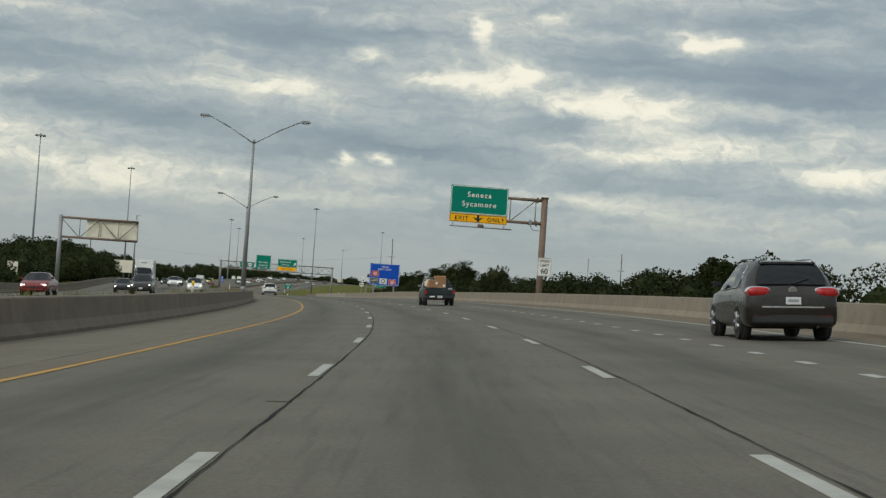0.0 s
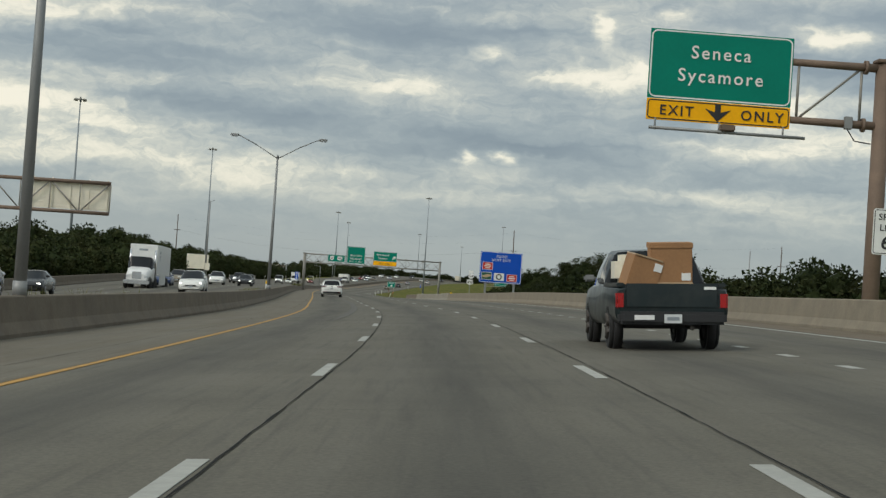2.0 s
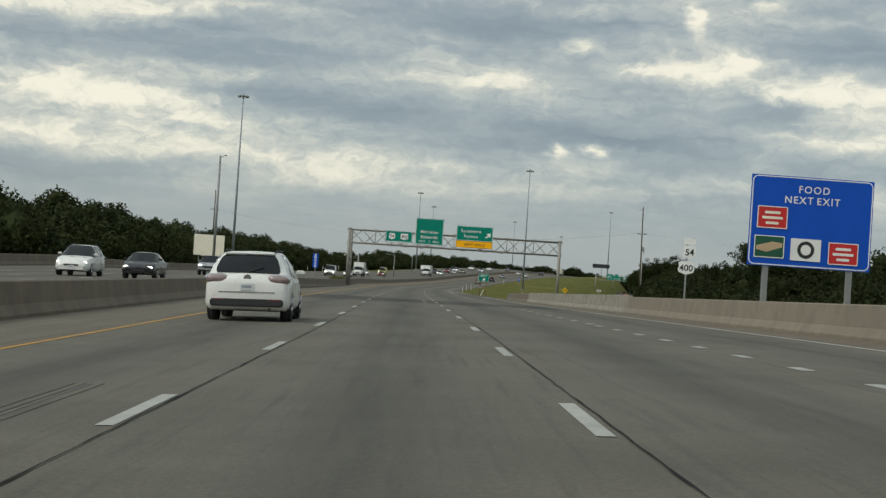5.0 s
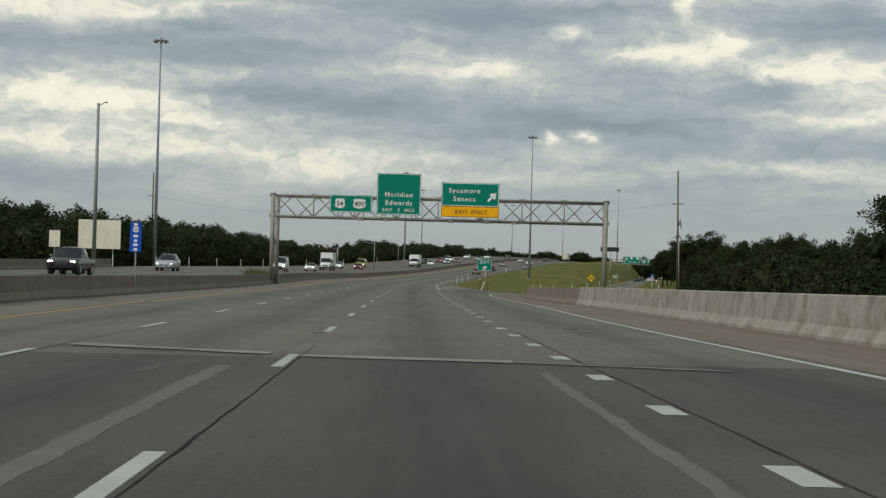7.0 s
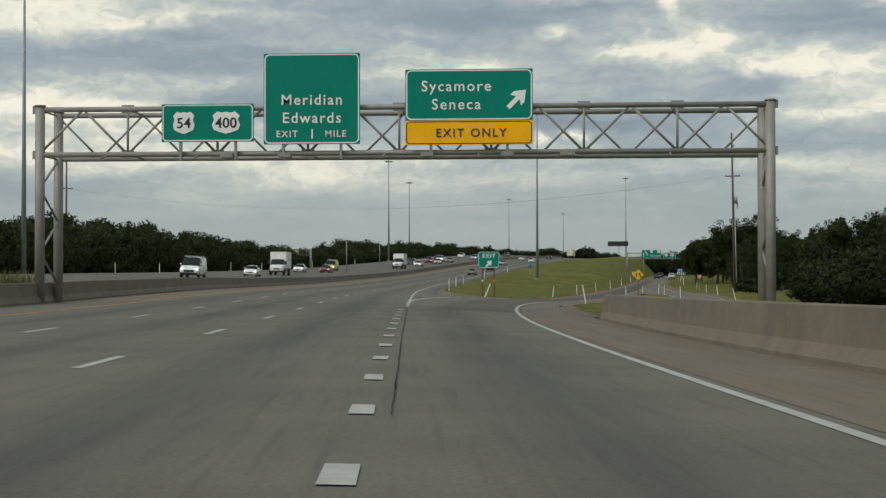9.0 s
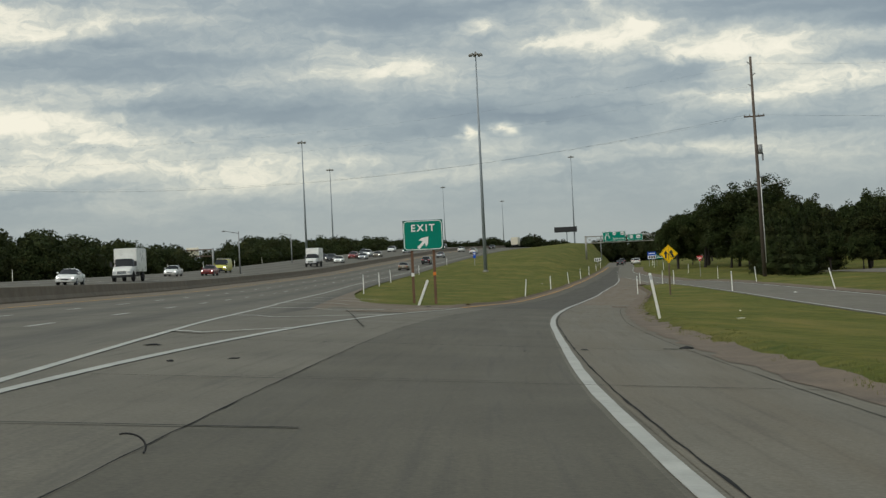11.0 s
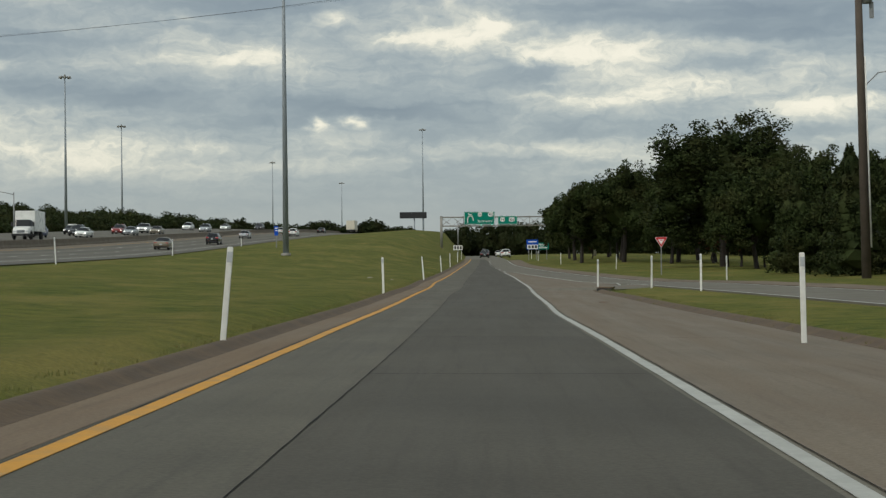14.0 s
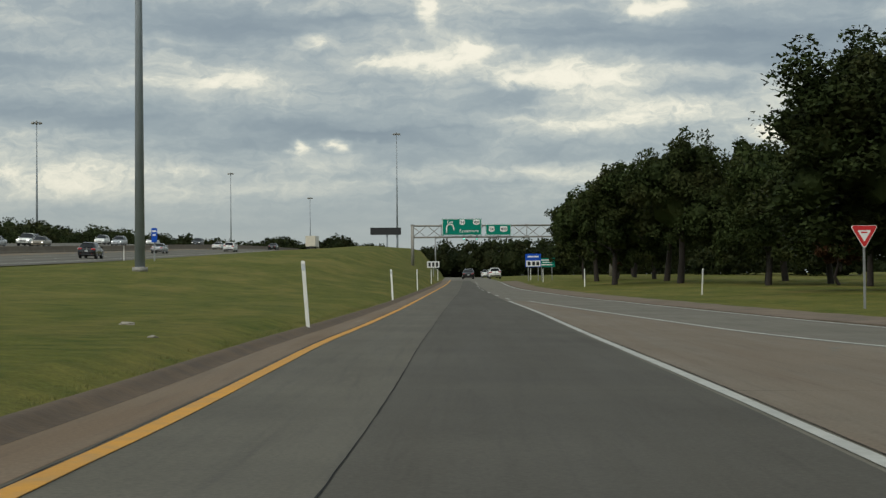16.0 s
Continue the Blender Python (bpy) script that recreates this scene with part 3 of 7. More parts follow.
def knots(y):
    """The ground's profile across the road at y: places x and heights z."""
    kx, kz = [], []
    c2 = line_c(y) + 2.5 * smooth((y - 430) / 35)
    if y < 400:
        zc = plane(c2, y)
    else:
        zc = plane(c2, 400) * (1 - smooth((y - 400) / 25)) + main_z(y) * smooth((y - 400) / 25)
    km = tilt(y) if y < 320 else main_tilt(y)
    bl = bar_l(y)
    zb = zc + (bl - c2) * km
    zo = zb + 0.45
    ol = bl - 20.5
    zl = zo + (ol - bl) * km
    kx += [-4000, -420, ol - 40, ol - 6, ol, bl - 0.36, bl - 0.06, c2]
    kz += [-1.0, -0.4, zl * 0.5 - 0.4, zl - 0.5, zl, zo, zb, zc]
    if y < 396:
        g2, r = c2 + 0.6, bar_r(y)
        fl, fr = max(front_l(y), r + 9), max(front_r(y), r + 15)
        zr = plane(r, y)
        low = -1.9 + 1.1 * smooth((y - 330) / 100)
        kx += [c2 + 0.15, c2 + 0.3, c2 + 0.45, g2, r, r + 1.0, fl, fr, fr + 10, fr + 60, 4000]
        zg = plane(g2, y)
        kz += [zc + (zg - zc) * f for f in (0.25, 0.5, 0.75)] + [zg, zr, zr - 0.1, low, low, low, low - 0.6, -2.0]
    else:
        g2 = c2 + 0.6 + (ramp_l(y) - 1.3 - c2 - 0.6) * smooth((y - 462) / 16)
        g2 = max(g2, c2 + 0.6)
        fl, fr = front_l(y), front_r(y)
        r = verge_r(y) if y < 590 else 0.5 * (ramp_l(y) + fr)
        zg, zr = plane(g2, y), plane(r, y)
        zf = -0.8 if y < 580 else plane(fl, y) * smooth((y - 580) / 30) - 0.8 * (1 - smooth((y - 580) / 30))
        if y > 650:
            fl = fr - 3
            zf = plane(fl, y)
        knoll = smooth((y - 630) / 105)      # the turf bank swells above the highway towards the bridge
        for f, full in ((0.5, zc + 0.9), (0.72, zc + 0.45)):
            z = zc + (zg - zc) * f
            kx.append(c2 + (g2 - c2) * f)
            kz.append(z + knoll * (full - z))
        lip = smooth((y - 480) / 30)
        kx.append(g2 - 0.8 * lip)
        kz.append(zg + lip * (0.2 + knoll * 0.18 * (zc - zg)))
        kx += [g2, r, r + 0.8, fl, fr, fr + 12, fr + 60, 4000]
        kz += [zg, zr, zr + (0.10 if y < 575 else 0), zf, zf, zf + 0.35, zf + 0.4, -1.0]
    kx = list(np.maximum.accumulate(np.array(kx) + np.arange(len(kx)) * 1e-4))
    return kx, kz


def height(x, y):
    kx, kz = knots(y)
    return float(np.interp(x, kx, kz))


def ribbon(name, y0, y1, left, right, material, lift=0.0, step=4.0, cols=6, parent=None, thick=0.0, u0=None, label="", smooth_=True, jag=0.0):
    """A strip of the surface between two lines. UV: metres from u0 (or the left line), metres along."""
    ys = np.linspace(y0, y1, max(2, int(round((y1 - y0) / step)) + 1))
    rnd = random.Random(name + str(y0))
    vs, uvs, fs = [], [], []
    for y in ys:
        a, b = left(y), right(y)
        if jag:
            a += rnd.uniform(-jag, jag); b += rnd.uniform(-jag, jag)
        kx, kz = knots(y)
        xs = np.linspace(a, b, cols + 1)
        if thick:
            xs = np.r_[a - 0.002, xs, b + 0.002]
        zs = np.interp(xs, kx, kz) + lift
        if thick:
            zs[0] -= thick; zs[-1] -= thick
        vs += [(x, y, z) for x, z in zip(xs, zs)]
        ref = u0(y) if u0 else a
        uvs += [(x - ref, y) for x in xs]
    w = len(vs) // len(ys)
    for i in range(len(ys) - 1):
        for j in range(w - 1):
            fs.append((i * w + j, i * w + j + 1, (i + 1) * w + j + 1, (i + 1) * w + j))
    me = bpy.data.meshes.new(name)
    me.from_pydata(vs, [], fs)
    uv = me.uv_layers.new(name="UVMap")
    idx = np.empty(len(me.loops), int)
    me.loops.foreach_get("vertex_index", idx)
    uv.data.foreach_set("uv", np.array(uvs)[idx].ravel())
    me.materials.append(material)
    ob = new(name, me)
    if parent:
        ob.parent = parent
    if label:
        tagged(ob, label)
    return ob


def off(f, d):
    return lambda y: f(y) + d


# ---------------------------------------------------------------- ground and roads
def build_ground():
    ys = np.r_[np.arange(-160, 0, 8), np.arange(0, 700, 4), np.arange(700, 1200, 10), 1300, 1500, 1900, 2600, 4000]
    ys = np.r_[-3000, -900, -300, ys]
    vs, fs, w = [], [], 0
    for y in ys:
        yy = min(max(y, -150), 1250)
        kx, kz = knots(yy)
        zz = np.array(kz)
        zz[4:8] -= 0.06
        if yy < 396:
            zz[8:13] -= 0.06
        else:
            if yy < 470:
                zz[8:12] -= 0.06
            zz[12] -= 0.06
            if yy >= 575:
                zz[13] -= 0.06
        zz[14:16] -= 0.06
        if yy >= 470:
            zz[11] -= 0.03
        vs += [(x, y, z) for x, z in zip(kx, zz)]
        w = len(kx)
    for i in range(len(ys) - 1):
        for j in range(w - 1):
            fs.append((i * w + j, i * w + j + 1, (i + 1) * w + j + 1, (i + 1) * w + j))
    me = bpy.data.meshes.new("ground")
    me.from_pydata(vs, [], fs)
    me.materials.append(M["turf"])
    me.polygons.foreach_set("use_smooth", [True] * len(me.polygons))
    return tagged(new("ground", me), "mown green and straw-yellow roadside turf on embankments", "ground", kind="structure")


build_ground()
highway = tagged(ribbon("road", -160, 400, off(bar_l, 0.0), lambda y: bar_r(y) if y < 396 else verge_r(y), M["road"], 0.0, 2, 14, u0=line_a), "grey jointed concrete highway with darker oil bands in the lanes", "road", kind="structure")
highway_far = tagged(ribbon("road", 400, 1300, off(bar_l, 0.0), lambda y: line_c(y) + 2.5 * smooth((y - 430) / 35) + 0.0, M["road"], 0.0, 4, 10, u0=line_a), "grey concrete highway climbing towards a bridge", "road", kind="structure")
ramp = tagged(ribbon("road", 400, 1000, lambda y: line_c(y) + 2.5 * smooth((y - 430) / 35) if y < 464 else ramp_l(y) - 1.08, lambda y: verge_r(y) if y < 579 else front_r(y), M["ramp"], 0.0, 1, 10, u0=ramp_w), "grey concrete exit ramp with a brown shoulder", "road", kind="structure")
frontage = tagged(ribbon("road", 300, 579, front_l, front_r, M["ramp"], 0.0, 4, 5, thick=0.1, u0=front_l), "narrow grey frontage road joining the ramp", "road", kind="structure")
opposite = tagged(ribbon("road", -160, 1300, off(bar_l, -20.5), off(bar_l, -0.36), M["road"], 0.0, 4, 8, u0=line_a), "pale concrete carriageway for oncoming traffic", "road", kind="structure")
drive = tagged(ribbon("paved_drive", 548, 606, lambda y: 21.5 + 0.05 * (y - 548), lambda y: 70, M["shoulder_pale"], 0.05, 3, 40), "tan paved drive beyond the frontage road", "pavement", kind="structure")
# worn lane and shoulder surfaces
ribbon("worn_lane", 400, 473, ramp_joint, off(ramp_w, -0.12), M["ramp_worn"], 0.005, 4, 4, ramp, 0, ramp_w, "driven lane of the ramp")
ribbon("worn_lane", 473, 780, ramp_joint, off(ramp_w, -0.12), M["lane_dark"], 0.005, 4, 4, ramp, 0, ramp_w, "darker driven lane of the ramp")
ribbon("worn_slab", 473, 780, off(ramp_l, -0.14), off(ramp_joint, -0.006), M["ramp_worn"], 0.004, 4, 3, ramp, 0, ramp_l, "older grey concrete slab of the ramp")
ribbon("right_shoulder", -160, 396, lambda y: line_c(y) + 3.7 if y < 300 else min(line_c(y) + 3.7, ramp_w(y) + 0.25) if y < 330 else ramp_w(y) + 0.25, off(bar_r, 0.0), M["shoulder"], 0.005, 4, 3, highway, 0, line_a, "brown stained concrete shoulder")
ribbon("left_shoulder", -160, 400, bar_l, lambda y: line_a(y) - yellow_gap(y) - 0.10, M["shoulder_pale"], 0.005, 4, 3, highway, 0, line_a, "brown stained concrete shoulder")
ribbon("left_shoulder", 400, 1000, bar_l, off(line_a, -LANE - 0.25), M["shoulder"], 0.005, 4, 3, highway_far, 0, line_a, "brown stained concrete shoulder")
ribbon("right_shoulder", 396, 488, off(ramp_w, 0.12), verge_r, M["shoulder_pale"], 0.005, 1, 3, ramp, 0, ramp_w, "grey-tan concrete shoulder")
ribbon("right_shoulder", 488, 579, off(ramp_w, 0.12), verge_r, M["shoulder"], 0.005, 1, 3, ramp, 0, ramp_w, "brown stained concrete shoulder")
ribbon("paved_gore", 579, 650, off(ramp_w, 0.12), off(front_l, -0.1), M["shoulder"], 0.005, 4, 3, ramp, 0, ramp_w, "brown concrete between ramp and frontage road")
ribbon("left_shoulder", 476, 780, off(ramp_l, -1.08), off(ramp_l, -0.15), M["shoulder_soil"], 0.005, 1, 2, ramp, 0, ramp_l, "brown stained concrete shoulder")
gore_edge = curve_of((470, 6.4), (475.5, 5.2), (479, 4.2), (491, 3.5), (518, 2.75), (560, 2.5))
ribbon("paved_gore", 458, 475.6, off(line_c, 2.1), off(ramp_l, -0.12), M["shoulder"], 0.016, 1.2, 10, ramp, 0, ramp_l, "brown stained concrete of the painted gore")
ribbon("paved_gore", 475.6, 560, off(line_c, 2.1), lambda y: line_c(y) + gore_edge(y), M["shoulder"], 0.016, 1.5, 5, ramp, 0, ramp_l, "brown stained concrete edge of the highway", True, 0.05)
ribbon("soil_strip", 474.6, 477.4, lambda y: line_c(y) + gore_edge(y) - 0.5, off(ramp_l, -0.5), M["dirt"], 0.024, 0.5, 8, ramp, 0, ramp_l, "bare brown soil at the tip of the turf", True, 0.12)
ribbon("soil_strip", 477.4, 484, lambda y: ramp_l(y) - 2.2 + (y - 477.4) * 0.1, off(ramp_l, -0.6), M["dirt"], 0.02, 0.6, 4, ramp, 0, ramp_l, "bare brown soil along the turf", True, 0.08)
ribbon("soil_strip", 398, 512, off(verge_r, -0.40), off(verge_r, 0.36), M["dirt"], 0.012, 1.0, 4, ramp, 0, ramp_w, "bare brown soil along the turf", True, 0.14)
ribbon("soil_strip", 560, 760, off(front_r, 0.02), off(front_r, 1.8), M["dirt"], 0.03, 1.5, 4, ramp, 0.1, front_r, "pale bare soil beside the frontage road", True, 0.12)
ribbon("soil_strip", 420, 560, off(front_r, 0.02), off(front_r, 1.1), M["dirt"], 0.03, 1.5, 4, frontage, 0.1, front_r, "pale bare soil beside the frontage road", True, 0.12)
ribbon("median_soil", -160, 330, off(bar_l, -2.2), off(bar_l, -0.34), M["dirt"], 0.02, 2.5, 2, opposite, 0, bar_l, "dusty soil washed against the wall", True, 0.25)
ribbon("dark_deck", 268.5, 286.2, off(line_a, -LANE - 1.5), lambda y: edge_line_near(y), M["deck"], 0.004, 3, 8, highway, 0, line_a, "darker resurfaced strip across the lanes")
ribbon("soil_strip", 478, 500, off(ramp_l, -1.55), off(ramp_l, -0.75), M["dirt"], 0.012, 1.2, 2, ramp, 0, ramp_l, "bare brown soil along the turf", True, 0.12)


# ---------------------------------------------------------------- barriers
def barrier_run(name, base, side, y0, y1, material, label, h=0.81, seg=9.0, top=0.16, foot=0.40):
    """A concrete safety barrier in cast segments with open joints. side=+1: its road face looks to +x."""
    run = thing(name, Matrix.Identity(4), label, "barrier", kind="structure")
    y = y0
    while y < y1 - 0.5:
        ye = min(y + seg, y1)
        prof = [(0.0, -0.12), (0.0, 0.08), (-0.13, 0.30), (-0.20, h - 0.03), (-0.23, h), (-0.23 - top, h), (-0.26 - top, h - 0.03), (-foot, -0.12)]
        bm = bmesh.new()
        rings = []
        for yy in (y + 0.003, (y + ye) / 2, ye - 0.003):
            bx = base(yy)
            bz = height(bx + side * 0.05, yy)
            jit = 0.004 * math.sin(yy * 1.7)
            rings.append([bm.verts.new((bx + side * (px_ + jit), yy, bz + pz_ + jit * 0.6)) for px_, pz_ in prof])
        for a, b in zip(rings[:-1], rings[1:]):
            for i in range(len(prof)):
                j = (i + 1) % len(prof)
                bm.faces.new((a[i], a[j], b[j], b[i]))
        bm.faces.new(rings[0]); bm.faces.new(rings[-1][::-1])
        bmesh.ops.recalc_face_normals(bm, faces=bm.faces)
        part("barrier_segment", bm, material, run)
        y = ye
    return run


barrier_run("median_barrier", bar_l, 1, -60, 700, M["barrier"], "brown-grey weathered concrete median barrier", 0.82, 9)
barrier_run("median_barrier", bar_l, 1, 700, 1200, M["barrier"], "brown-grey weathered concrete median barrier", 0.82, 25)
barrier_run("side_barrier", bar_r, -1, -60, 268, M["barrier_tan"], "sandy weathered concrete side barrier", 0.85, 9)
barrier_run("side_barrier", bar_r, -1, 268, 349, M["barrier_light"], "pale flaking concrete side barrier", 0.95, 12)
barrier_run("side_barrier", bar_r, -1, 349, 394, M["barrier"], "smooth brown-grey concrete side barrier end", 0.9, 15)
barrier_run("far_barrier", off(bar_l, -20.5), 1, 20, 430, M["barrier"], "brown-grey concrete barrier beyond the oncoming lanes", 0.85, 12)

# ---------------------------------------------------------------- road markings and joints
DASH, DASH_STEP = 3.0, 12.03
da = curve_of((-160, 0.08), (10, 0.09), (50, 0.05), (80, 0.13), (106, 0.25), (117, 0.20), (140, 0.10), (178, -0.04), (230, -0.03), (280, 0.0), (900, 0.0))
db = curve_of((-160, 3.70), (10, 3.70), (20, 3.73), (45, 3.56), (57, 3.53), (100, 3.58), (188, 3.48), (230, 3.60), (280, 3.66), (900, 3.66))


def dash_a(y):
    return line_a(y) + da(y)


def dash_b(y):
    return line_a(y) + db(y)


for line, y_end in ((dash_a, 760), (dash_b, 760)):
    y = 10.3 - 4 * DASH_STEP
    while y < y_end:
        ribbon("lane_dash", y - DASH, y, off(line, -0.07), off(line, 0.07), M["paint_white"], 0.007, 3, 1, highway if y < 400 else highway_far, 0.004, jag=0.006)
        y += DASH_STEP
y = 188.15 - 56 * 3.72
while y < 234:
    ribbon("lane_dot", y - 0.9, y, off(line_c, -0.09), off(line_c, 0.09), M["paint_white"], 0.007, 1, 1, highway, 0.004, jag=0.006)
    y += 3.72
for y in [279.35 + 4.4 * k for k in range(-10, 6)] + [329.0 + 4.4 * k for k in range(-5, 16)]:
    ribbon("lane_dot", y - 0.95, y, off(line_c, -0.06), off(line_c, 0.15), M["paint_white"], 0.007, 1, 1, highway, 0.004, jag=0.006)
ribbon("yellow_edge_line", -160, 400, lambda y: line_a(y) - yellow_gap(y) - 0.062, lambda y: line_a(y) - yellow_gap(y) + 0.062, M["paint_faded"], 0.009, 2, 1, highway, 0.004, jag=0.006)
ribbon("yellow_edge_line", 400, 900, off(line_a, -LANE - 0.07), off(line_a, -LANE + 0.07), M["paint_yellow"], 0.009, 4, 1, highway_far, 0.004)


def edge_e(y):
    return line_c(y) + 3.45 if y < 300 else (line_c(y) + 3.45) * (1 - smooth((y - 300) / 35)) + ramp_w(y) * smooth((y - 300) / 35)


ribbon("white_edge_line", -160, 400, off(edge_e, -0.07), off(edge_e, 0.07), M["paint_white"], 0.011, 2, 1, highway, 0.004, jag=0.006)
ribbon("white_edge_line", 400, 650, off(ramp_w, -0.068), off(ramp_w, 0.068), M["paint_white"], 0.011, 1.5, 1, ramp, 0.004, jag=0.008)
ribbon("gore_line", 400, 470, off(line_c, 0.21), off(line_c, 0.34), M["paint_white"], 0.009, 2, 1, highway_far, 0.004, jag=0.008)
ribbon("white_edge_line", 470, 900, off(line_c, 0.08), off(line_c, 0.22), M["paint_white"], 0.009, 4, 1, highway_far, 0.004)
ribbon("gore_line", 404, 474, off(ramp_l, -0.07), off(ramp_l, 0.07), M["paint_white"], 0.012, 2, 1, ramp, 0.004, jag=0.008)
ribbon("yellow_edge_line", 474, 785, off(ramp_l, -0.08), off(ramp_l, 0.08), M["paint_yellow"], 0.012, 1.5, 1, ramp, 0.004, jag=0.008)
ribbon("white_edge_line", 420, 582, off(front_l, 0.03), off(front_l, 0.15), M["paint_white"], 0.008, 3, 1, frontage, 0.004)
ribbon("white_edge_line", 582, 650, off(front_l, 0.03), off(front_l, 0.15), M["paint_white"], 0.012, 2, 1, ramp, 0.004)
ribbon("white_edge_line", 420, 579, off(front_r, -0.35), off(front_r, -0.23), M["paint_white"], 0.008, 3, 1, frontage, 0.004)
ribbon("white_edge_line", 579, 760, off(front_r, -0.35), off(front_r, -0.23), M["paint_white"], 0.012, 3, 1, ramp, 0.004)
for y in np.arange(655, 760, 12.03):
    ribbon("lane_dash", y, y + 3, lambda v: 0.5 * (ramp_l(v) + front_r(v)) - 0.07, lambda v: 0.5 * (ramp_l(v) + front_r(v)) + 0.07, M["paint_white"], 0.012, 3, 1, ramp, 0.004)
for d in (-7.6, -11.2, -14.9):
    for y in np.arange(60, 640, DASH_STEP):
        ribbon("lane_dash", y, y + 3, off(bar_l, d - 0.07), off(bar_l, d + 0.07), M["paint_white"], 0.007, 3, 1, opposite, 0.004)


def chevron(y, bend):
    """One thin V across the painted gore."""
    a = line_c(y) + 0.3
    v = a + (ramp_l(y) - a) * 0.42
    yv = y - 1.35 * (v - a)
    b = ramp_l(y)
    for _ in range(6):
        b = 0.5 * (b + ramp_l(yv + 3.2 * (b - v)))
    pts = [(a, y), (v, yv), (b, yv + 3.2 * (b - v))]
    if bend < 1:
        pts = pts[:2]
    bm = bmesh.new()
    for (xa, ya), (xb, yb) in zip(pts[:-1], pts[1:]):
        n = 12
        prev = None
        for k in range(n + 1):
            x, yy = xa + (xb - xa) * k / n, ya + (yb - ya) * k / n
            z = height(x, yy) + 0.028
            cur = (bm.verts.new((x, yy - 0.13, z)), bm.verts.new((x, yy + 0.13, z)))
            if prev:
                bm.faces.new((prev[0], cur[0], cur[1], prev[1]))
            prev = cur
    part("gore_chevron", bm, M["paint_white"], ramp)


for y in (434.8, 447.6, 461.0):
    chevron(y, 1.0)
for y in (474.4, 486.0, 497.0):
    chevron(y, 0.5)


def sealant(line, y0, y1, w, parent, name="joint_sealant", lift=0.010, sway=1.0):
    """A wandering line of black sealant over a lengthwise joint."""
    rnd = random.Random(int(y0 * 7 + w * 1000))
    ph = [rnd.uniform(0, 6) for _ in range(3)]

    def wob(y):
        return sway * (0.006 * math.sin(y * 0.31 + ph[0]) + 0.003 * math.sin(y * 1.3 + ph[1]) + 0.005 * math.sin(y * 4.1 + ph[2]))

    def wid(y):
        return w * (0.75 + 0.45 * abs(math.sin(y * 0.37 + ph[1])) + 0.5 * 2.2 * max(0, math.sin(y * 1.13 + ph[2])) ** 14)
    return ribbon(name, y0, y1, lambda y: line(y) + wob(y) - wid(y), lambda y: line(y) + wob(y) + wid(y), M["tar"], lift, 0.35, 1, parent, jag=w * 0.35)


sealant(off(dash_a, 0.11), -20, 300, 0.008, highway)
sealant(off(dash_b, 0.13), -20, 290, 0.007, highway)
sealant(off(line_c, 0.2), 268, 300, 0.006, highway)
sealant(off(line_c, 0.3), 350, 398, 0.006, highway)
sealant(off(line_a, -LANE - 0.3), -20, 400, 0.006, highway)
sealant(curve_of((439.6, -17.8), (446.1, -18.52), (452.6, -19.19), (466.2, -20.69)), 439.6, 466.2, 0.012, ramp, lift=0.026, sway=2.0)
sealant(ramp_joint, 404, 512, 0.006, ramp)
sealant(ramp_joint, 512, 700, 0.0045, ramp, sway=0.4)
sealant(lambda y: ramp_w(y) + 0.19 - 0.07 * smooth((y - 421) / 14), 400, 512, 0.009, ramp)
sealant(off(ramp_w, 0.12), 512, 640, 0.0035, ramp, sway=0.4)
cross_joint_spots = ((417.05, -1.9, 0.8, 0.018), (422.6, -0.5, 2.6, 0.006), (554.9, 0.02, 1.35, 0.028), (506.4, -0.62, -0.03, 0.016))
sealant(off(verge_r, -0.62), 402, 480, 0.006, ramp)
sealant(off(ramp_l, -0.10), 500, 660, 0.004, ramp)


def cross_joint(y, left, right, w, parent, material=None, skew=0.0, name="cross_joint"):
    bm = bmesh.new()
    rnd = random.Random(int(y * 10))
    xs = np.linspace(left, right, max(4, int((right - left) / 0.5)))
    prev = None
    for x in xs:
        yy = y + skew * (x - left) + rnd.uniform(-0.02, 0.02)
        ww = w * rnd.uniform(0.6, 1.3)
        z = height(x, yy) + 0.0135
        cur = (bm.verts.new((x, yy - ww, z)), bm.verts.new((x, yy + ww, z)))
        if prev:
            bm.faces.new((prev[0], cur[0], cur[1], prev[1]))
        prev = cur
    part(name, bm, material or M["tar"], parent)


rj = random.Random(5)
for y in np.arange(4, 398, 9.15):
    if rj.random() < 0.6:
        lo, hi = rj.choice([(-1, 2), (0, 1), (-1, 1), (0, 2), (1, 2)])
        cross_joint(y, line_a(y) + lo * LANE, line_a(y) + hi * LANE, rj.choice([0.003, 0.005, 0.008]), highway)
for y, a, b, w, k in ((288.6, -15.1, -11.85, 0.36, -0.47), (286.65, -11.35, -8.5, 0.30, -0.17), (286.1, -8.5, -5.8, 0.10, -0.40)):
    cross_joint(y, a, b, w, highway, M["patch"], k, "pale_cross_patch")
    cross_joint(y - w - 0.05, a - 0.4, b, 0.03, highway, None, k)
for y in np.arange(404, 640, 9.15):
    if y < 500:
        cross_joint(y, ramp_l(y) + 0.2, verge_r(y) - 0.2, rj.choice([0.007, 0.011, 0.015]), ramp)
    elif rj.random() < 0.4:
        cross_joint(y, ramp_joint(y), ramp_w(y) if rj.random() < 0.6 else ramp_w(y) + 3, rj.choice([0.005, 0.008, 0.011]), ramp)


for y, a, b, w in cross_joint_spots:
    cross_joint(y, ramp_joint(y) + a, ramp_joint(y) + b, w, ramp)

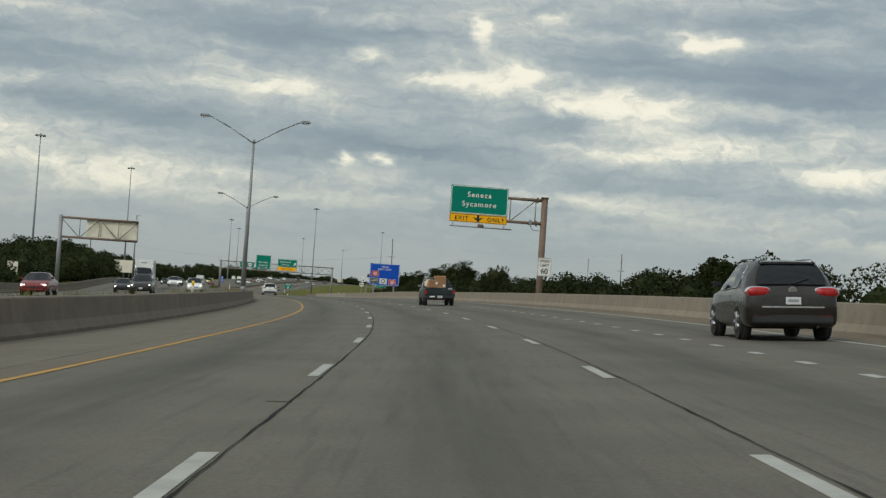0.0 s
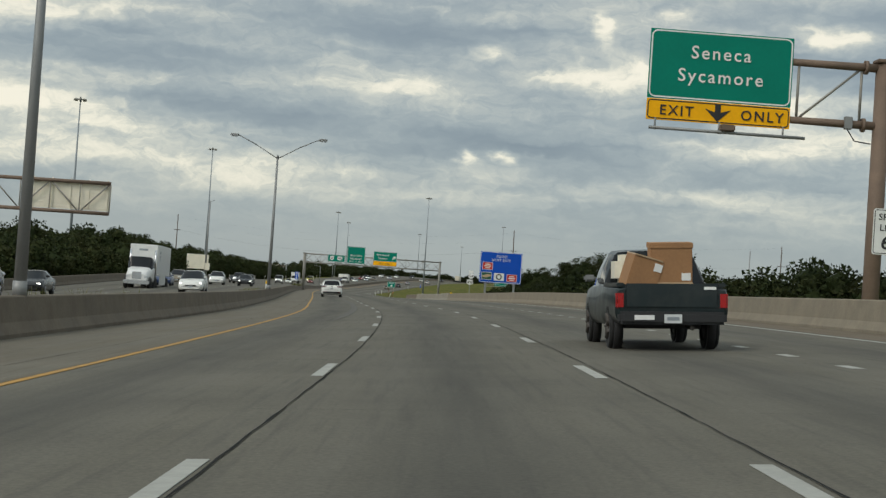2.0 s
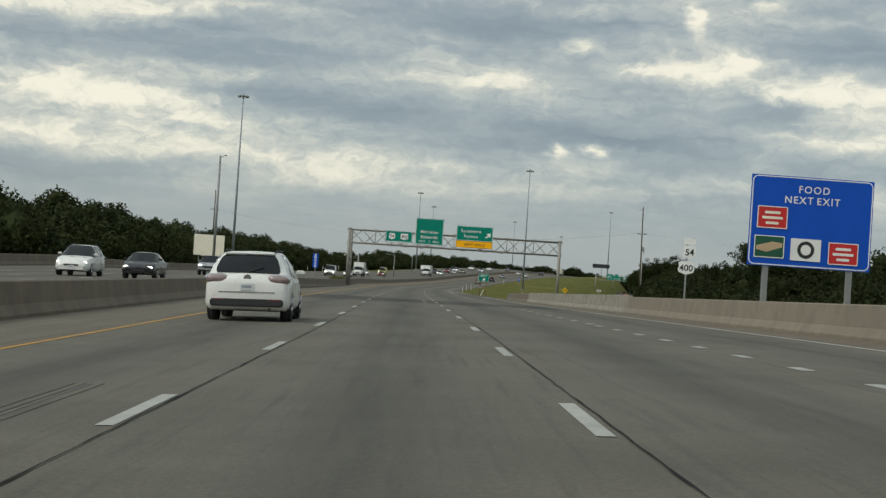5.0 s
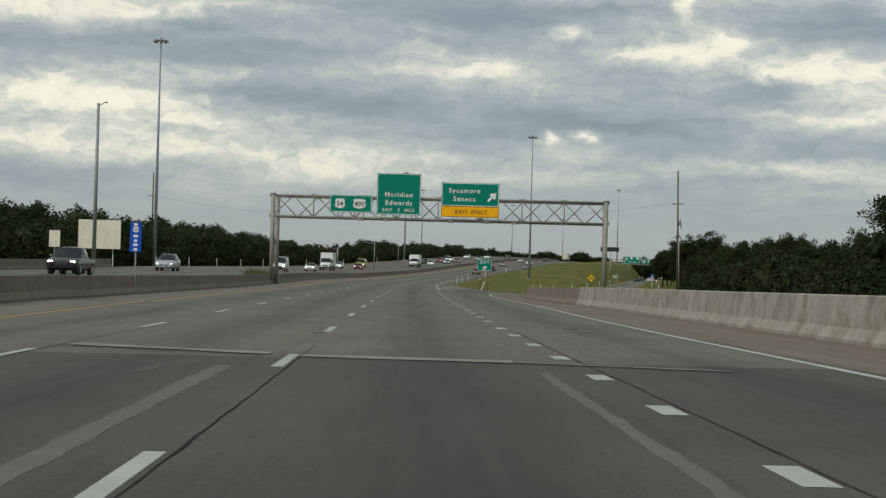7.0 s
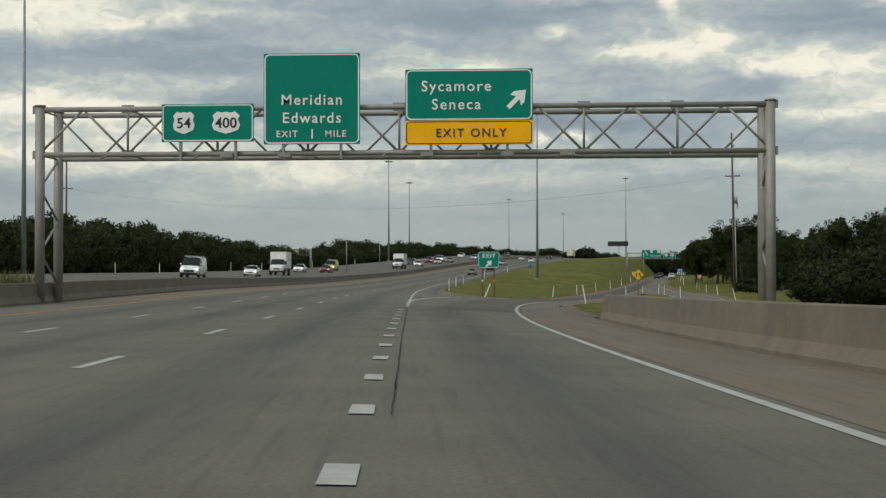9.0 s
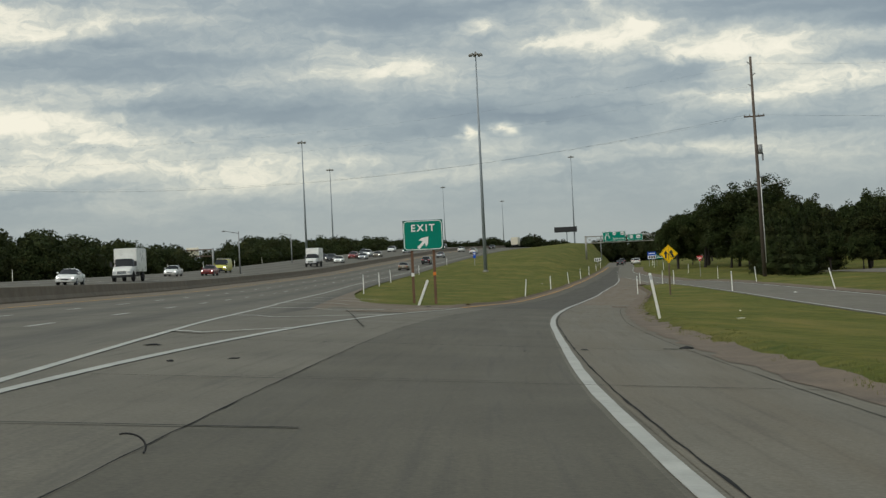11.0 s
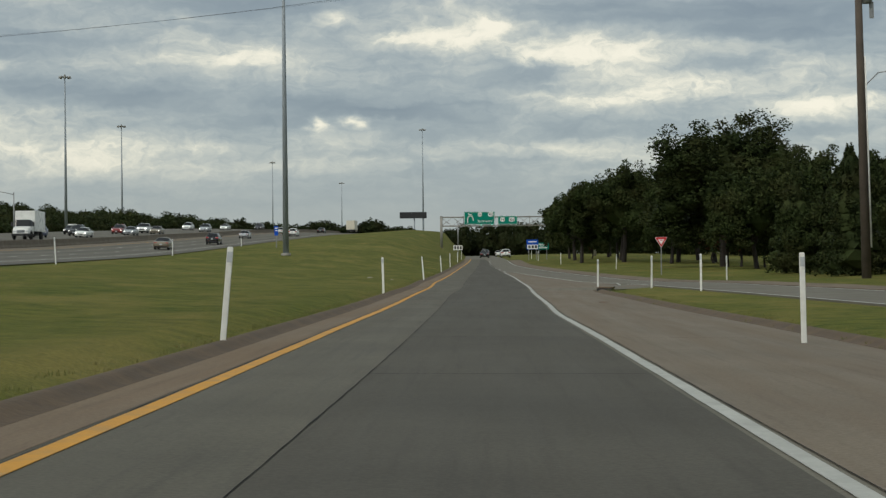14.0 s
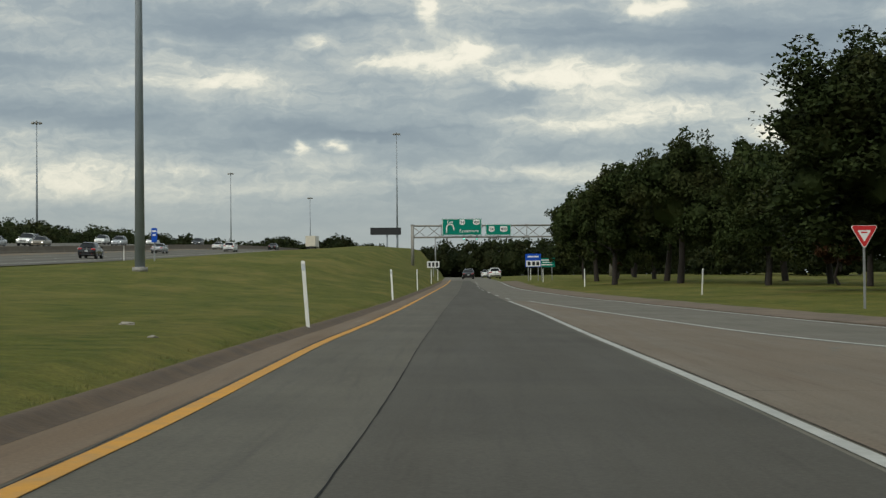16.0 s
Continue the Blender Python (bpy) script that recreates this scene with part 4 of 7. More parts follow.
# tyre marks in the left lane
TYRE_MARK = mat("faint_tyre_mark", (0.098, 0.092, 0.078), 0.85, 0, 0.2, 2, 20)
TYRE_EDGE = mat("tyre_mark_edge", (0.080, 0.075, 0.063), 0.85, 0, 0.2, 2, 20)
mark_at = curve_of((118, -1.30), (138, -1.08), (150, -0.93), (162, -0.80), (172, -0.74), (195, -0.95), (206, -1.06))


def streak(shift, w, side):
    return lambda y: line_a(y) + mark_at(y) + shift + side * w * (0.15 + 0.85 * smooth((y - 122) / 14) * smooth((204 - y) / 24))


for shift, w, material, lift in ((0.0, 0.15, TYRE_MARK, 0.004), (-0.15, 0.020, TYRE_EDGE, 0.006), (-0.04, 0.016, TYRE_EDGE, 0.006), (0.14, 0.024, TYRE_EDGE, 0.006)):
    ribbon("tyre_mark", 122, 204, streak(shift, w, -1), streak(shift, w, 1), material, lift, 0.7, 1, highway, 0.012, jag=0.008)
ribbon("tyre_mark", 271, 284, off(line_c, -0.60), off(line_c, -0.46), TYRE_MARK, 0.006, 0.4, 1, highway, 0.012, jag=0.02)
ribbon("tyre_mark", 271, 284, off(line_a, 2.92), off(line_a, 3.14), TYRE_MARK, 0.006, 0.4, 1, highway, 0.012, jag=0.02)

# ---------------------------------------------------------------- kerbs along the turf
def kerb(name, line, side, y0, y1, label):
    run = thing(name, Matrix.Identity(4), label, "kerb", kind="structure")
    y = y0
    while y < y1 - 0.5:
        ye = min(y + 6, y1)
        bm = bmesh.new()
        prof = [(0.04, -0.05), (0.06, 0.008), (0.15, 0.024), (0.22, 0.058), (0.29, 0.090), (0.36, 0.100), (0.43, 0.092), (0.46, -0.05)]
        rings = []
        for yy in np.linspace(y + 0.001, ye - 0.001, 4):
            bx = line(yy)
            bz = height(bx, yy)
            rings.append([bm.verts.new((bx + side * a, yy, bz + b)) for a, b in prof])
        for a, b in zip(rings[:-1], rings[1:]):
            for i in range(len(prof) - 1):
                bm.faces.new((a[i], a[i + 1], b[i + 1], b[i]))
        bm.faces.new(rings[0]); bm.faces.new(rings[-1][::-1])
        bmesh.ops.recalc_face_normals(bm, faces=bm.faces)
        part("kerb_stone", bm, M["curb"], run, smooth=True)
        y = ye


kerb("kerb", off(ramp_l, -0.66), -1, 486, 760, "low rounded soil-stained concrete kerb beside turf")
kerb("kerb", off(verge_r, -0.05), 1, 505, 577, "low rounded soil-stained concrete kerb beside turf")


# stains and worn patches
def stain(x, y, rx, ry, parent, seed, material):
    rnd = random.Random(seed)
    bm = bmesh.new()
    n = 26
    ph = [rnd.uniform(0, 6.28) for _ in range(3)]
    c = bm.verts.new((x, y, height(x, y) + 0.009))
    ring = []
    for k in range(n):
        a = 2 * math.pi * k / n
        r = 1 + 0.18 * math.sin(2 * a + ph[0]) + 0.12 * math.sin(5 * a + ph[1]) + 0.08 * math.sin(9 * a + ph[2])
        xx, yy = x + rx * r * math.cos(a), y + ry * r * math.sin(a)
        ring.append(bm.verts.new((xx, yy, height(xx, yy) + 0.009)))
    for k in range(n):
        bm.faces.new((c, ring[k], ring[(k + 1) % n]))
    skirt = [bm.verts.new(v.co - Vector((0, 0, 0.03))) for v in ring]
    for k in range(n):
        bm.faces.new((ring[k], skirt[k], skirt[(k + 1) % n], ring[(k + 1) % n]))
    part("road_stain", bm, material, parent)


STAIN = mat("dark_road_stain", (0.070, 0.065, 0.054), 0.9, 0, 0.35, 2.5, 20)
for x, y, rx, ry, k in ((2.6, 71.2, 0.10, 0.35, 3), (2.4, 73.5, 0.07, 0.2, 4), (-13.4, 279, 0.12, 0.7, 10), (-12.5, 283, 0.10, 0.6, 11), (-14.73, 330.9, 0.33, 0.33, 31), (-12.47, 295.4, 0.09, 0.22, 32), (-7.64, 301.9, 0.15, 0.3, 33), (-7.36, 299.25, 0.14, 0.25, 34), (-0.4, 14.95, 0.11, 0.05, 35), (-11.9, 470, 0.2, 0.15, 12), (-13.0, 498.6, 0.12, 0.1, 13)):
    stain(x, y, rx, ry, highway if y < 400 else ramp, k, STAIN)
stain(-13.62, 431.0, 0.05, 0.22, ramp, 21, M["tar"])
stain(-12.1, 432.2, 0.16, 0.12, ramp, 22, M["tar"])
# small oil drips along the ramp lane
OIL = mat("oil_drip_stain", (0.034, 0.032, 0.028), 0.85, 0, 0.3, 2.5, 20)
ro = random.Random(31)
for _ in range(9):
    y = ro.uniform(402, 470)
    stain(ramp_joint(y) + ro.uniform(0.6, 2.6), y, ro.uniform(0.015, 0.035), ro.uniform(0.03, 0.1), ramp, ro.randrange(999), OIL)


# ================================================================ signs and gantries
def stand(x, y, z=None, yaw=0.0):
    return pose(x, y, height(x, y) if z is None else z, 0, 0, yaw)


def sign_face(parent, w, h, x, z, y, material, name="panel", border=None, r=0.12, line=0.045, inset=0.03, thick=0.05, corners=False):
    """A sign sheet with rounded border, seen from -y; x, z: its centre."""
    p_ = part(name, plate_bm(rrect_pts(w, h, 0.02 if corners else r), y, y + thick, x, z), material, parent)
    if border is not None:
        part("border", ring_bm(rrect_pts(w - 2 * inset, h - 2 * inset, r), rrect_pts(w - 2 * inset - 2 * line, h - 2 * inset - 2 * line, max(0.02, r - line)), y - 0.006, y + 0.004, x, z), border, p_)
    return p_


def shield(parent, x, z, size, y, number, wide=1.0):
    """A route shield with its number."""
    s, w = size / 2, size / 2 * wide
    pts = [(-0.62 * w, s), (-0.3 * w, 0.9 * s), (0, 0.98 * s), (0.3 * w, 0.9 * s), (0.62 * w, s), (0.95 * w, 0.62 * s), (0.82 * w, 0.3 * s), (0.98 * w, -0.2 * s), (0.85 * w, -0.62 * s), (0.4 * w, -0.85 * s), (0, -s), (-0.4 * w, -0.85 * s), (-0.85 * w, -0.62 * s), (-0.98 * w, -0.2 * s), (-0.82 * w, 0.3 * s), (-0.95 * w, 0.62 * s)]
    sh = part("route_shield", plate_bm(pts, y - 0.012, y + 0.004, x, z), M["white"], parent)
    letters(number, size * 0.46, x, z - size * 0.23, y - 0.018, M["black"], sh, bold=0.02)
    return sh


def fixture_rail(parent, x0, x1, z, y, hang):
    """The lamp rail on short arms under an overhead sign."""
    bm = tube((x0, y, z), (x1, y, z), 0.05, n=8)
    r = part("lamp_rail", bm, M["steel"], parent)
    for k in (0.08, 0.5, 0.92):
        x = x0 + (x1 - x0) * k
        part("rail_arm", add_tube(tube((x, y, z), (x, y + hang, z + 0.1), 0.035, n=6), (x, y + hang, z + 0.1), (x, y + hang, z + 0.45), 0.03, n=6), M["steel"], r)
    for k in ((0.5,) if x1 - x0 < 6 else (0.3, 0.7)):
        x = x0 + (x1 - x0) * k
        part("sign_lamp", boxm(x - 0.22, x + 0.22, y - 0.16, y + 0.16, z + 0.04, z + 0.24, bevel=0.03), M["rust"], r)


def cantilever_sign():
    x, y = 15.05, 121.4
    g = 1.4
    s = thing("cantilever_sign", pose(0, y, 0, 0, 0, 4), "green and amber overhead exit sign on a brown steel cantilever post", "road sign")
    part("post", tube((x, 0, g - 2.5), (x, 0, 10.0), 0.27, 0.25, 16), M["rust"], s, "brown weathering-steel post")
    part("post_cap", boxm(x - 0.29, x + 0.29, -0.29, 0.29, 9.95, 10.07, bevel=0.03), M["rust"], s)
    for z in (9.80, 7.98):
        part("chord", tube((12.0, 0, z), (x, 0, z), 0.11, 0.14, 10), M["rust"], s)
        part("flange", tube((x - 0.62, 0, z), (x - 0.52, 0, z), 0.22, n=12), M["rust"], s)
        part("back_chord", tube((7.7, 0.22, z), (12.2, 0.22, z), 0.08, n=8), M["rust"], s)
    part("strut", tube((12.35, 0, 7.98), (12.35, 0, 9.8), 0.045, n=8), M["steel_old"], s)
    part("strut", tube((14.35, 0, 7.98), (14.35, 0, 9.8), 0.045, n=8), M["steel_old"], s)
    part("brace", tube((12.4, 0, 8.05), (14.3, 0, 9.72), 0.04, n=8), M["steel_old"], s)
    part("cable_loop", add_tube(tube((13.9, -0.1, 7.9), (14.2, -0.12, 7.45), 0.02, n=5), (14.2, -0.12, 7.45), (14.75, -0.05, 7.4), 0.02, n=5), M["plastic"], s)
    part("junction_box", boxm(13.85, 14.1, -0.2, -0.02, 7.8, 8.2, bevel=0.02), M["steel"], s)
    cx = 9.86
    gp = sign_face(s, 4.52, 2.17, cx, 9.43, -0.12, M["green"], "panel", M["white"], 0.2, corners=True)
    yp = sign_face(s, 4.52, 0.66, cx, 8.0, -0.12, M["yellow"], "exit_only_panel", M["black"], 0.12, 0.035, corners=True)
    letters("Seneca", 0.40, cx - 0.02, 9.66, -0.14, M["white"], gp, space=1.22)
    letters("Sycamore", 0.40, cx, 8.93, -0.14, M["white"], gp, space=1.22)
    letters("EXIT", 0.31, cx - 1.32, 7.84, -0.14, M["black"], yp, space=1.25)
    letters("ONLY", 0.31, cx + 1.38, 7.84, -0.14, M["black"], yp, space=1.25)
    part("down_arrow", plate_bm([(-0.09, 0.28), (0.09, 0.28), (0.09, 0.02), (0.40, 0.12), (0, -0.27), (-0.40, 0.12), (-0.09, 0.02)], -0.135, -0.11, cx - 0.02, 8.0), M["black"], yp)
    fixture_rail(s, 7.5, 12.3, 7.28, -1.3, 1.15)
    sl = thing("speed_limit_sign", pose(15.14, y - 0.42, 4.6, 0, 0, 4), "white speed limit sign clamped to the brown sign post", "road sign")
    f = sign_face(sl, 1.10, 1.40, 0, 0, 0, M["white"], "panel", M["black"], 0.08, 0.022, 0.03, 0.02)
    letters("SPEED", 0.19, 0, 0.36, -0.012, M["black"], f, space=1.1)
    letters("LIMIT", 0.19, 0, 0.03, -0.012, M["black"], f, space=1.1)
    letters("60", 0.40, 0, -0.52, -0.012, M["black"], f, bold=0.03)
    part("clamp", boxm(-0.2, 0.2, 0.02, 0.16, -0.45, -0.35), M["steel"], sl)
    part("clamp", boxm(-0.2, 0.2, 0.02, 0.16, 0.35, 0.45), M["steel"], sl)


cantilever_sign()


def food_sign():
    cx, y = 5.72, 249.3
    s = thing("service_sign", pose(cx, y, 0, 0, 0, 8), "large blue food services sign on two grey steel legs", "road sign")
    for dx in (-1.62, 1.62):
        g = height(cx + dx, y)
        part("leg", boxm(dx - 0.1, dx + 0.1, 0.05, 0.25, g - 0.3, 6.3), M["steel"], s)
    f = sign_face(s, 4.72, 3.44, 0, 5.2, 0, M["blue"], "panel", M["white"], 0.22, 0.04, corners=True)
    letters("FOOD", 0.27, 0.05, 6.31, -0.02, M["white"], f, space=1.2)
    letters("NEXT", 0.27, -0.52, 5.90, -0.02, M["white"], f, space=1.2)
    letters("EXIT", 0.27, 0.62, 5.90, -0.02, M["white"], f, space=1.2)
    logo = (("red", -1.5, 5.32, 1.16, 0.84), ("leaf_logo", -1.56, 4.2, 1.16, 0.84), ("white", -0.15, 4.16, 1.16, 0.84), ("red", 1.3, 4.1, 1.16, 0.84))
    for key, x, z, w, h in logo:
        base_m = mat("green_logo_plaque", (0.010, 0.085, 0.045), 0.5) if key == "leaf_logo" else M[key]
        p_ = part("logo_plaque", plate_bm(rrect_pts(w, h, 0.04), -0.03, 0.0, x, z), base_m, f)
        part("plaque_edge", ring_bm(rrect_pts(w, h, 0.04), rrect_pts(w - 0.07, h - 0.07, 0.03), -0.036, -0.02, x, z), M["white"], p_)
        if key == "red":
            for dz, ww in ((0.18, 0.6), (-0.02, 0.8), (-0.22, 0.5)):
                part("logo_bar", plate_bm(rrect_pts(ww, 0.10, 0.03), -0.038, -0.03, x, z + dz), M["white"] if x > 0 else M["cream"], p_)
        elif key == "white":
            part("logo_disc", plate_bm([(0.33 * math.cos(a), 0.33 * math.sin(a)) for a in np.linspace(0, 6.283, 24, endpoint=False)], -0.038, -0.03, x, z), M["black"], p_)
            part("logo_disc", plate_bm([(0.2 * math.cos(a), 0.2 * math.sin(a)) for a in np.linspace(0, 6.283, 20, endpoint=False)], -0.042, -0.034, x, z), M["white"], p_)
        else:
            part("logo_bar", plate_bm([(-0.5, -0.12), (-0.1, -0.2), (0.5, 0.0), (0.5, 0.16), (0.1, 0.2), (-0.5, 0.02)], -0.038, -0.03, x, z), M["tape"], p_)


food_sign()


def route_marker():
    x, y = 2.35, 265
    g = height(x, y)
    s = thing("route_marker", pose(x, y, 0), "two stacked white route shields on a thin steel post", "road sign")
    part("post", boxm(-0.04, 0.04, 0, 0.06, g - 0.3, 4.7), M["steel"], s)
    shield(s, 0.12, 4.25, 0.66, -0.01, "54")
    shield(s, 0.0, 3.5, 0.66, -0.01, "400", 1.25)
    part("top_plate", plate_bm(rrect_pts(0.6, 0.3, 0.04), -0.02, 0.0, 0.1, 4.78), M["white"], s)


route_marker()


def truss_gantry(name, x0, x1, y, z0, z1, label, legs, bay=1.75, deep=1.15, material=None, yaw=0.0, ground=None):
    """A box-truss gantry across the road."""
    material = material or M["steel_old"]
    g = thing(name, pose(x0, y, 0, 0, 0, yaw), label, "gantry")
    w = x1 - x0
    for z in (z0, z1):
        for yy in (0, deep):
            part("chord", tube((0, yy, z), (w, yy, z), 0.105, n=10), material, g)
    n = int(round(w / bay))
    for i in range(n + 1):
        x = w * i / n
        if i % 2 == 0:
            part("strut", tube((x, 0, z0), (x, 0, z1), 0.05, n=7), material, g)
            for z in (z0, z1):
                part("gusset", boxm(x - 0.24, x + 0.24, -0.03, 0.03, z - 0.16, z + 0.16), material, g)
                part("cross_tie", tube((x, 0, z), (x, deep, z), 0.04, n=6), material, g)
        if i < n:
            a, b = ((z0, z1) if i % 2 == 0 else (z1, z0))
            part("brace", tube((x, 0, a), (x + w / n, 0, b), 0.05, n=7), material, g)
            part("brace", tube((x, deep, b), (x + w / n, deep, a), 0.045, n=7), material, g)
    for lx in legs:
        for yy in (0, deep):
            gz = (height(x0 + lx, y + yy) if ground is None else ground)
            part("column", tube((lx, yy, gz - 0.4), (lx, yy, z1 + 0.12), 0.19, n=14), material, g)
            part("column_cap", tube((lx, yy, z1 + 0.12), (lx, yy, z1 + 0.18), 0.22, n=14), material, g)
        gz = (height(x0 + lx, y) if ground is None else ground)
        k = 0
        zz = gz + 0.6
        while zz < z0 - 0.8:
            part("column_brace", tube((lx, 0 if k % 2 else deep, zz), (lx, deep if k % 2 else 0, zz + 1.25), 0.05, n=6), material, g)
            zz += 1.25
            k += 1
    return g


def main_gantry():
    y = 397.3
    g = truss_gantry("sign_gantry", -32.2, -4.1, y, 6.55, 8.30, "grey tubular steel truss gantry across the highway", (0.05, 28.05), 1.75, 2.3)
    ox = -32.2

    def face(cx, cz, w, h, label):
        s = thing("overhead_sign", pose(cx, y - 0.35, cz), label, "road sign")
        for dx in (-w * 0.3, w * 0.3):
            part("hanger", boxm(dx - 0.05, dx + 0.05, 0.05, 0.2, 6.55 - cz - 0.25, min(8.6 - cz, h / 2)), M["steel"], s)
        return s
    s = face(-25.49, 7.715, 3.56, 1.45, "green overhead sign with two white route shields")
    f = sign_face(s, 3.56, 1.45, 0, 0, 0, M["green"], "panel", M["white"], 0.15, 0.04, corners=True)
    shield(f, -0.92, 0.0, 0.86, -0.012, "54")
    shield(f, 0.72, 0.0, 0.86, -0.012, "400", 1.3)
    s = face(-21.47, 8.605, 3.70, 3.47, "tall green overhead sign lettered for the next exits")
    f = sign_face(s, 3.70, 3.47, 0, 0, 0, M["green"], "panel", M["white"], 0.2, 0.045, corners=True)
    letters("Meridian", 0.40, 0, -0.23, -0.02, M["white"], f, space=1.18)
    letters("Edwards", 0.40, 0, -0.92, -0.02, M["white"], f, space=1.18)
    letters("EXIT", 0.25, -0.95, -1.46, -0.02, M["white"], f, space=1.2)
    letters("1", 0.36, 0.02, -1.51, -0.02, M["white"], f)
    letters("MILE", 0.25, 0.92, -1.46, -0.02, M["white"], f, space=1.2)
    s = face(-15.47, 8.245, 4.83, 2.87, "green and amber overhead exit-only sign with an arrow")
    f = sign_face(s, 4.83, 1.95, 0, 0.46, 0, M["green"], "panel", M["white"], 0.2, 0.045, corners=True)
    yp = sign_face(s, 4.83, 0.92, 0, -0.975, 0, M["yellow"], "exit_only_panel", M["black"], 0.15, 0.035, corners=True)
    letters("Sycamore", 0.40, -0.48, 0.60, -0.02, M["white"], f, space=1.2)
    letters("Seneca", 0.40, -0.48, -0.09, -0.02, M["white"], f, space=1.2)
    part("arrow", plate_bm(arrow_pts(0.95, 45), -0.02, 0.0, 1.82, 0.29), M["white"], f)
    letters("EXIT", 0.32, -0.72, -1.14, -0.02, M["black"], yp, space=1.2)
    letters("ONLY", 0.32, 0.74, -1.14, -0.02, M["black"], yp, space=1.2)
    for x in np.arange(-29.5, -5, 3.6):
        part("lamp_arm", tube((x - ox, 0, 6.5), (x - ox, -0.9, 6.32), 0.04, n=6), M["steel"], g)
    for x in (-24.6, -22.4, -17.0, -14.0, -11.8):
        part("sign_lamp", boxm(x - ox - 0.25, x - ox + 0.25, -1.1, -0.75, 6.3, 6.5, bevel=0.03), M["steel_old"], g)


main_gantry()


def rear_gantry(name, x0, x1, y, z0, z1, leg, panels, label, bay):
    g = thing(name, pose(0, y, 0), label, "gantry")
    for z in (z0, z1):
        part("chord", tube((x0, 0, z), (x1, 0, z), 0.15, n=10), M["rust"], g, "brown weathered chord")
    n = max(2, int(round((x1 - x0) / bay)))
    for i in range(n):
        a, b = x0 + (x1 - x0) * i / n, x0 + (x1 - x0) * (i + 1) / n
        part("brace", tube((a, 0, z1 if i % 2 == 0 else z0), (b, 0, z0 if i % 2 == 0 else z1), 0.06, n=7), M["steel_old"], g)
        part("strut", tube((b, 0, z0), (b, 0, z1), 0.05, n=7), M["steel_old"], g)
    gz = height(leg, y)
    part("column", tube((leg, 0, gz - 0.4), (leg, 0, z1 + 0.3), 0.28, 0.24, 14), M["steel"], g)
    for a, b, c, d in panels:
        p_ = part("sign_back", boxm(a, b, 0.25, 0.33, c, d), M["cream"], g, "bare cream-coloured back of a sign panel")
        for k in np.linspace(a + 0.25, b - 0.25, max(2, int((b - a) / 1.1))):
            part("stiffener", boxm(k - 0.04, k + 0.04, 0.17, 0.25, c - 0.1, d + 0.3), M["cream"], p_)
        for z in np.arange(c + 0.15, d - 0.05, 0.3):
            part("sheet_rib", boxm(a, b, 0.225, 0.25, z, z + 0.05), M["cream"], p_)


rear_gantry("cantilever_gantry", -35.4, -26.0, 195, 6.25, 8.62, -35.4, [(-32.3, -26.0, 6.45, 8.55)], "grey steel cantilever with bare sign backs over oncoming lanes", 2.3)
rear_gantry("cantilever_gantry", -106.0, -81.8, 788, 8.1, 9.7, -81.8, [(-93.6, -90.2, 7.9, 9.95), (-88.4, -85.3, 8.0, 10.3)], "distant steel gantry with bare sign backs", 1.3)


def far_gantry():
    y = 790
    g = truss_gantry("sign_gantry", 9.0, 37.0, y, 6.9, 8.5, "distant grey steel truss gantry over the ramp", (0.0, 28.0), 2.0, 1.1)
    s = thing("overhead_sign", pose(15.86, y - 0.3, 8.28), "green overhead sign with a turn-around arrow and route shields", "road sign")
    f = sign_face(s, 5.52, 2.32, 0, 0, 0, M["green"], "panel", M["white"], 0.2, 0.05, corners=True)
    shield(f, 0.05, 0.66, 0.8, -0.012, "54")
    shield(f, 2.05, 0.66, 0.8, -0.012, "400", 1.3)
    letters("Sycamore", 0.42, 1.0, -0.72, -0.02, M["white"], f, space=1.15)
    letters("East", 0.36, -1.65, 0.55, -0.02, M["white"], f)
    hook = bmesh.new()
    pts = [(-2.15, -0.85), (-2.15, -0.1)] + [(-1.65 + 0.5 * math.cos(a), -0.1 + 0.5 * math.sin(a)) for a in np.linspace(math.pi, 0, 7)] + [(-1.15, -0.45)]
    for (xa, za), (xb, zb) in zip(pts[:-1], pts[1:]):
        add_tube(hook, (xa, -0.02, za), (xb, -0.02, zb), 0.09, n=6)
    part("turn_arrow", hook, M["white"], f)
    s = thing("overhead_sign", pose(20.97, y - 0.3, 7.87), "small green overhead sign with two route shields", "road sign")
    f = sign_face(s, 3.58, 1.56, 0, 0, 0, M["green"], "panel", M["white"], 0.15, 0.05, corners=True)
    shield(f, -0.95, 0.1, 0.85, -0.012, "54")
    shield(f, 0.75, 0.1, 0.85, -0.012, "400", 1.3)


far_gantry()


def message_board():
    y = 1034
    s = thing("message_board", pose(16.5, y, 0), "dark unlit electronic message board on two steel legs", "road sign")
    part("cabinet", boxm(-4.5, 4.5, 0, 1.0, 15.2, 17.3, bevel=0.06), M["black"], s)
    part("display", boxm(-4.2, 4.2, -0.03, 0.0, 15.45, 17.05), M["plastic"], s)
    for x in (0.4, 3.3):
        part("leg", tube((x, 0.6, 8.0), (x, 0.6, 15.3), 0.22, n=10), M["mast"], s)


message_board()


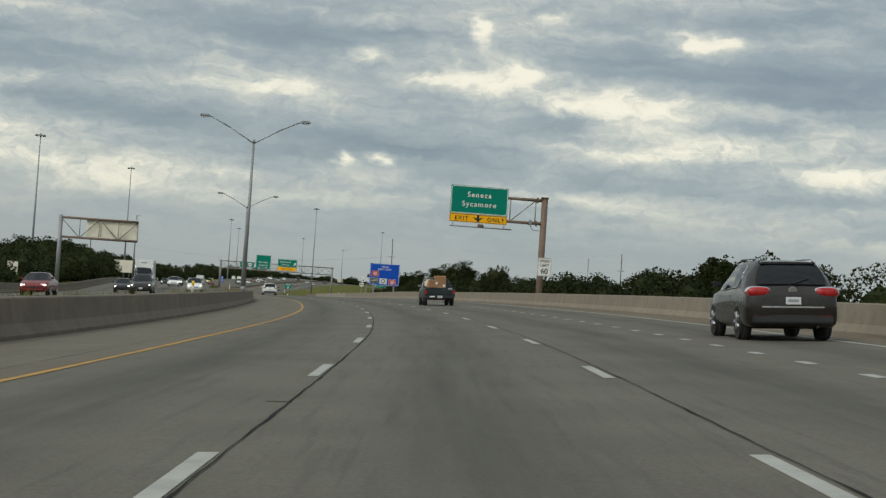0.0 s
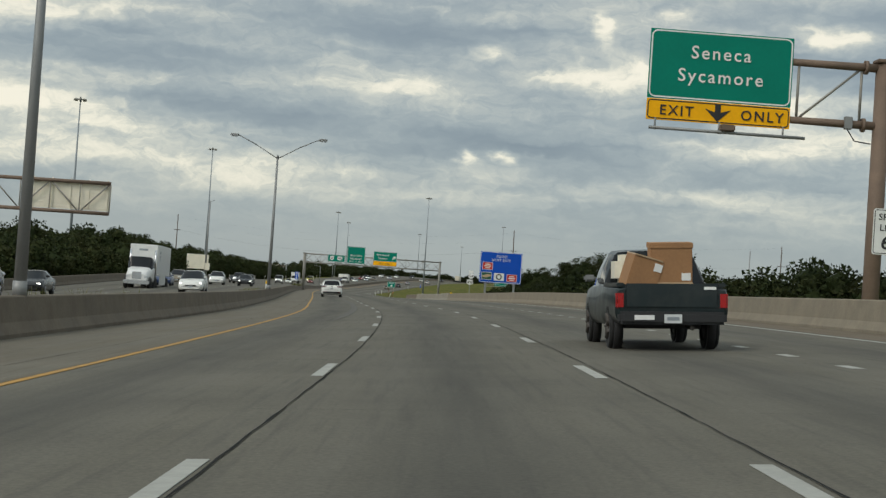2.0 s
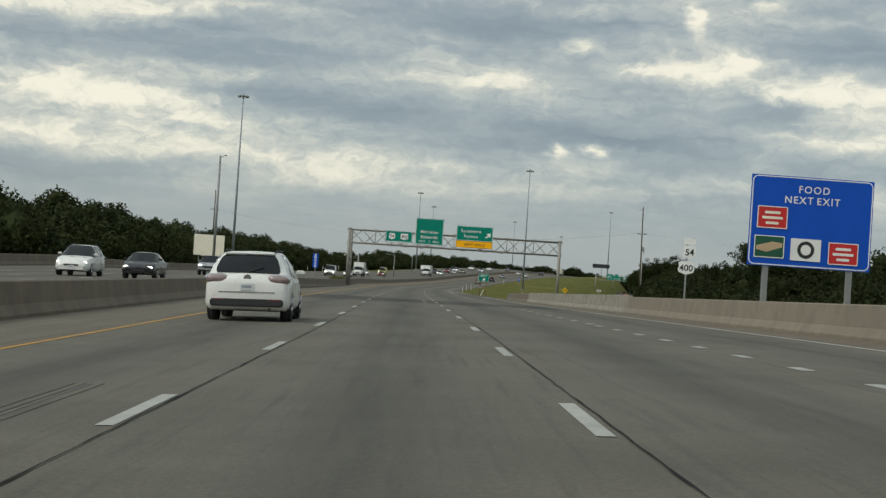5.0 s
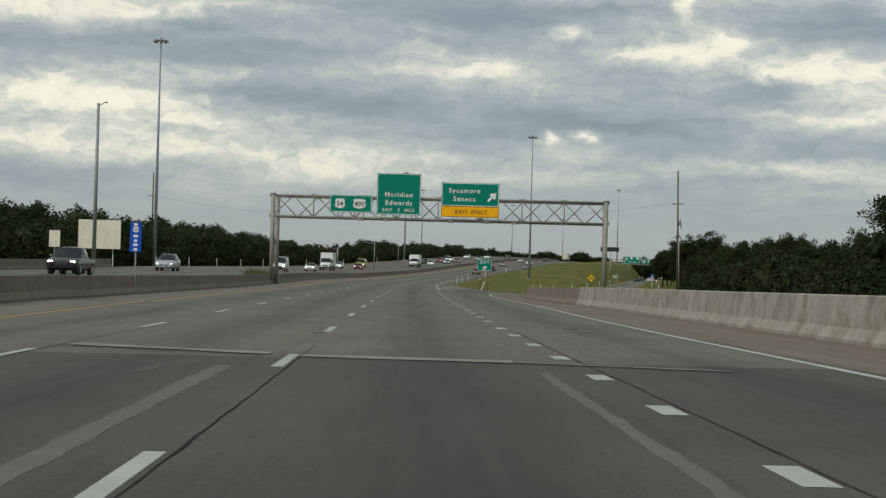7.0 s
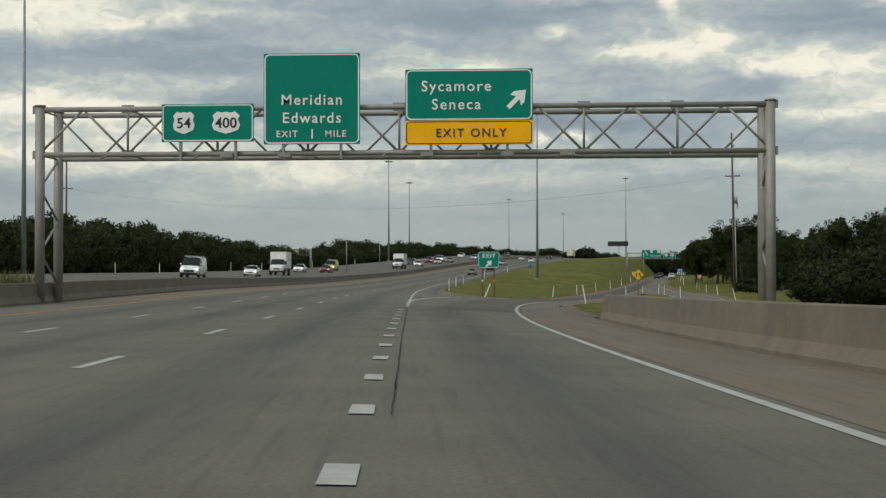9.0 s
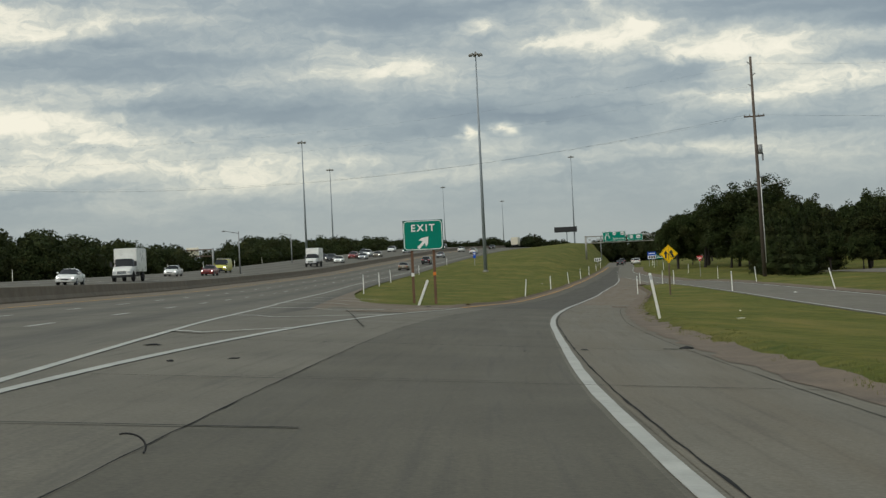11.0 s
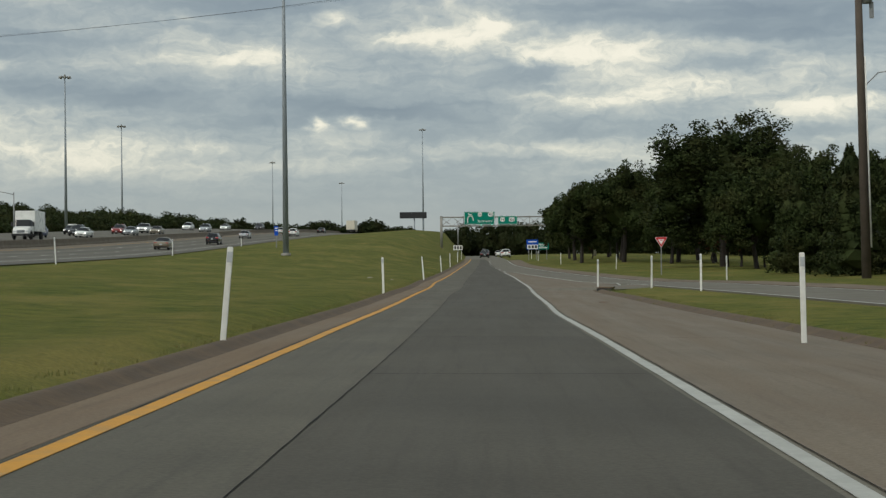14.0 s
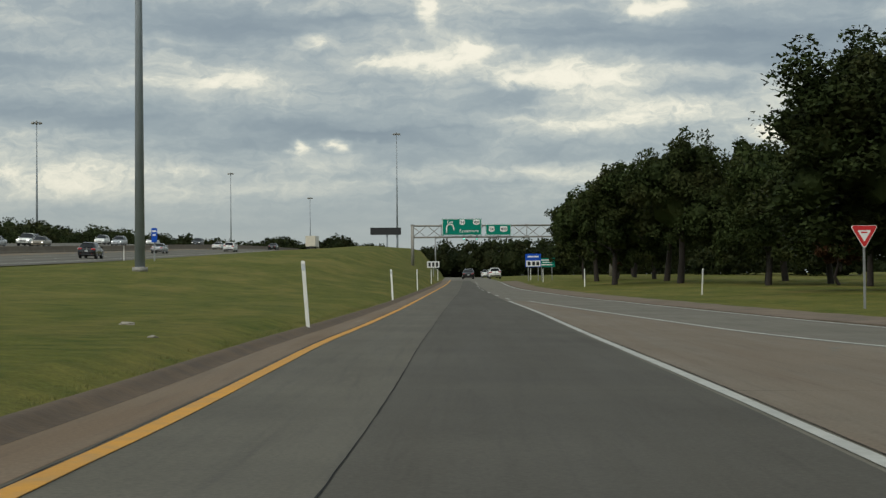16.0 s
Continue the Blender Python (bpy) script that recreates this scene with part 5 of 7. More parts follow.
def exit_sign():
    s = thing("exit_sign", pose(-18.29, 485.5, 0), "green exit sign with a slanting arrow on two brown timber posts", "road sign")
    for dx, band in ((-0.60, M["post"]), (0.50, M["orange"])):
        g = height(-18.29 + dx, 485.5)
        p_ = part("post", boxm(dx - 0.065, dx + 0.065, 0.04, 0.17, g - 0.3, 3.9, bevel=0.008), M["wood"], s, "brown timber post")
        part("reflector_band", boxm(dx - 0.07, dx + 0.07, 0.03, 0.18, 1.35, 1.52), band, p_)
    part("backing_board", plate_bm(rrect_pts(2.02, 1.52, 0.015), 0.004, 0.03, 0, 3.405), mat("dark_green_backing", (0.01, 0.07, 0.05), 0.5), s)
    f = sign_face(s, 1.98, 1.49, 0, 3.405, -0.02, M["green"], "panel", M["white"], 0.2, 0.035, 0.012, 0.02)
    letters("EXIT", 0.34, 0.0, 3.61, -0.035, M["white"], f, space=1.3, bold=0.03)
    part("arrow", plate_bm(arrow_pts(0.78, 43), -0.034, -0.018, 0.0, 3.03), M["white"], f)


exit_sign()


def merge_sign():
    x, y = -2.87, 512.8
    g = height(x, y)
    s = thing("added_lane_sign", pose(x, y, 0), "yellow diamond added-lane warning sign on a steel post", "road sign")
    part("post", boxm(-0.055, 0.055, 0.02, 0.12, g - 0.3, 2.3, bevel=0.008), mat("weathered_sign_post", (0.115, 0.085, 0.050), 0.8, 0.0, 0.2, 2.5, 30, 0.2), s, "weathered brown timber post")

    def diamond(h):
        return [(0, h), (-h, 0), (0, -h), (h, 0)]
    f = part("panel", plate_bm(diamond(0.63), -0.01, 0.015, 0, 2.02), M["warn"], s)
    part("border", ring_bm(diamond(0.585), diamond(0.56), -0.016, -0.006, 0, 2.02), M["black"], f)
    part("straight_arrow", plate_bm([(-0.055, -0.26), (0.055, -0.26), (0.055, 0.02), (0.15, 0.0), (0, 0.27), (-0.15, 0.0), (-0.055, 0.02)], -0.018, -0.008, -0.19, 2.0), M["black"], f)
    part("curved_arrow", plate_bm([(0.36, -0.22), (0.24, -0.22), (0.21, -0.10), (0.12, 0.0), (0.12, 0.10), (0.24, 0.10), (0.24, 0.03), (0.33, -0.07)], -0.018, -0.008, 0.0, 2.0), M["black"], f)
    part("arrow_head", plate_bm([(-0.15, 0), (0.15, 0), (0, 0.25)], -0.018, -0.008, 0.18, 2.06), M["black"], f)
    part("lane_line", plate_bm([(-0.018, -0.36), (0.018, -0.36), (0.018, 0.06), (-0.018, 0.06)], -0.018, -0.008, 0.0, 2.0), M["black"], f)
    part("lane_line", plate_bm([(0.02, -0.02), (0.17, -0.26), (0.20, -0.24), (0.02, 0.05)], -0.018, -0.008, 0.0, 2.0), M["black"], f)
    for k in range(3):
        part("lane_dash_mark", plate_bm([(-0.018, -0.035), (0.018, -0.035), (0.018, 0.035), (-0.018, 0.035)], -0.018, -0.008, 0.0, 2.16 + k * 0.13), M["black"], f)


merge_sign()


def yield_sign():
    x, y = 14.12, 624.2
    g = height(x, y)
    s = thing("yield_sign", pose(x, y, 0), "red and white triangular yield sign on a grey post", "road sign")
    part("post", boxm(-0.035, 0.035, 0.02, 0.08, g - 0.3, 1.95), M["steel"], s)

    def tri(k):
        return [(-0.46 * k, 0.27 * k), (-0.42 * k, 0.34 * k), (0.42 * k, 0.34 * k), (0.46 * k, 0.27 * k), (0.04 * k, -0.42 * k), (-0.04 * k, -0.42 * k)]
    f = part("panel", plate_bm(tri(1.0), -0.01, 0.012, 0, 1.78), M["white"], s)
    part("red_border", ring_bm(tri(0.94), tri(0.50), -0.016, -0.004, 0, 1.79), M["red"], f)
    part("lettering_bar", plate_bm(rrect_pts(0.22, 0.05, 0.01), -0.018, -0.006, 0, 1.88), M["red"], f)


yield_sign()


def small_sign(x, y, z0, w, h, material, label, posts=1, back=False, bars=3):
    g = height(x, y)
    s = thing("roadside_sign", pose(x, y, 0, 0, 0, 180 if back else 0), label, "road sign")
    for dx in ((0,) if posts == 1 else (-w * 0.32, w * 0.32)):
        part("post", boxm(dx - 0.05, dx + 0.05, 0.03, 0.12, g - 0.3, z0 + h * 0.9), M["steel"], s)
    f = part("panel", plate_bm(rrect_pts(w, h, 0.06), 0, 0.03, 0, z0 + h / 2), material, s)
    for k in range(bars):
        part("lettering_bar", plate_bm(rrect_pts(w * (0.7 - 0.15 * (k % 2)), h * 0.12, 0.01), -0.01, 0.002, 0, z0 + h * (0.78 - 0.26 * k)), M["white"], f)
    return s


services = small_sign(21.65, 760, 2.3, 1.9, 1.6, M["blue"], "blue services sign with a white lower panel beside the ramp", 2, bars=1)
plaque = part("lower_panel", plate_bm(rrect_pts(1.75, 0.72, 0.03), -0.012, 0.002, 0, 2.72), M["white"], services)
for x in (-0.5, 0.05, 0.55):
    part("lettering_bar", plate_bm(rrect_pts(0.34, 0.45, 0.02), -0.022, -0.008, x, 2.72), M["black"], plaque)
small_sign(23.6, 762, 2.3, 2.0, 1.1, M["green"], "green street sign with white bars beside the ramp", 2)
guide = small_sign(9.7, 762, 2.35, 1.5, 0.75, M["white"], "white guide sign with dark bars beside the ramp", 1, bars=0)
for x in (-0.45, 0.0, 0.45):
    part("lettering_bar", plate_bm(rrect_pts(0.28, 0.5, 0.02), -0.012, 0.002, x, 2.72), M["black"], guide)

small_sign(-17.5, 699, 3.85, 0.45, 1.15, M["blue"], "tall narrow blue marker sign beside the highway", 1, bars=2)


def median_marker():
    """A tall narrow blue route marker on a post behind the median wall."""
    x, y = -26.35, 333.1
    s = thing("route_marker", pose(x, y, 0), "tall narrow blue route marker on the median wall", "road sign")
    part("post", boxm(-0.03, 0.03, 0.03, 0.09, height(x, y) - 0.3, 3.6), M["steel"], s)
    f = part("panel", plate_bm(rrect_pts(0.50, 1.27, 0.04), 0, 0.03, 0, 3.25), M["blue"], s)
    shield(f, 0, 3.58, 0.26, -0.012, "54")
    for zz, w in ((3.80, 0.16), (3.30, 0.20), (3.10, 0.14), (2.92, 0.20), (2.72, 0.18)):
        part("lettering_bar", plate_bm(rrect_pts(w, 0.11, 0.01), -0.01, 0.002, 0, zz), M["white"], f)


median_marker()
small_sign(-64.3, 455.5, 3.95, 5.3, 3.55, M["cream"], "pale blank back of a sign by the woods", 2, bars=0)
small_sign(-57.5, 795, 6.3, 1.7, 1.7, M["white"], "pale back of a roadside sign", 1, bars=0)
small_sign(-53.3, 404.6, 3.5, 1.0, 1.5, M["cream"], "pale back of a small sign beyond the oncoming lanes", 1, bars=0)
small_sign(-40.2, 192, 1.2, 1.3, 1.6, M["cream"], "pale back of a small roadside sign", 1, bars=0)


# ================================================================ lamps, masts, utility poles
def twin_lamp(x, y, top, reach, rise, group):
    gz = height(bar_l(y) + 0.05, y) + 0.81
    s = thing("street_lamp", pose(x, y, gz), "tall grey steel highway lamp with two upswept arms", "street lamp", group)
    h = top - gz
    part("pole", tube((0, 0, 0), (0, 0, h), 0.135, 0.075, 14), M["steel"], s)
    part("base", tube((0, 0, -0.02), (0, 0, 0.3), 0.16, 0.15, 14), M["steel"], s)
    part("pole_cap", tube((0, 0, h - 0.05), (0, 0, h + 0.2), 0.12, 0.05, 10), M["steel"], s)
    for d in (-1, 1):
        bm = bmesh.new()
        pts = [(0, 0, h - 0.1), (d * reach * 0.45, 0, h + rise * 0.56), (d * reach * 0.80, 0, h + rise * 0.96), (d * reach * 0.88, 0, h + rise)]
        for a, b in zip(pts[:-1], pts[1:]):
            add_tube(bm, a, b, 0.042, 0.036, 8)
        a_ = part("arm", bm, M["steel"], s)
        part("lamp_head", boxm(min(d * reach * 0.84, d * reach * 1.02), max(d * reach * 0.84, d * reach * 1.02), -0.15, 0.15, h + rise - 0.08, h + rise + 0.10, bevel=0.05), M["steel"], a_)
        part("lens", boxm(min(d * reach * 0.88, d * reach * 1.0), max(d * reach * 0.88, d * reach * 1.0), -0.12, 0.12, h + rise - 0.13, h + rise - 0.07, bevel=0.02), M["clear_lamp"], a_)


twin_lamp(-6.78, 105.3, 11.1, 3.6, 1.55, "highway median lamps")
twin_lamp(-12.68, 191.3, 11.25, 3.6, 1.5, "highway median lamps")


def high_mast(x, y, top, r=0.32):
    gz = height(x, y)
    s = thing("high_mast_lamp", pose(x, y, gz), "very tall tapering steel mast with a ring of floodlights", "street lamp", "high mast lamps")
    h = top - gz
    part("mast", tube((0, 0, -0.3), (0, 0, h), r, 0.10, 16), M["mast"], s)
    part("base_plate", tube((0, 0, -0.1), (0, 0, 0.25), r + 0.16, n=16), M["steel_old"], s)
    part("ring", tube((0, 0, h - 0.25), (0, 0, h - 0.05), 0.55, 0.55, 16), M["steel"], s)
    part("head_cap", tube((0, 0, h), (0, 0, h + 0.35), 0.22, 0.12, 12), M["steel"], s)
    for k in range(8):
        a = k * math.pi / 4 + 0.2
        bm = tube((0.5 * math.cos(a), 0.5 * math.sin(a), h - 0.12), (1.0 * math.cos(a), 1.0 * math.sin(a), h - 0.12), 0.035, n=5)
        add_tube(bm, (1.0 * math.cos(a), 1.0 * math.sin(a), h - 0.45), (1.0 * math.cos(a), 1.0 * math.sin(a), h - 0.02), 0.24, 0.13, 8)
        part("floodlight", bm, M["steel_old"], s)


for x, y, top in ((-72.2, 363.6, 33.5), (-72.3, 512.9, 38.2), (-15.5, 669.9, 37.9), (-62.2, 816.6, 37.3), (-66.0, 927.8, 37.4), (20.2, 1040, 45.6), (-34.6, 1149.5, 41.8), (-6.0, 1243.7, 38.0)):
    high_mast(x, y, top)


def simple_pole(x, y, top, label, arm=0.0, r=0.15, material=None):
    gz = height(x, y)
    s = thing("lamp_pole", pose(x, y, gz), label, "street lamp")
    part("pole", tube((0, 0, -0.3), (0, 0, top - gz), r, r * 0.65, 12), material or M["steel"], s)
    if arm:
        bm = tube((0, 0, top - gz - 0.3), (arm, 0, top - gz + 0.15), 0.05, n=7)
        a_ = part("arm", bm, M["steel"], s)
        part("lamp_head", boxm(min(arm, arm * 1.25), max(arm, arm * 1.25), -0.14, 0.14, top - gz + 0.02, top - gz + 0.2, bevel=0.04), M["steel"], a_)
    return s


simple_pole(-58.8, 435.1, 19.7, "plain grey steel pole with a short arm by the oncoming lanes", 0.8, 0.24)
simple_pole(-52, 640, 9, "distant grey lamp pole beside the oncoming lanes", -2.0, 0.12)
simple_pole(-56, 735, 11, "distant grey lamp pole beside the oncoming lanes", -2.0, 0.12)
simple_pole(68.4, 449.7, 17.1, "thin far pole above the trees", 0.0, 0.18)


def utility_pole(x, y, top, lean, arm_z, gear, label):
    gz = height(x, y)
    s = thing("utility_pole", pose(x, y, gz, 0, lean, 0), label, "utility pole", "power line")
    h = top - gz
    part("pole", tube((0, 0, -0.5), (0, 0, h), 0.24, 0.13, 14), M["pole_wood"], s)
    part("cross_arm", boxm(-1.15, 1.15, -0.07, 0.07, arm_z - gz - 0.08, arm_z - gz + 0.08), M["pole_wood"], s)
    for dx in (-1.05, -0.5, 0.5, 1.05):
        part("insulator", tube((dx, 0, arm_z - gz + 0.08), (dx, 0, arm_z - gz + 0.3), 0.05, 0.04, 8), M["steel"], s)
    for k, dz in enumerate((0.9, 2.2, 3.4)):
        d = 0.42 if k % 2 else -0.42
        part("post_insulator", tube((0, 0, h - dz), (d, 0, h - dz + 0.35), 0.05, 0.06, 8), M["steel"], s)
    if gear:
        part("transformer", tube((0.42, 0, gear - gz - 0.55), (0.42, 0, gear - gz + 0.5), 0.27, n=14), M["steel"], s, "grey pole-mounted transformer can")
        part("bracket", boxm(0.1, 0.5, -0.05, 0.05, gear - gz + 0.1, gear - gz + 0.2), M["steel_old"], s)
        part("cut_out", boxm(0.55, 0.75, -0.05, 0.05, gear - gz - 1.3, gear - gz - 0.5), M["steel"], s)
        part("riser_pipe", tube((0.27, -0.05, 1.5), (0.22, -0.05, 11.0), 0.05, n=8), M["post"], s, "pale conduit riser")
        bm = tube((0.15, 0, 9.5), (0.9, 0, 10.2), 0.035, n=6)
        add_tube(bm, (0.9, 0, 10.2), (2.3, 0, 10.35), 0.03, n=6)
        a_ = part("lamp_arm", bm, M["steel"], s)
        part("lamp_head", boxm(2.2, 2.75, -0.12, 0.12, 10.26, 10.42, bevel=0.04), M["steel"], a_)
    return s


utility_pole(15.75, 583, 24.0, -1.0, 17.3, 13.6, "tall grey-brown timber utility pole with a transformer")
utility_pole(-100.8, 619.5, 23.4, 0, 18.0, 0, "tall timber utility pole above the woods")
utility_pole(95, 548, 23.0, 0, 17.0, 0, "timber utility pole far beyond the trees")


def wire(a, b, sag, r=0.008):
    bm = bmesh.new()
    n = 24
    pts = [Vector(a).lerp(Vector(b), k / n) - Vector((0, 0, 4 * sag * (k / n) * (1 - k / n))) for k in range(n + 1)]
    rings = [[bm.verts.new(p_ + Vector((0, r * math.cos(t), r * math.sin(t)))) for t in (0, 1.57, 3.14, 4.71)] for p_ in pts]
    for u, v in zip(rings[:-1], rings[1:]):
        for i in range(4):
            bm.faces.new((u[i], u[(i + 1) % 4], v[(i + 1) % 4], v[i]))
    w = link("power_cable", bm, M["plastic"])
    return tagged(w, "thin dark overhead cable between utility poles", "cable", "power line")


for za, zb, sag, xo, r in ((23.2, 22.6, 3.6, -0.4, 0.003), (20.7, 20.1, 3.3, -0.4, 0.003), (17.5, 18.1, 4.6, -1.0, 0.009), (17.5, 18.1, 4.4, 0.6, 0.004)):
    wire((15.6 + xo, 583, za), (-100.8 + xo, 619.5, zb), sag, r)
for za in (23.2, 17.5):
    wire((15.6, 583, za), (95, 548, za - 0.7), 2.2, 0.005)


# ================================================================ delineators and small road things
def delineator():
    s = thing("delineator_post", Matrix.Identity(4), "slim white plastic roadside delineator post in turf", "delineator", "delineator posts")
    part("blade", boxm(-0.043, 0.043, -0.02, 0.02, -0.35, 1.42, bevel=0.012), M["post"], s)
    part("reflector", boxm(-0.038, 0.038, -0.026, -0.018, 1.20, 1.35), M["clear_lamp"], s, "grey reflector patch")
    return s


rd = random.Random(11)
posts = [(-12.3, 528.8, -5), (-8.8, 566.5, 1), (-4.95, 606.4, 4), (-1.05, 646.5, 3), (3.0, 690, 1), (6.9, 728, 0), (10.4, 764, 0),
         (-3.4, 530.5, 1), (-9.85, 455.0, 10), (1.26, 577.1, -1), (3.66, 576.8, 0), (2.29, 519.3, 1), (3.85, 568, 0), (10.43, 557.2, 4), (13.0, 600, 0), (16.6, 657, -3), (17.5, 700, 0), (20.2, 742, 0), (23, 772, 0), (7.4, 509.2, 14)]
posts += [(main_edge(y) + 0.7, y, rd.uniform(-3, 3)) for y in (529, 577, 602, 662, 729)]
posts += [(bar_l(y) - 22.5, y, rd.uniform(-3, 3)) for y in np.arange(440, 760, 27)]
first = delineator()
for i, (x, y, lean) in enumerate(posts):
    m = pose(x, y, height(x, y) + (0.14 if 600 < y < 700 and x < 4 else 0), rd.uniform(-2, 2), -lean, rd.uniform(-15, 15))
    if i == 0:
        first.matrix_world = m
    else:
        copy_thing(first, m)
fallen = thing("delineator_post", pose(-18.35, 478.6, height(-18.35, 478.6), 0, 22, 0), "white delineator post knocked askew at the tip of the turf", "delineator")
part("blade", boxm(-0.06, 0.06, -0.06, 0.06, -0.15, 1.25, bevel=0.03), M["post"], fallen)


def marker_post(x, y, z):
    s = thing("barrier_marker", pose(x, y, z), "stout white marker post with a yellow reflective top", "delineator")
    part("tube_post", tube((0, 0, 0), (0, 0, 0.95), 0.07, n=10), M["post"], s)
    part("reflector_sleeve", tube((0, 0, 0.68), (0, 0, 0.93), 0.078, n=10), M["warn"], s)
    part("foot", tube((0, 0, -0.02), (0, 0, 0.06), 0.16, 0.12, n=10), M["plastic"], s)


marker_post(-15.8, 214, height(-15.8, 214))
marker_post(-8.9, 93, height(-8.9, 93))


def drain():
    x, y = -8.9, 481.8
    s = thing("drain_grate", pose(x, y, height(x, y) + 0.012, 0, 2.5, 0), "rusty cast-iron drain grate in the shoulder", "drain grate")
    part("frame", ring_bm(rrect_pts(0.75, 1.0, 0.03), rrect_pts(0.65, 0.9, 0.02), 0, 0.03), M["rust"], s).matrix_basis = Matrix.Rotation(radians(-90), 4, "X")
    # thin black sheet under the bars, painted for the shade in the pit
    part("pit_shade", boxm(-0.33, 0.33, -0.45, 0.45, 0.001, 0.004), M["black"], s)
    for k in range(9):
        part("bar", boxm(-0.33, 0.33, -0.42 + k * 0.1, -0.37 + k * 0.1, 0.004, 0.02), M["rust"], s)


drain()


def debris(x, y, label, seed, size, material):
    rnd = random.Random(seed)
    bm = bmesh.new()
    r = bmesh.ops.create_icosphere(bm, subdivisions=2, radius=1)
    for v in r["verts"]:
        n_ = noise.noise(v.co * 1.7 + Vector((seed, 0, 0)))
        v.co = Vector((v.co.x * size[0], v.co.y * size[1], max(-0.3, v.co.z) * size[2])) * (1 + 0.45 * n_)
    ob = link("road_debris", bm, material)
    ob.matrix_world = pose(x, y, height(x, y) + size[2] * 0.25, 0, 0, rnd.uniform(0, 180))
    tagged(ob, label, "debris")


debris(-11.84, 432.5, "small dark scrap lying on the shoulder", 1, (0.13, 0.06, 0.04), M["tyre"])
debris(-20.06, 429.0, "black tyre scrap lying on the painted gore", 2, (0.14, 0.06, 0.02), M["tyre"])
debris(-18.99, 425.0, "black tyre scrap lying on the painted gore", 3, (0.05, 0.04, 0.02), M["tyre"])
debris(-18.37, 425.9, "black tyre scrap lying on the painted gore", 4, (0.09, 0.03, 0.015), M["tyre"])
debris(-17.79, 474.9, "flat black scrap in the bare soil", 5, (0.22, 0.12, 0.04), M["tyre"])
debris(-8.46, 602.5, "pale flattened card lying in the turf", 6, (0.20, 0.12, 0.05), M["barrier_light"])
debris(-7.35, 596.4, "crumpled white litter in the turf", 7, (0.10, 0.07, 0.03), M["barrier_light"])
debris(-2.03, 556.7, "dark stick lying on the brown shoulder", 8, (0.3, 0.03, 0.02), M["wood"])


def kerb_inlet(x, y):
    s_ = thing("kerb_inlet", pose(x, y, height(x, y), 0, 0, -20), "concrete kerb inlet with a dark throat at the turf tip", "drain inlet")
    # solid black block under the slab, coloured as the shade inside the opening
    part("throat", boxm(-0.26, 0.36, -0.42, 0.40, -0.05, 0.085), M["black"], s_, "black block painted as the shaded opening")
    part("cover_slab", boxm(-0.28, 0.42, -0.38, 0.48, 0.08, 0.15, bevel=0.025), M["shoulder_soil"], s_, "soil-stained concrete slab")


kerb_inlet(1.15, 574.8)
debris(-5.47, 467.0, "pale splintered stick lying in the turf", 12, (0.30, 0.025, 0.02), M["cream"])
debris(-7.52, 453.9, "pale splintered stick lying in the turf", 13, (0.22, 0.025, 0.02), M["cream"])
debris(4.1, 505.5, "white litter in the turf", 10, (0.2, 0.08, 0.04), M["post"])
tread = bmesh.new()
for k in range(14):
    a, b = radians(k * 12 - 60), radians(k * 12 - 48)
    add_tube(tread, (0.42 * math.cos(a), 0.06 * k, 0.30 + 0.3 * math.sin(a)), (0.42 * math.cos(b), 0.06 * (k + 1), 0.30 + 0.3 * math.sin(b)), 0.035, 0.03, 6)
tread_ob = link("tyre_tread", tread, M["tyre"])
tread_ob.matrix_world = pose(-17.22, 415.3, height(-17.22, 415.3), 0, 0, 40) @ Matrix.Scale(0.2, 4)
tagged(tread_ob, "curled strip of shed tyre tread on the lane", "debris")


# ================================================================ vehicles
def loft_body(stations):
    """Body and glass from cross-sections: (y, zlow, zmid, zbelt, ztop, wlow, wmid, wbelt, wtop, glass) from rear to front.
    glass: which strips between this section and the next are glass: s side, t top, b both."""
    body, pane = bmesh.new(), bmesh.new()

    def section(bm, s):
        y, zl, zm, zb, zt, wl, wm, wb, wt, _ = s
        bz, cz = zb + (zt - zb) * 0.5, zt - min(0.07, (zt - zb) * 0.3)
        half = [(0, zl), (wl, zl), (wm * 0.97, zl + 0.07), (wm, zl + 0.17), (wm, zm), ((wm * 1.005 + wb) / 2 + 0.012, (zm + zb) / 2), (wb, zb),
                ((wb + wt) / 2 + 0.03 * min(1, (zt - zb) / 0.4), bz), (wt, cz), (wt * 0.93, zt - 0.025 * min(1, (zt - zb) / 0.3)), (wt * 0.72, zt - 0.004), (0, zt + 0.014)]
        right = [bm.verts.new((x, y, z)) for x, z in half]
        left = [right[0]] + [bm.verts.new((-x, y, z)) for x, z in half[1:-1]] + [right[-1]]
        return right, left
    secs = [section(body, s) for s in stations]
    gsec = [section(pane, s) for s in stations]
    for i in range(len(stations) - 1):
        g = stations[i][9]
        for j in range(11):
            is_glass = (j in (6, 7) and g in ("s", "b")) or (j > 5 and g in ("t", "b"))
            for k in (0, 1):
                src = gsec if is_glass else secs
                bm = pane if is_glass else body
                a, b = src[i][k], src[i + 1][k]
                quad = [a[j], a[j + 1], b[j + 1], b[j]]
                if k == 0:
                    quad = quad[::-1]
                try:
                    bm.faces.new(quad)
                except ValueError:
                    pass
    for r, l in (secs[0], secs[-1]):
        body.faces.new(r + l[-2:0:-1])
    for bm in (body, pane):
        bmesh.ops.delete(bm, geom=[v for v in bm.verts if not v.link_faces], context="VERTS")
        bmesh.ops.recalc_face_normals(bm, faces=bm.faces)
    return body, pane


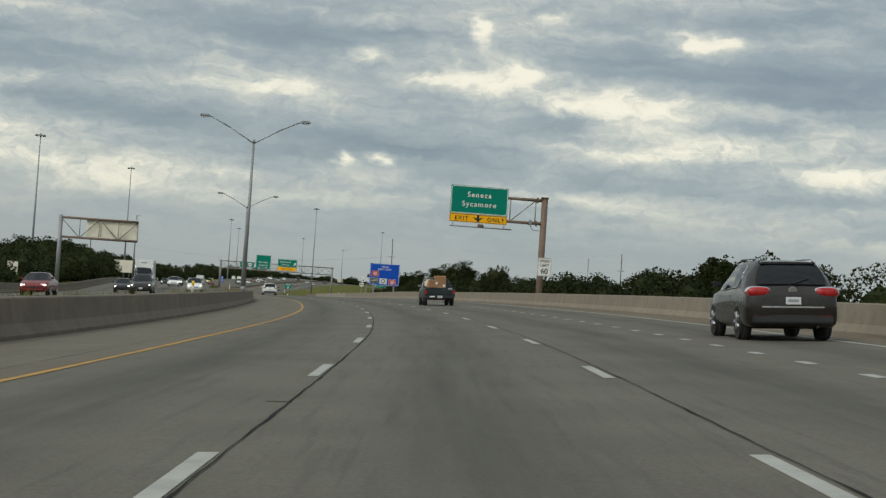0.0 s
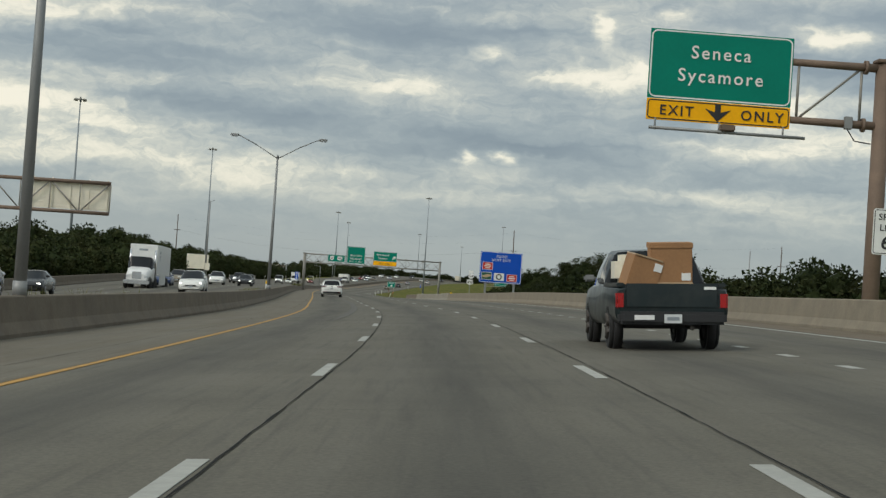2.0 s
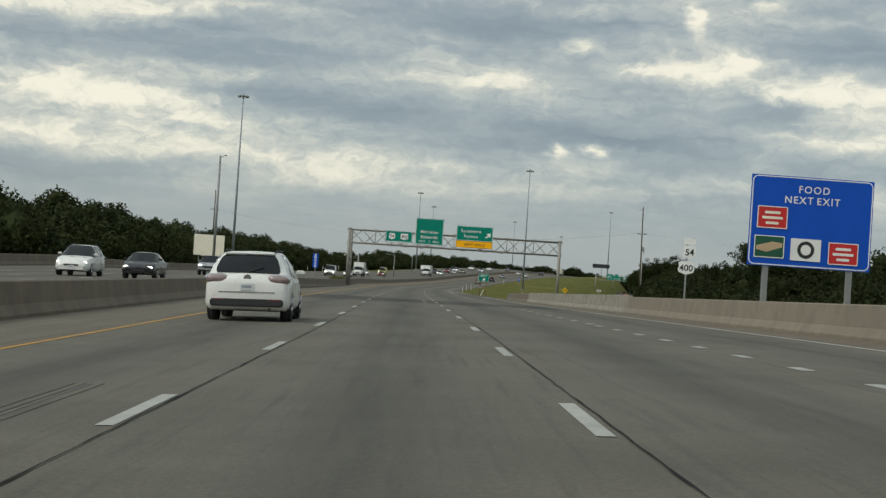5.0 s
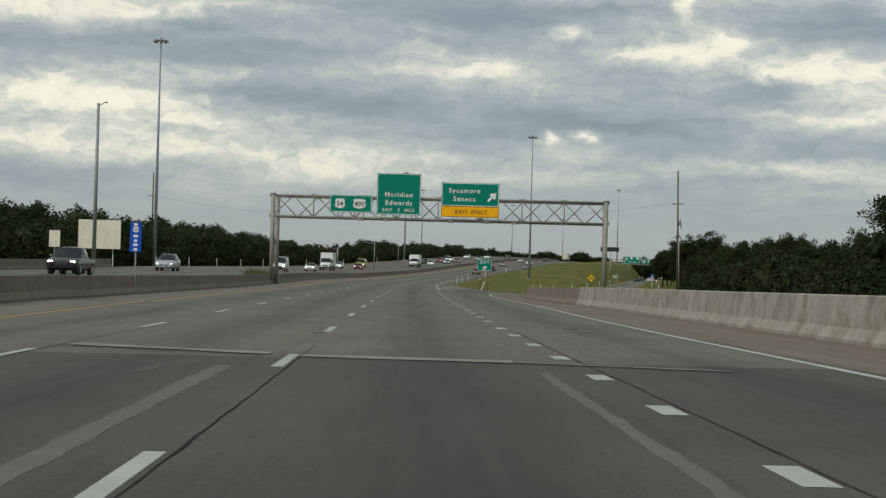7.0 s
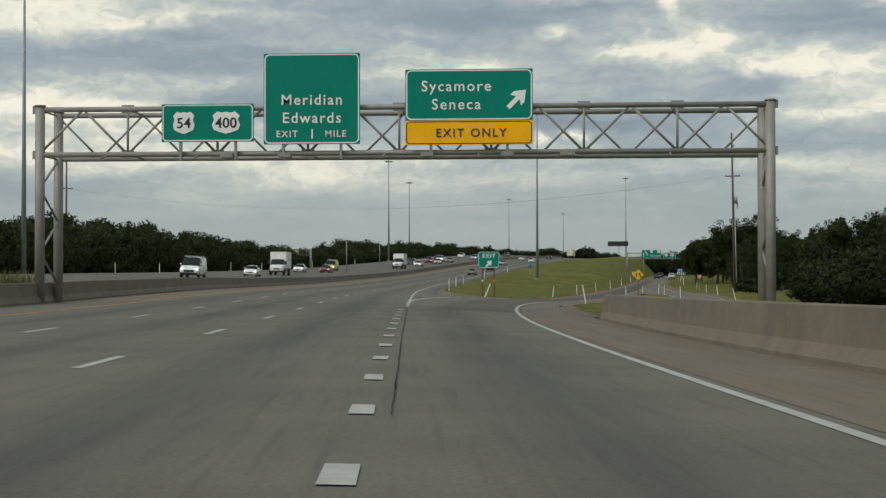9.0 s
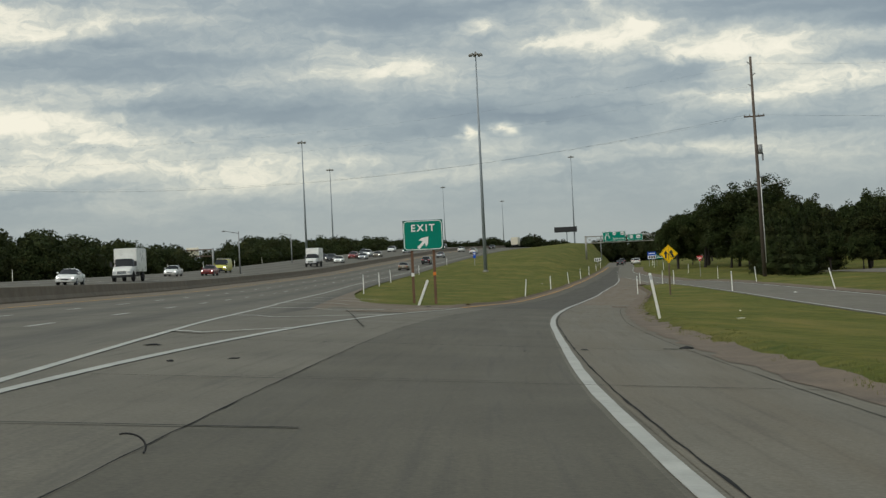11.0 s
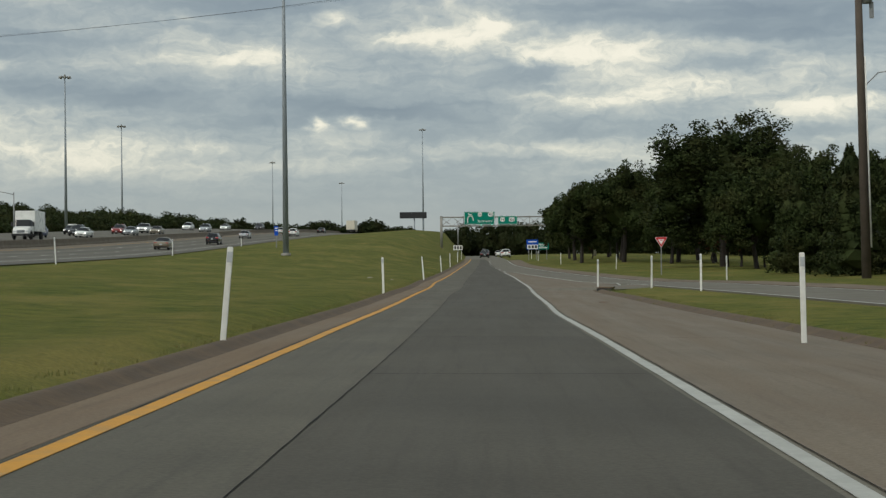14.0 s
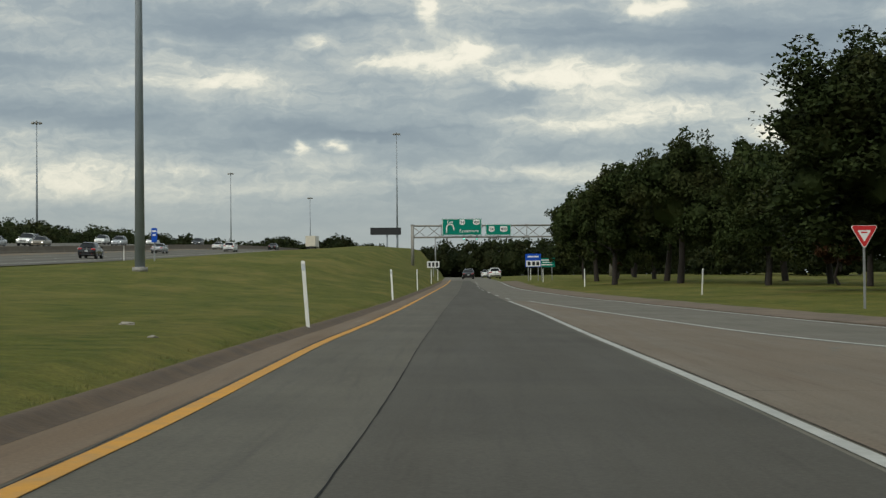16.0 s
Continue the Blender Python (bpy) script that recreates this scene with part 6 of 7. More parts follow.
def ball(c, r, n=14):
    """A rounded lens: an ellipsoid about c."""
    bm = bmesh.new()
    bmesh.ops.create_uvsphere(bm, u_segments=n, v_segments=n // 2 + 2, radius=1.0)
    for v in bm.verts:
        e = 0.75
        v.co = Vector([c[k] + r[k] * math.copysign(abs(v.co[k]) ** e, v.co[k]) for k in range(3)])
    return bm


def rear_pane(y0, z0, w0, y1, z1, w1):
    """A slightly domed, round-cornered window from its foot (y0, z0) to its head (y1, z1)."""
    bm = bmesh.new()
    nu, nv = 12, 6
    nrm = Vector((0, -(z1 - z0), y1 - y0)).normalized()
    grid = []
    for j in range(nv + 1):
        v = j / nv
        cut = 1 - 0.07 * (abs(2 * v - 1) ** 4)
        w = (w0 + (w1 - w0) * v) * cut
        row = []
        for i in range(nu + 1):
            u = 2 * i / nu - 1
            p = Vector((u * w, y0 + (y1 - y0) * v, z0 + (z1 - z0) * v)) + nrm * (0.035 * (1 - u * u) * (1 - (2 * v - 1) ** 2) + 0.008 - 0.02 * abs(u) ** 6)
            row.append(bm.verts.new(p))
        grid.append(row)
    back = [[bm.verts.new(v.co - nrm * 0.05) for v in row] for row in grid]
    for j in range(nv):
        for i in range(nu):
            bm.faces.new((grid[j][i], grid[j][i + 1], grid[j + 1][i + 1], grid[j + 1][i]))
    rim_ = grid[0] + [r[-1] for r in grid[1:]] + grid[-1][-2::-1] + [r[0] for r in grid[-2:0:-1]]
    rimb = back[0] + [r[-1] for r in back[1:]] + back[-1][-2::-1] + [r[0] for r in back[-2:0:-1]]
    for k in range(len(rim_)):
        q = (k + 1) % len(rim_)
        bm.faces.new((rim_[k], rimb[k], rimb[q], rim_[q]))
    bmesh.ops.delete(bm, geom=[v for v in bm.verts if not v.link_faces], context="VERTS")
    bmesh.ops.recalc_face_normals(bm, faces=bm.faces)
    return bm


def wheel(car, x, y, r, w, rim="rim"):
    side = 1 if x > 0 else -1
    bm = bmesh.new()
    prof = [(r * 0.62, -w / 2), (r * 0.93, -w / 2), (r, -w / 2 + 0.035), (r, w / 2 - 0.035), (r * 0.93, w / 2), (r * 0.62, w / 2)]
    n = 24
    rings = [[bm.verts.new((x + b, y + a * math.cos(t), r + a * math.sin(t))) for a, b in prof] for t in np.linspace(0, 2 * math.pi, n, endpoint=False)]
    for i in range(n):
        for j in range(len(prof)):
            k = (j + 1) % len(prof)
            bm.faces.new((rings[i][j], rings[i][k], rings[(i + 1) % n][k], rings[(i + 1) % n][j]))
    bmesh.ops.recalc_face_normals(bm, faces=bm.faces)
    wh = part("wheel", bm, M["tyre"], car, smooth=True)
    xo = x + side * (w / 2 - 0.03)
    rb = tube((xo - side * 0.08, y, r), (xo, y, r), r * 0.63, n=20)
    for k in range(5):
        a = k * 2 * math.pi / 5
        add_tube(rb, (xo + side * 0.01, y, r), (xo + side * 0.012, y + r * 0.58 * math.cos(a), r + r * 0.58 * math.sin(a)), 0.045, 0.06, 5)
    part("rim", rb, M[rim], wh)
    # solid black disc behind the tyre, painting in the shade of the wheel well
    part("wheel_well_shade", tube((x - side * 0.10, y, r + 0.03), (x + side * (w / 2 - 0.075), y, r + 0.03), r + 0.075, n=22), M["plastic"], car)


def plate_part(car, y, z, front=False, w=0.30):
    d = 0.02 if front else -0.02
    p_ = part("number_plate", boxm(-w / 2, w / 2, min(y, y + d), max(y, y + d), z - 0.075, z + 0.075), M["plate"], car)
    part("plate_bar", boxm(-w * 0.35, w * 0.35, min(y + d, y + d * 1.2), max(y + d, y + d * 1.2), z - 0.03, z + 0.03), M["mast"], p_)


def car(kind, colour, x, y, yaw, label, category="car", lit=False, scale=1.0, rim="rim", group="", lamp="red", wide=1.0):
    """A road vehicle, its nose to +y before turning; x, y: the middle of it."""
    if kind == "suv":
        L, W, H = 4.75, 0.93, 1.68
        st = [(0.00, .46, .62, .80, .90, .62, .70, .70, .60, ""), (0.03, .36, .62, .90, 1.0, .74, .82, .80, .70, ""), (0.09, .30, .64, 1.00, 1.07, .80, .89, .85, .76, ""), (0.20, .28, .65, 1.06, 1.14, .82, .92, .87, .77, ""),
              (0.42, .26, .65, 1.09, 1.43, .82, W, .885, .67, ""), (0.56, .26, .65, 1.10, H - .075, .82, W, .89, .62, ""), (0.72, .26, .65, 1.10, H - .035, .82, W, .89, .63, ""), (0.98, .26, .65, 1.10, H - .015, .82, W, .895, .645, "s"), (1.15, .26, .65, 1.09, H - .005, .82, W, .895, .65, "s"), (1.62, .26, .65, 1.08, H, .82, W, .90, .66, ""), (1.69, .26, .65, 1.08, H, .82, W, .90, .66, "s"),
              (2.40, .26, .65, 1.04, H - .02, .82, W, .90, .65, ""), (2.46, .26, .65, 1.04, H - .03, .82, W, .90, .65, "b"), (2.9, .26, .65, 1.02, 1.40, .82, W, .90, .70, "b"), (3.36, .26, .65, 1.00, 1.08, .82, W, .90, .78, ""), (3.9, .26, .62, .96, 1.02, .82, W, .88, .76, ""), (4.35, .28, .58, .87, .94, .80, .90, .83, .68, ""), (4.62, .30, .52, .72, .80, .74, .82, .76, .60, ""), (L, .34, .48, .58, .64, .60, .66, .62, .48, "")]
        axles, r = (0.98, 3.78), 0.37
    elif kind == "sedan":
        L, W, H = 4.75, 0.90, 1.45
        st = [(0.00, .40, .55, .70, .78, .68, .76, .74, .62, ""), (0.06, .32, .56, .84, .90, .78, .86, .84, .72, ""), (0.25, .26, .58, .92, .97, .80, W, .86, .76, ""), (0.95, .24, .58, .95, 1.0, .80, W, .87, .74, "b"), (1.55, .24, .58, .95, H - .04, .80, W, .87, .60, ""), (1.62, .24, .58, .95, H - .02, .80, W, .87, .62, "s"), (2.2, .24, .58, .94, H, .80, W, .87, .63, ""), (2.28, .24, .58, .94, H, .80, W, .87, .63, "s"),
              (2.75, .24, .58, .93, H - .03, .80, W, .87, .62, "b"), (3.5, .24, .58, .90, .96, .80, W, .87, .76, ""), (4.1, .24, .55, .84, .88, .80, .89, .84, .70, ""), (4.55, .26, .50, .70, .76, .76, .84, .76, .58, ""), (L, .32, .45, .56, .60, .60, .64, .60, .45, "")]
        axles, r = (1.0, 3.75), 0.33
    elif kind == "van":
        L, W, H = 5.6, 1.0, 2.1
        st = [(0.0, .42, .8, 1.2, H - .08, .86, .93, .93, .84, ""), (0.08, .34, .8, 1.25, H - .03, .9, W, .97, .86, ""), (0.2, .30, .8, 1.25, H, .9, W, .97, .88, ""), (3.4, .30, .8, 1.22, H, .9, W, .97, .86, "s"), (4.0, .30, .8, 1.20, H - .03, .9, W, .97, .85, "b"), (4.75, .30, .75, 1.15, 1.22, .9, W, .95, .86, ""), (5.3, .30, .65, .98, 1.04, .88, .96, .90, .76, ""), (L, .34, .55, .75, .80, .78, .82, .78, .66, "")]
        axles, r = (1.05, 4.7), 0.37
    else:
        L, W, H = 5.6, 0.97, 1.80
        st = [(0.0, .55, .75, 1.0, 1.06, .84, .92, .93, .90, ""), (0.05, .48, .75, 1.02, 1.10, .88, W, .95, .93, ""), (2.0, .46, .75, 1.04, 1.12, .88, W, .95, .93, ""), (2.06, .42, .75, 1.08, 1.14, .88, W, .95, .93, "t"), (2.22, .40, .75, 1.12, H - .04, .88, W, .93, .72, "s"), (2.9, .40, .75, 1.12, H, .88, W, .93, .74, ""), (2.98, .40, .75, 1.12, H, .88, W, .93, .74, "s"), (3.5, .40, .75, 1.10, H - .03, .88, W, .93, .73, "b"), (4.2, .40, .75, 1.10, 1.16, .88, W, .93, .84, ""), (5.0, .40, .72, 1.04, 1.10, .88, W, .92, .80, ""), (5.45, .44, .68, .92, .98, .84, .93, .86, .74, ""), (L, .50, .62, .78, .82, .74, .80, .76, .66, "")]
        axles, r = (1.15, 4.55), 0.40
    z = height(x, y)
    slope = math.degrees(math.atan((height(x, y + 1.5) - height(x, y - 1.5)) / 3))
    bank = math.degrees(math.atan((height(x - 0.8, y) - height(x + 0.8, y)) / 1.6))
    c = thing("pickup_truck" if kind == "pickup" else "van" if kind == "van" else "car", pose(x, y, z, 0, 0, yaw) @ pose(0, 0, 0, slope if abs(yaw) < 90 else -slope, bank if abs(yaw) < 90 else -bank, 0) @ Matrix.Translation((0, -L / 2 * scale, 0.0)) @ Matrix.Diagonal((scale * wide, scale, scale, 1)), label, category, group)
    body, pane = loft_body(st)
    pm = paint(*colour)
    part("body", body, pm, c, smooth=True)
    part("glazing", pane, M["window"], c, "dark tinted glass", smooth=True)
    xw = W - 0.12
    for ay in axles:
        for sx in (-1, 1):
            wheel(c, sx * xw, ay, r, 0.24, rim)
    part("underbody", boxm(-W + 0.28, W - 0.28, 0.6 if kind != "pickup" else 1.0, L - 0.5, 0.24 if kind != "pickup" else 0.36, 0.46), M["plastic"], c)
    # mirrors and lamps
    my = {"suv": 3.05, "sedan": 3.1, "van": 4.35, "pickup": 3.9}[kind]
    mz = {"suv": 1.12, "sedan": 1.02, "van": 1.3, "pickup": 1.2}[kind]
    for sx in (-1, 1):
        part("wing_mirror", boxm(min(sx * W * 0.92, sx * (W + 0.15)), max(sx * W * 0.92, sx * (W + 0.15)), my - 0.03, my + 0.08, mz, mz + 0.13, bevel=0.035), pm if kind != "pickup" else M["steel"], c)
    if kind == "suv":
        for sx in (-1, 1):
            part("lamp_surround", ball((sx * 0.675, 0.135, 1.005), (0.270, 0.110, 0.125)), M["chrome"], c, "bright lamp surround", smooth=True)
            part("tail_lamp", ball((sx * 0.675, 0.120, 1.005), (0.250, 0.120, 0.110)), M["tail" if lamp == "red" else "tail_clear"], c, "rounded tail lamp", smooth=True)
            part("reflector", boxm(min(sx * 0.45, sx * 0.74), max(sx * 0.45, sx * 0.74), -0.005, 0.03, 0.505, 0.535), M["tail"], c)
            part("roof_rail", add_tube(tube((sx * 0.56, 0.95, H + 0.025), (sx * 0.57, 2.4, H + 0.03), 0.020, n=6), (sx * 0.56, 0.95, H + 0.025), (sx * 0.54, 0.72, H - 0.03), 0.020, n=6), M["chrome"] if "white" not in colour[0] else M["plastic"], c)
            hl = part("headlamp", boxm(min(sx * 0.45, sx * 0.80), max(sx * 0.45, sx * 0.80), L - 0.38, L - 0.12, 0.66, 0.80, bevel=0.04), M["head_on"] if lit else M["clear_lamp"], c)
        part("bumper_trim", boxm(-0.80, 0.80, -0.035, 0.12, 0.36, 0.54, bevel=0.03), M["plastic"], c, "black lower bumper")
        part("tailgate_strip", boxm(-0.62, 0.62, -0.012, 0.08, 0.685, 0.715), M["chrome"], c)
        part("badge", tube((0, 0.030, 1.03), (0, 0.16, 1.04), 0.085, n=14), M["chrome"], c)
        part("spoiler", boxm(-0.56, 0.56, 0.47, 0.68, H - 0.085, H - 0.045, bevel=0.018), pm, c)
        part("rear_window", rear_pane(0.185, 1.165, 0.735, 0.492, H - 0.105, 0.60), M["window"], c, "dark rear window", smooth=True)
        part("rear_wiper", tube((0.02, 0.15, 1.19), (0.34, 0.22, 1.29), 0.012, n=5), M["plastic"], c)
        for sx in (-1, 1):
            part("window_trim", add_tube(tube((sx * 0.915, 0.99, 1.105), (sx * 0.92, 2.9, 1.035), 0.010, n=5), (sx * 0.915, 0.99, 1.105), (sx * 0.70, 0.99, H - 0.09), 0.010, n=5), M["chrome"], c)
            for yy in (1.75, 2.65):
                part("door_handle", boxm(min(sx * 0.92, sx * 0.955), max(sx * 0.92, sx * 0.955), yy, yy + 0.2, 0.90, 0.925, bevel=0.01), M["chrome"], c)
        part("exhaust", tube((0.5, 0.05, 0.30), (0.5, 0.4, 0.32), 0.03, n=8), M["rim_rust"], c)
        plate_part(c, -0.006, 0.83)
        plate_part(c, L, 0.50, True)
        part("grille", boxm(-0.42, 0.42, L - 0.10, L + 0.012, 0.50, 0.66, bevel=0.03), M["plastic"], c)
    elif kind == "sedan":
        for sx in (-1, 1):
            part("tail_lamp", boxm(min(sx * 0.42, sx * 0.84), max(sx * 0.42, sx * 0.84), -0.005, 0.22, 0.74, 0.87, bevel=0.04), M["tail"], c, "red tail lamp")
            part("headlamp", boxm(min(sx * 0.42, sx * 0.78), max(sx * 0.42, sx * 0.78), L - 0.34, L - 0.10, 0.58, 0.71, bevel=0.04), M["head_on"] if lit else M["clear_lamp"], c)
        part("bumper_trim", boxm(-0.72, 0.72, -0.02, 0.1, 0.34, 0.46, bevel=0.03), M["plastic"], c)
        part("grille", boxm(-0.36, 0.36, L - 0.12, L + 0.012, 0.42, 0.58, bevel=0.03), M["plastic"], c)
        plate_part(c, -0.002, 0.64)
    elif kind == "van":
        for sx in (-1, 1):
            part("headlamp", boxm(min(sx * 0.55, sx * 0.90), max(sx * 0.55, sx * 0.90), L - 0.30, L - 0.06, 0.72, 0.94, bevel=0.04), M["head_on"] if lit else M["clear_lamp"], c)
        part("grille", boxm(-0.55, 0.55, L - 0.12, L + 0.02, 0.52, 0.80, bevel=0.03), M["plastic"], c)
        part("bumper", boxm(-0.92, 0.92, L - 0.15, L + 0.08, 0.32, 0.52, bevel=0.04), M["plastic"], c)
        rk = bmesh.new()
        for yy in (0.5, 1.6, 2.7, 3.6):
            add_box(rk, -0.8, 0.8, yy, yy + 0.05, H + 0.02, H + 0.14)
        for xx in (-0.75, 0.75):
            add_box(rk, xx - 0.02, xx + 0.02, 0.4, 3.7, H + 0.12, H + 0.16)
        part("roof_rack", rk, M["steel"], c)
    else:
        part("bed_floor", boxm(-0.78, 0.78, 0.1, 1.95, 1.115, 1.13), M["plastic"], c)
        part("tailgate", boxm(-0.80, 0.80, -0.02, 0.05, 0.74, 1.16, bevel=0.02), pm, c)
        part("rear_bumper", boxm(-0.93, 0.93, -0.16, 0.08, 0.46, 0.68, bevel=0.05), M["plastic"], c, "black step bumper")
        part("bumper_sticker", boxm(-0.66, -0.32, -0.166, -0.158, 0.54, 0.62), M["white"], c)
        plate_part(c, -0.16, 0.56)
        part("tailgate_sticker", boxm(0.55, 0.76, -0.026, -0.018, 1.06, 1.11), M["white"], c)
        for sx in (-1, 1):
            part("tail_lamp", boxm(min(sx * 0.80, sx * 0.965), max(sx * 0.80, sx * 0.965), -0.02, 0.14, 0.72, 1.02, bevel=0.03), M["tail"], c, "tall red tail lamp")
            part("bed_rail", boxm(min(sx * 0.80, sx * 0.95), max(sx * 0.80, sx * 0.95), 0.05, 2.05, 1.10, 1.17, bevel=0.02), pm, c)
            part("headlamp", boxm(min(sx * 0.5, sx * 0.85), max(sx * 0.5, sx * 0.85), L - 0.28, L - 0.05, 0.80, 0.95, bevel=0.03), M["head_on"] if lit else M["clear_lamp"], c)
        part("exhaust", tube((0.35, -0.05, 0.40), (0.35, 0.6, 0.42), 0.04, n=8), M["rim_rust"], c)
        part("grille", boxm(-0.45, 0.45, L - 0.10, L + 0.02, 0.62, 0.85, bevel=0.03), M["plastic"], c)
    return c


def box_truck(colour, x, y, yaw, label, L=7.6, tall=3.5, box_col=None, scale=1.0):
    z = height(x, y)
    c = thing("box_truck", pose(x, y, z, 0, 0, yaw) @ Matrix.Translation((0, -L / 2 * scale, 0)) @ Matrix.Scale(scale, 4), label, "truck")
    pm = paint(*colour)
    bx = paint(*(box_col or colour))
    part("cargo_box", boxm(-1.22, 1.22, 0, L - 2.3, 1.0, tall, bevel=0.05), bx, c)
    cab = [(L - 2.2, .55, 1.1, 1.55, 2.35, .95, 1.05, 1.05, .92, "s"), (L - 1.35, .55, 1.1, 1.55, 2.38, .95, 1.05, 1.05, .92, "b"), (L - 0.95, .55, 1.1, 1.5, 1.58, .95, 1.05, 1.03, .92, ""), (L - 0.15, .55, 1.0, 1.3, 1.36, .95, 1.0, .92, .80, ""), (L, .6, .9, 1.1, 1.15, .85, .9, .82, .7, "")]
    body, pane = loft_body(cab)
    part("cab", body, pm, c, smooth=True)
    part("glazing", pane, M["window"], c, "dark glass", smooth=True)
    part("chassis", boxm(-0.5, 0.5, 0.1, L - 0.4, 0.55, 1.0), M["plastic"], c)
    part("grille", boxm(-0.5, 0.5, L - 0.1, L + 0.03, 0.75, 1.1, bevel=0.03), M["chrome"], c)
    part("bumper", boxm(-1.1, 1.1, L - 0.05, L + 0.14, 0.42, 0.68, bevel=0.04), M["plastic"], c)
    for sx in (-1, 1):
        part("headlamp", boxm(min(sx * .6, sx * .92), max(sx * .6, sx * .92), L - 0.2, L + 0.03, 0.85, 1.05, bevel=0.03), M["clear_lamp"], c)
        part("mirror", boxm(min(sx * 1.15, sx * 1.4), max(sx * 1.15, sx * 1.4), L - 1.1, L - 1.0, 1.6, 2.1), M["plastic"], c)
        for ay in (1.4, L - 1.0):
            wheel(c, sx * 1.0, ay, 0.48, 0.3, "rim_rust")
    return c


def semi(x, y, yaw, label):
    L = 17.5
    z = height(x, y)
    c = thing("semi_truck", pose(x, y, z, 0, 0, yaw) @ Matrix.Translation((0, -L, 0)), label, "truck")
    wp = paint("white_trailer", (0.74, 0.74, 0.72), 0.0, 0.4)
    tr = part("trailer", boxm(-1.28, 1.28, 0, 12.6, 1.25, 4.1, bevel=0.04), wp, c, "plain white trailer")
    for k, (w_, zz) in enumerate(((0.9, 3.3), (0.7, 2.9), (0.5, 2.6))):
        part("lettering_bar", boxm(-1.295, -1.282, 10.6 - w_, 10.6, zz, zz + 0.22), M["mast"], tr)
    part("lettering_bar", boxm(-0.35, 0.45, 12.602, 12.615, 3.5, 3.68), M["mast"], tr)
    part("side_skirt", boxm(-1.22, -1.18, 3.4, 9.0, 0.35, 1.25), wp, c)
    part("side_skirt", boxm(1.18, 1.22, 3.4, 9.0, 0.35, 1.25), wp, c)
    cab = [(13.2, .6, 1.5, 1.9, 2.85, 1.0, 1.15, 1.15, 1.0, "s"), (14.6, .6, 1.5, 1.9, 2.9, 1.0, 1.15, 1.15, 1.0, "b"), (15.1, .6, 1.4, 1.75, 1.95, 1.0, 1.1, 1.05, .85, ""), (16.8, .6, 1.2, 1.5, 1.6, .95, 1.0, .85, .65, ""), (17.3, .65, 1.0, 1.25, 1.3, .85, .9, .75, .55, "")]
    body, pane = loft_body(cab)
    part("cab", body, wp, c, smooth=True)
    part("glazing", pane, M["window"], c, "dark glass", smooth=True)
    part("grille", boxm(-0.42, 0.42, 17.2, 17.36, 0.85, 1.5, bevel=0.04), M["chrome"], c)
    part("bumper", boxm(-1.15, 1.15, 17.15, 17.5, 0.4, 0.75, bevel=0.05), M["chrome"], c)
    part("chassis", boxm(-0.5, 0.5, 11.5, 16.8, 0.6, 1.1), M["plastic"], c)
    for sx in (-1, 1):
        part("exhaust_stack", tube((sx * 1.15, 13.1, 1.2), (sx * 1.15, 13.1, 3.6), 0.09, n=8), M["chrome"], c)
        part("headlamp", boxm(min(sx * .62, sx * .95), max(sx * .62, sx * .95), 17.0, 17.3, 0.95, 1.15, bevel=0.03), M["clear_lamp"], c)
        for ay in (1.0, 2.2, 11.6, 12.8, 16.2):
            wheel(c, sx * 1.05, ay, 0.5, 0.35, "rim_rust")
    return c


def heading(f, y):
    return math.degrees(math.atan2(-(f(y + 3) - f(y - 3)), 6))


WHITE, GREY, BLACK = ("white", (0.74, 0.74, 0.70), 0.0, 0.3), ("brown_grey", (0.024, 0.019, 0.017), 0.4, 0.24), ("black", (0.012, 0.012, 0.013), 0.2, 0.25)
TAN, RED, SILVER = ("tan", (0.23, 0.195, 0.14), 0.4, 0.35), ("dark_red", (0.20, 0.018, 0.016), 0.3, 0.3), ("silver", (0.42, 0.43, 0.44), 0.6, 0.3)
BLUE, YELLOW, DKGREEN = ("dark_blue", (0.02, 0.045, 0.13), 0.3, 0.3), ("yellow_green", (0.52, 0.47, 0.05), 0.0, 0.4), ("dark_green", (0.012, 0.022, 0.024), 0.3, 0.4)
y = 225.5
car("suv", WHITE, line_a(y) - 2.05, y + 2.4, heading(line_a, y), "white crossover car in the inside lane", lamp="clear", wide=1.08)
car("suv", GREY, 10.2, 37.0, heading(line_a, 38) - 1, "dark grey-brown crossover car in the outer lane", scale=1.08, wide=1.04)
PK = (5.95, 102.8)
pk = car("pickup", DKGREEN, PK[0], PK[1], heading(line_a, 92), "old dark green pickup truck carrying cardboard boxes", "pickup", rim="rim_rust")


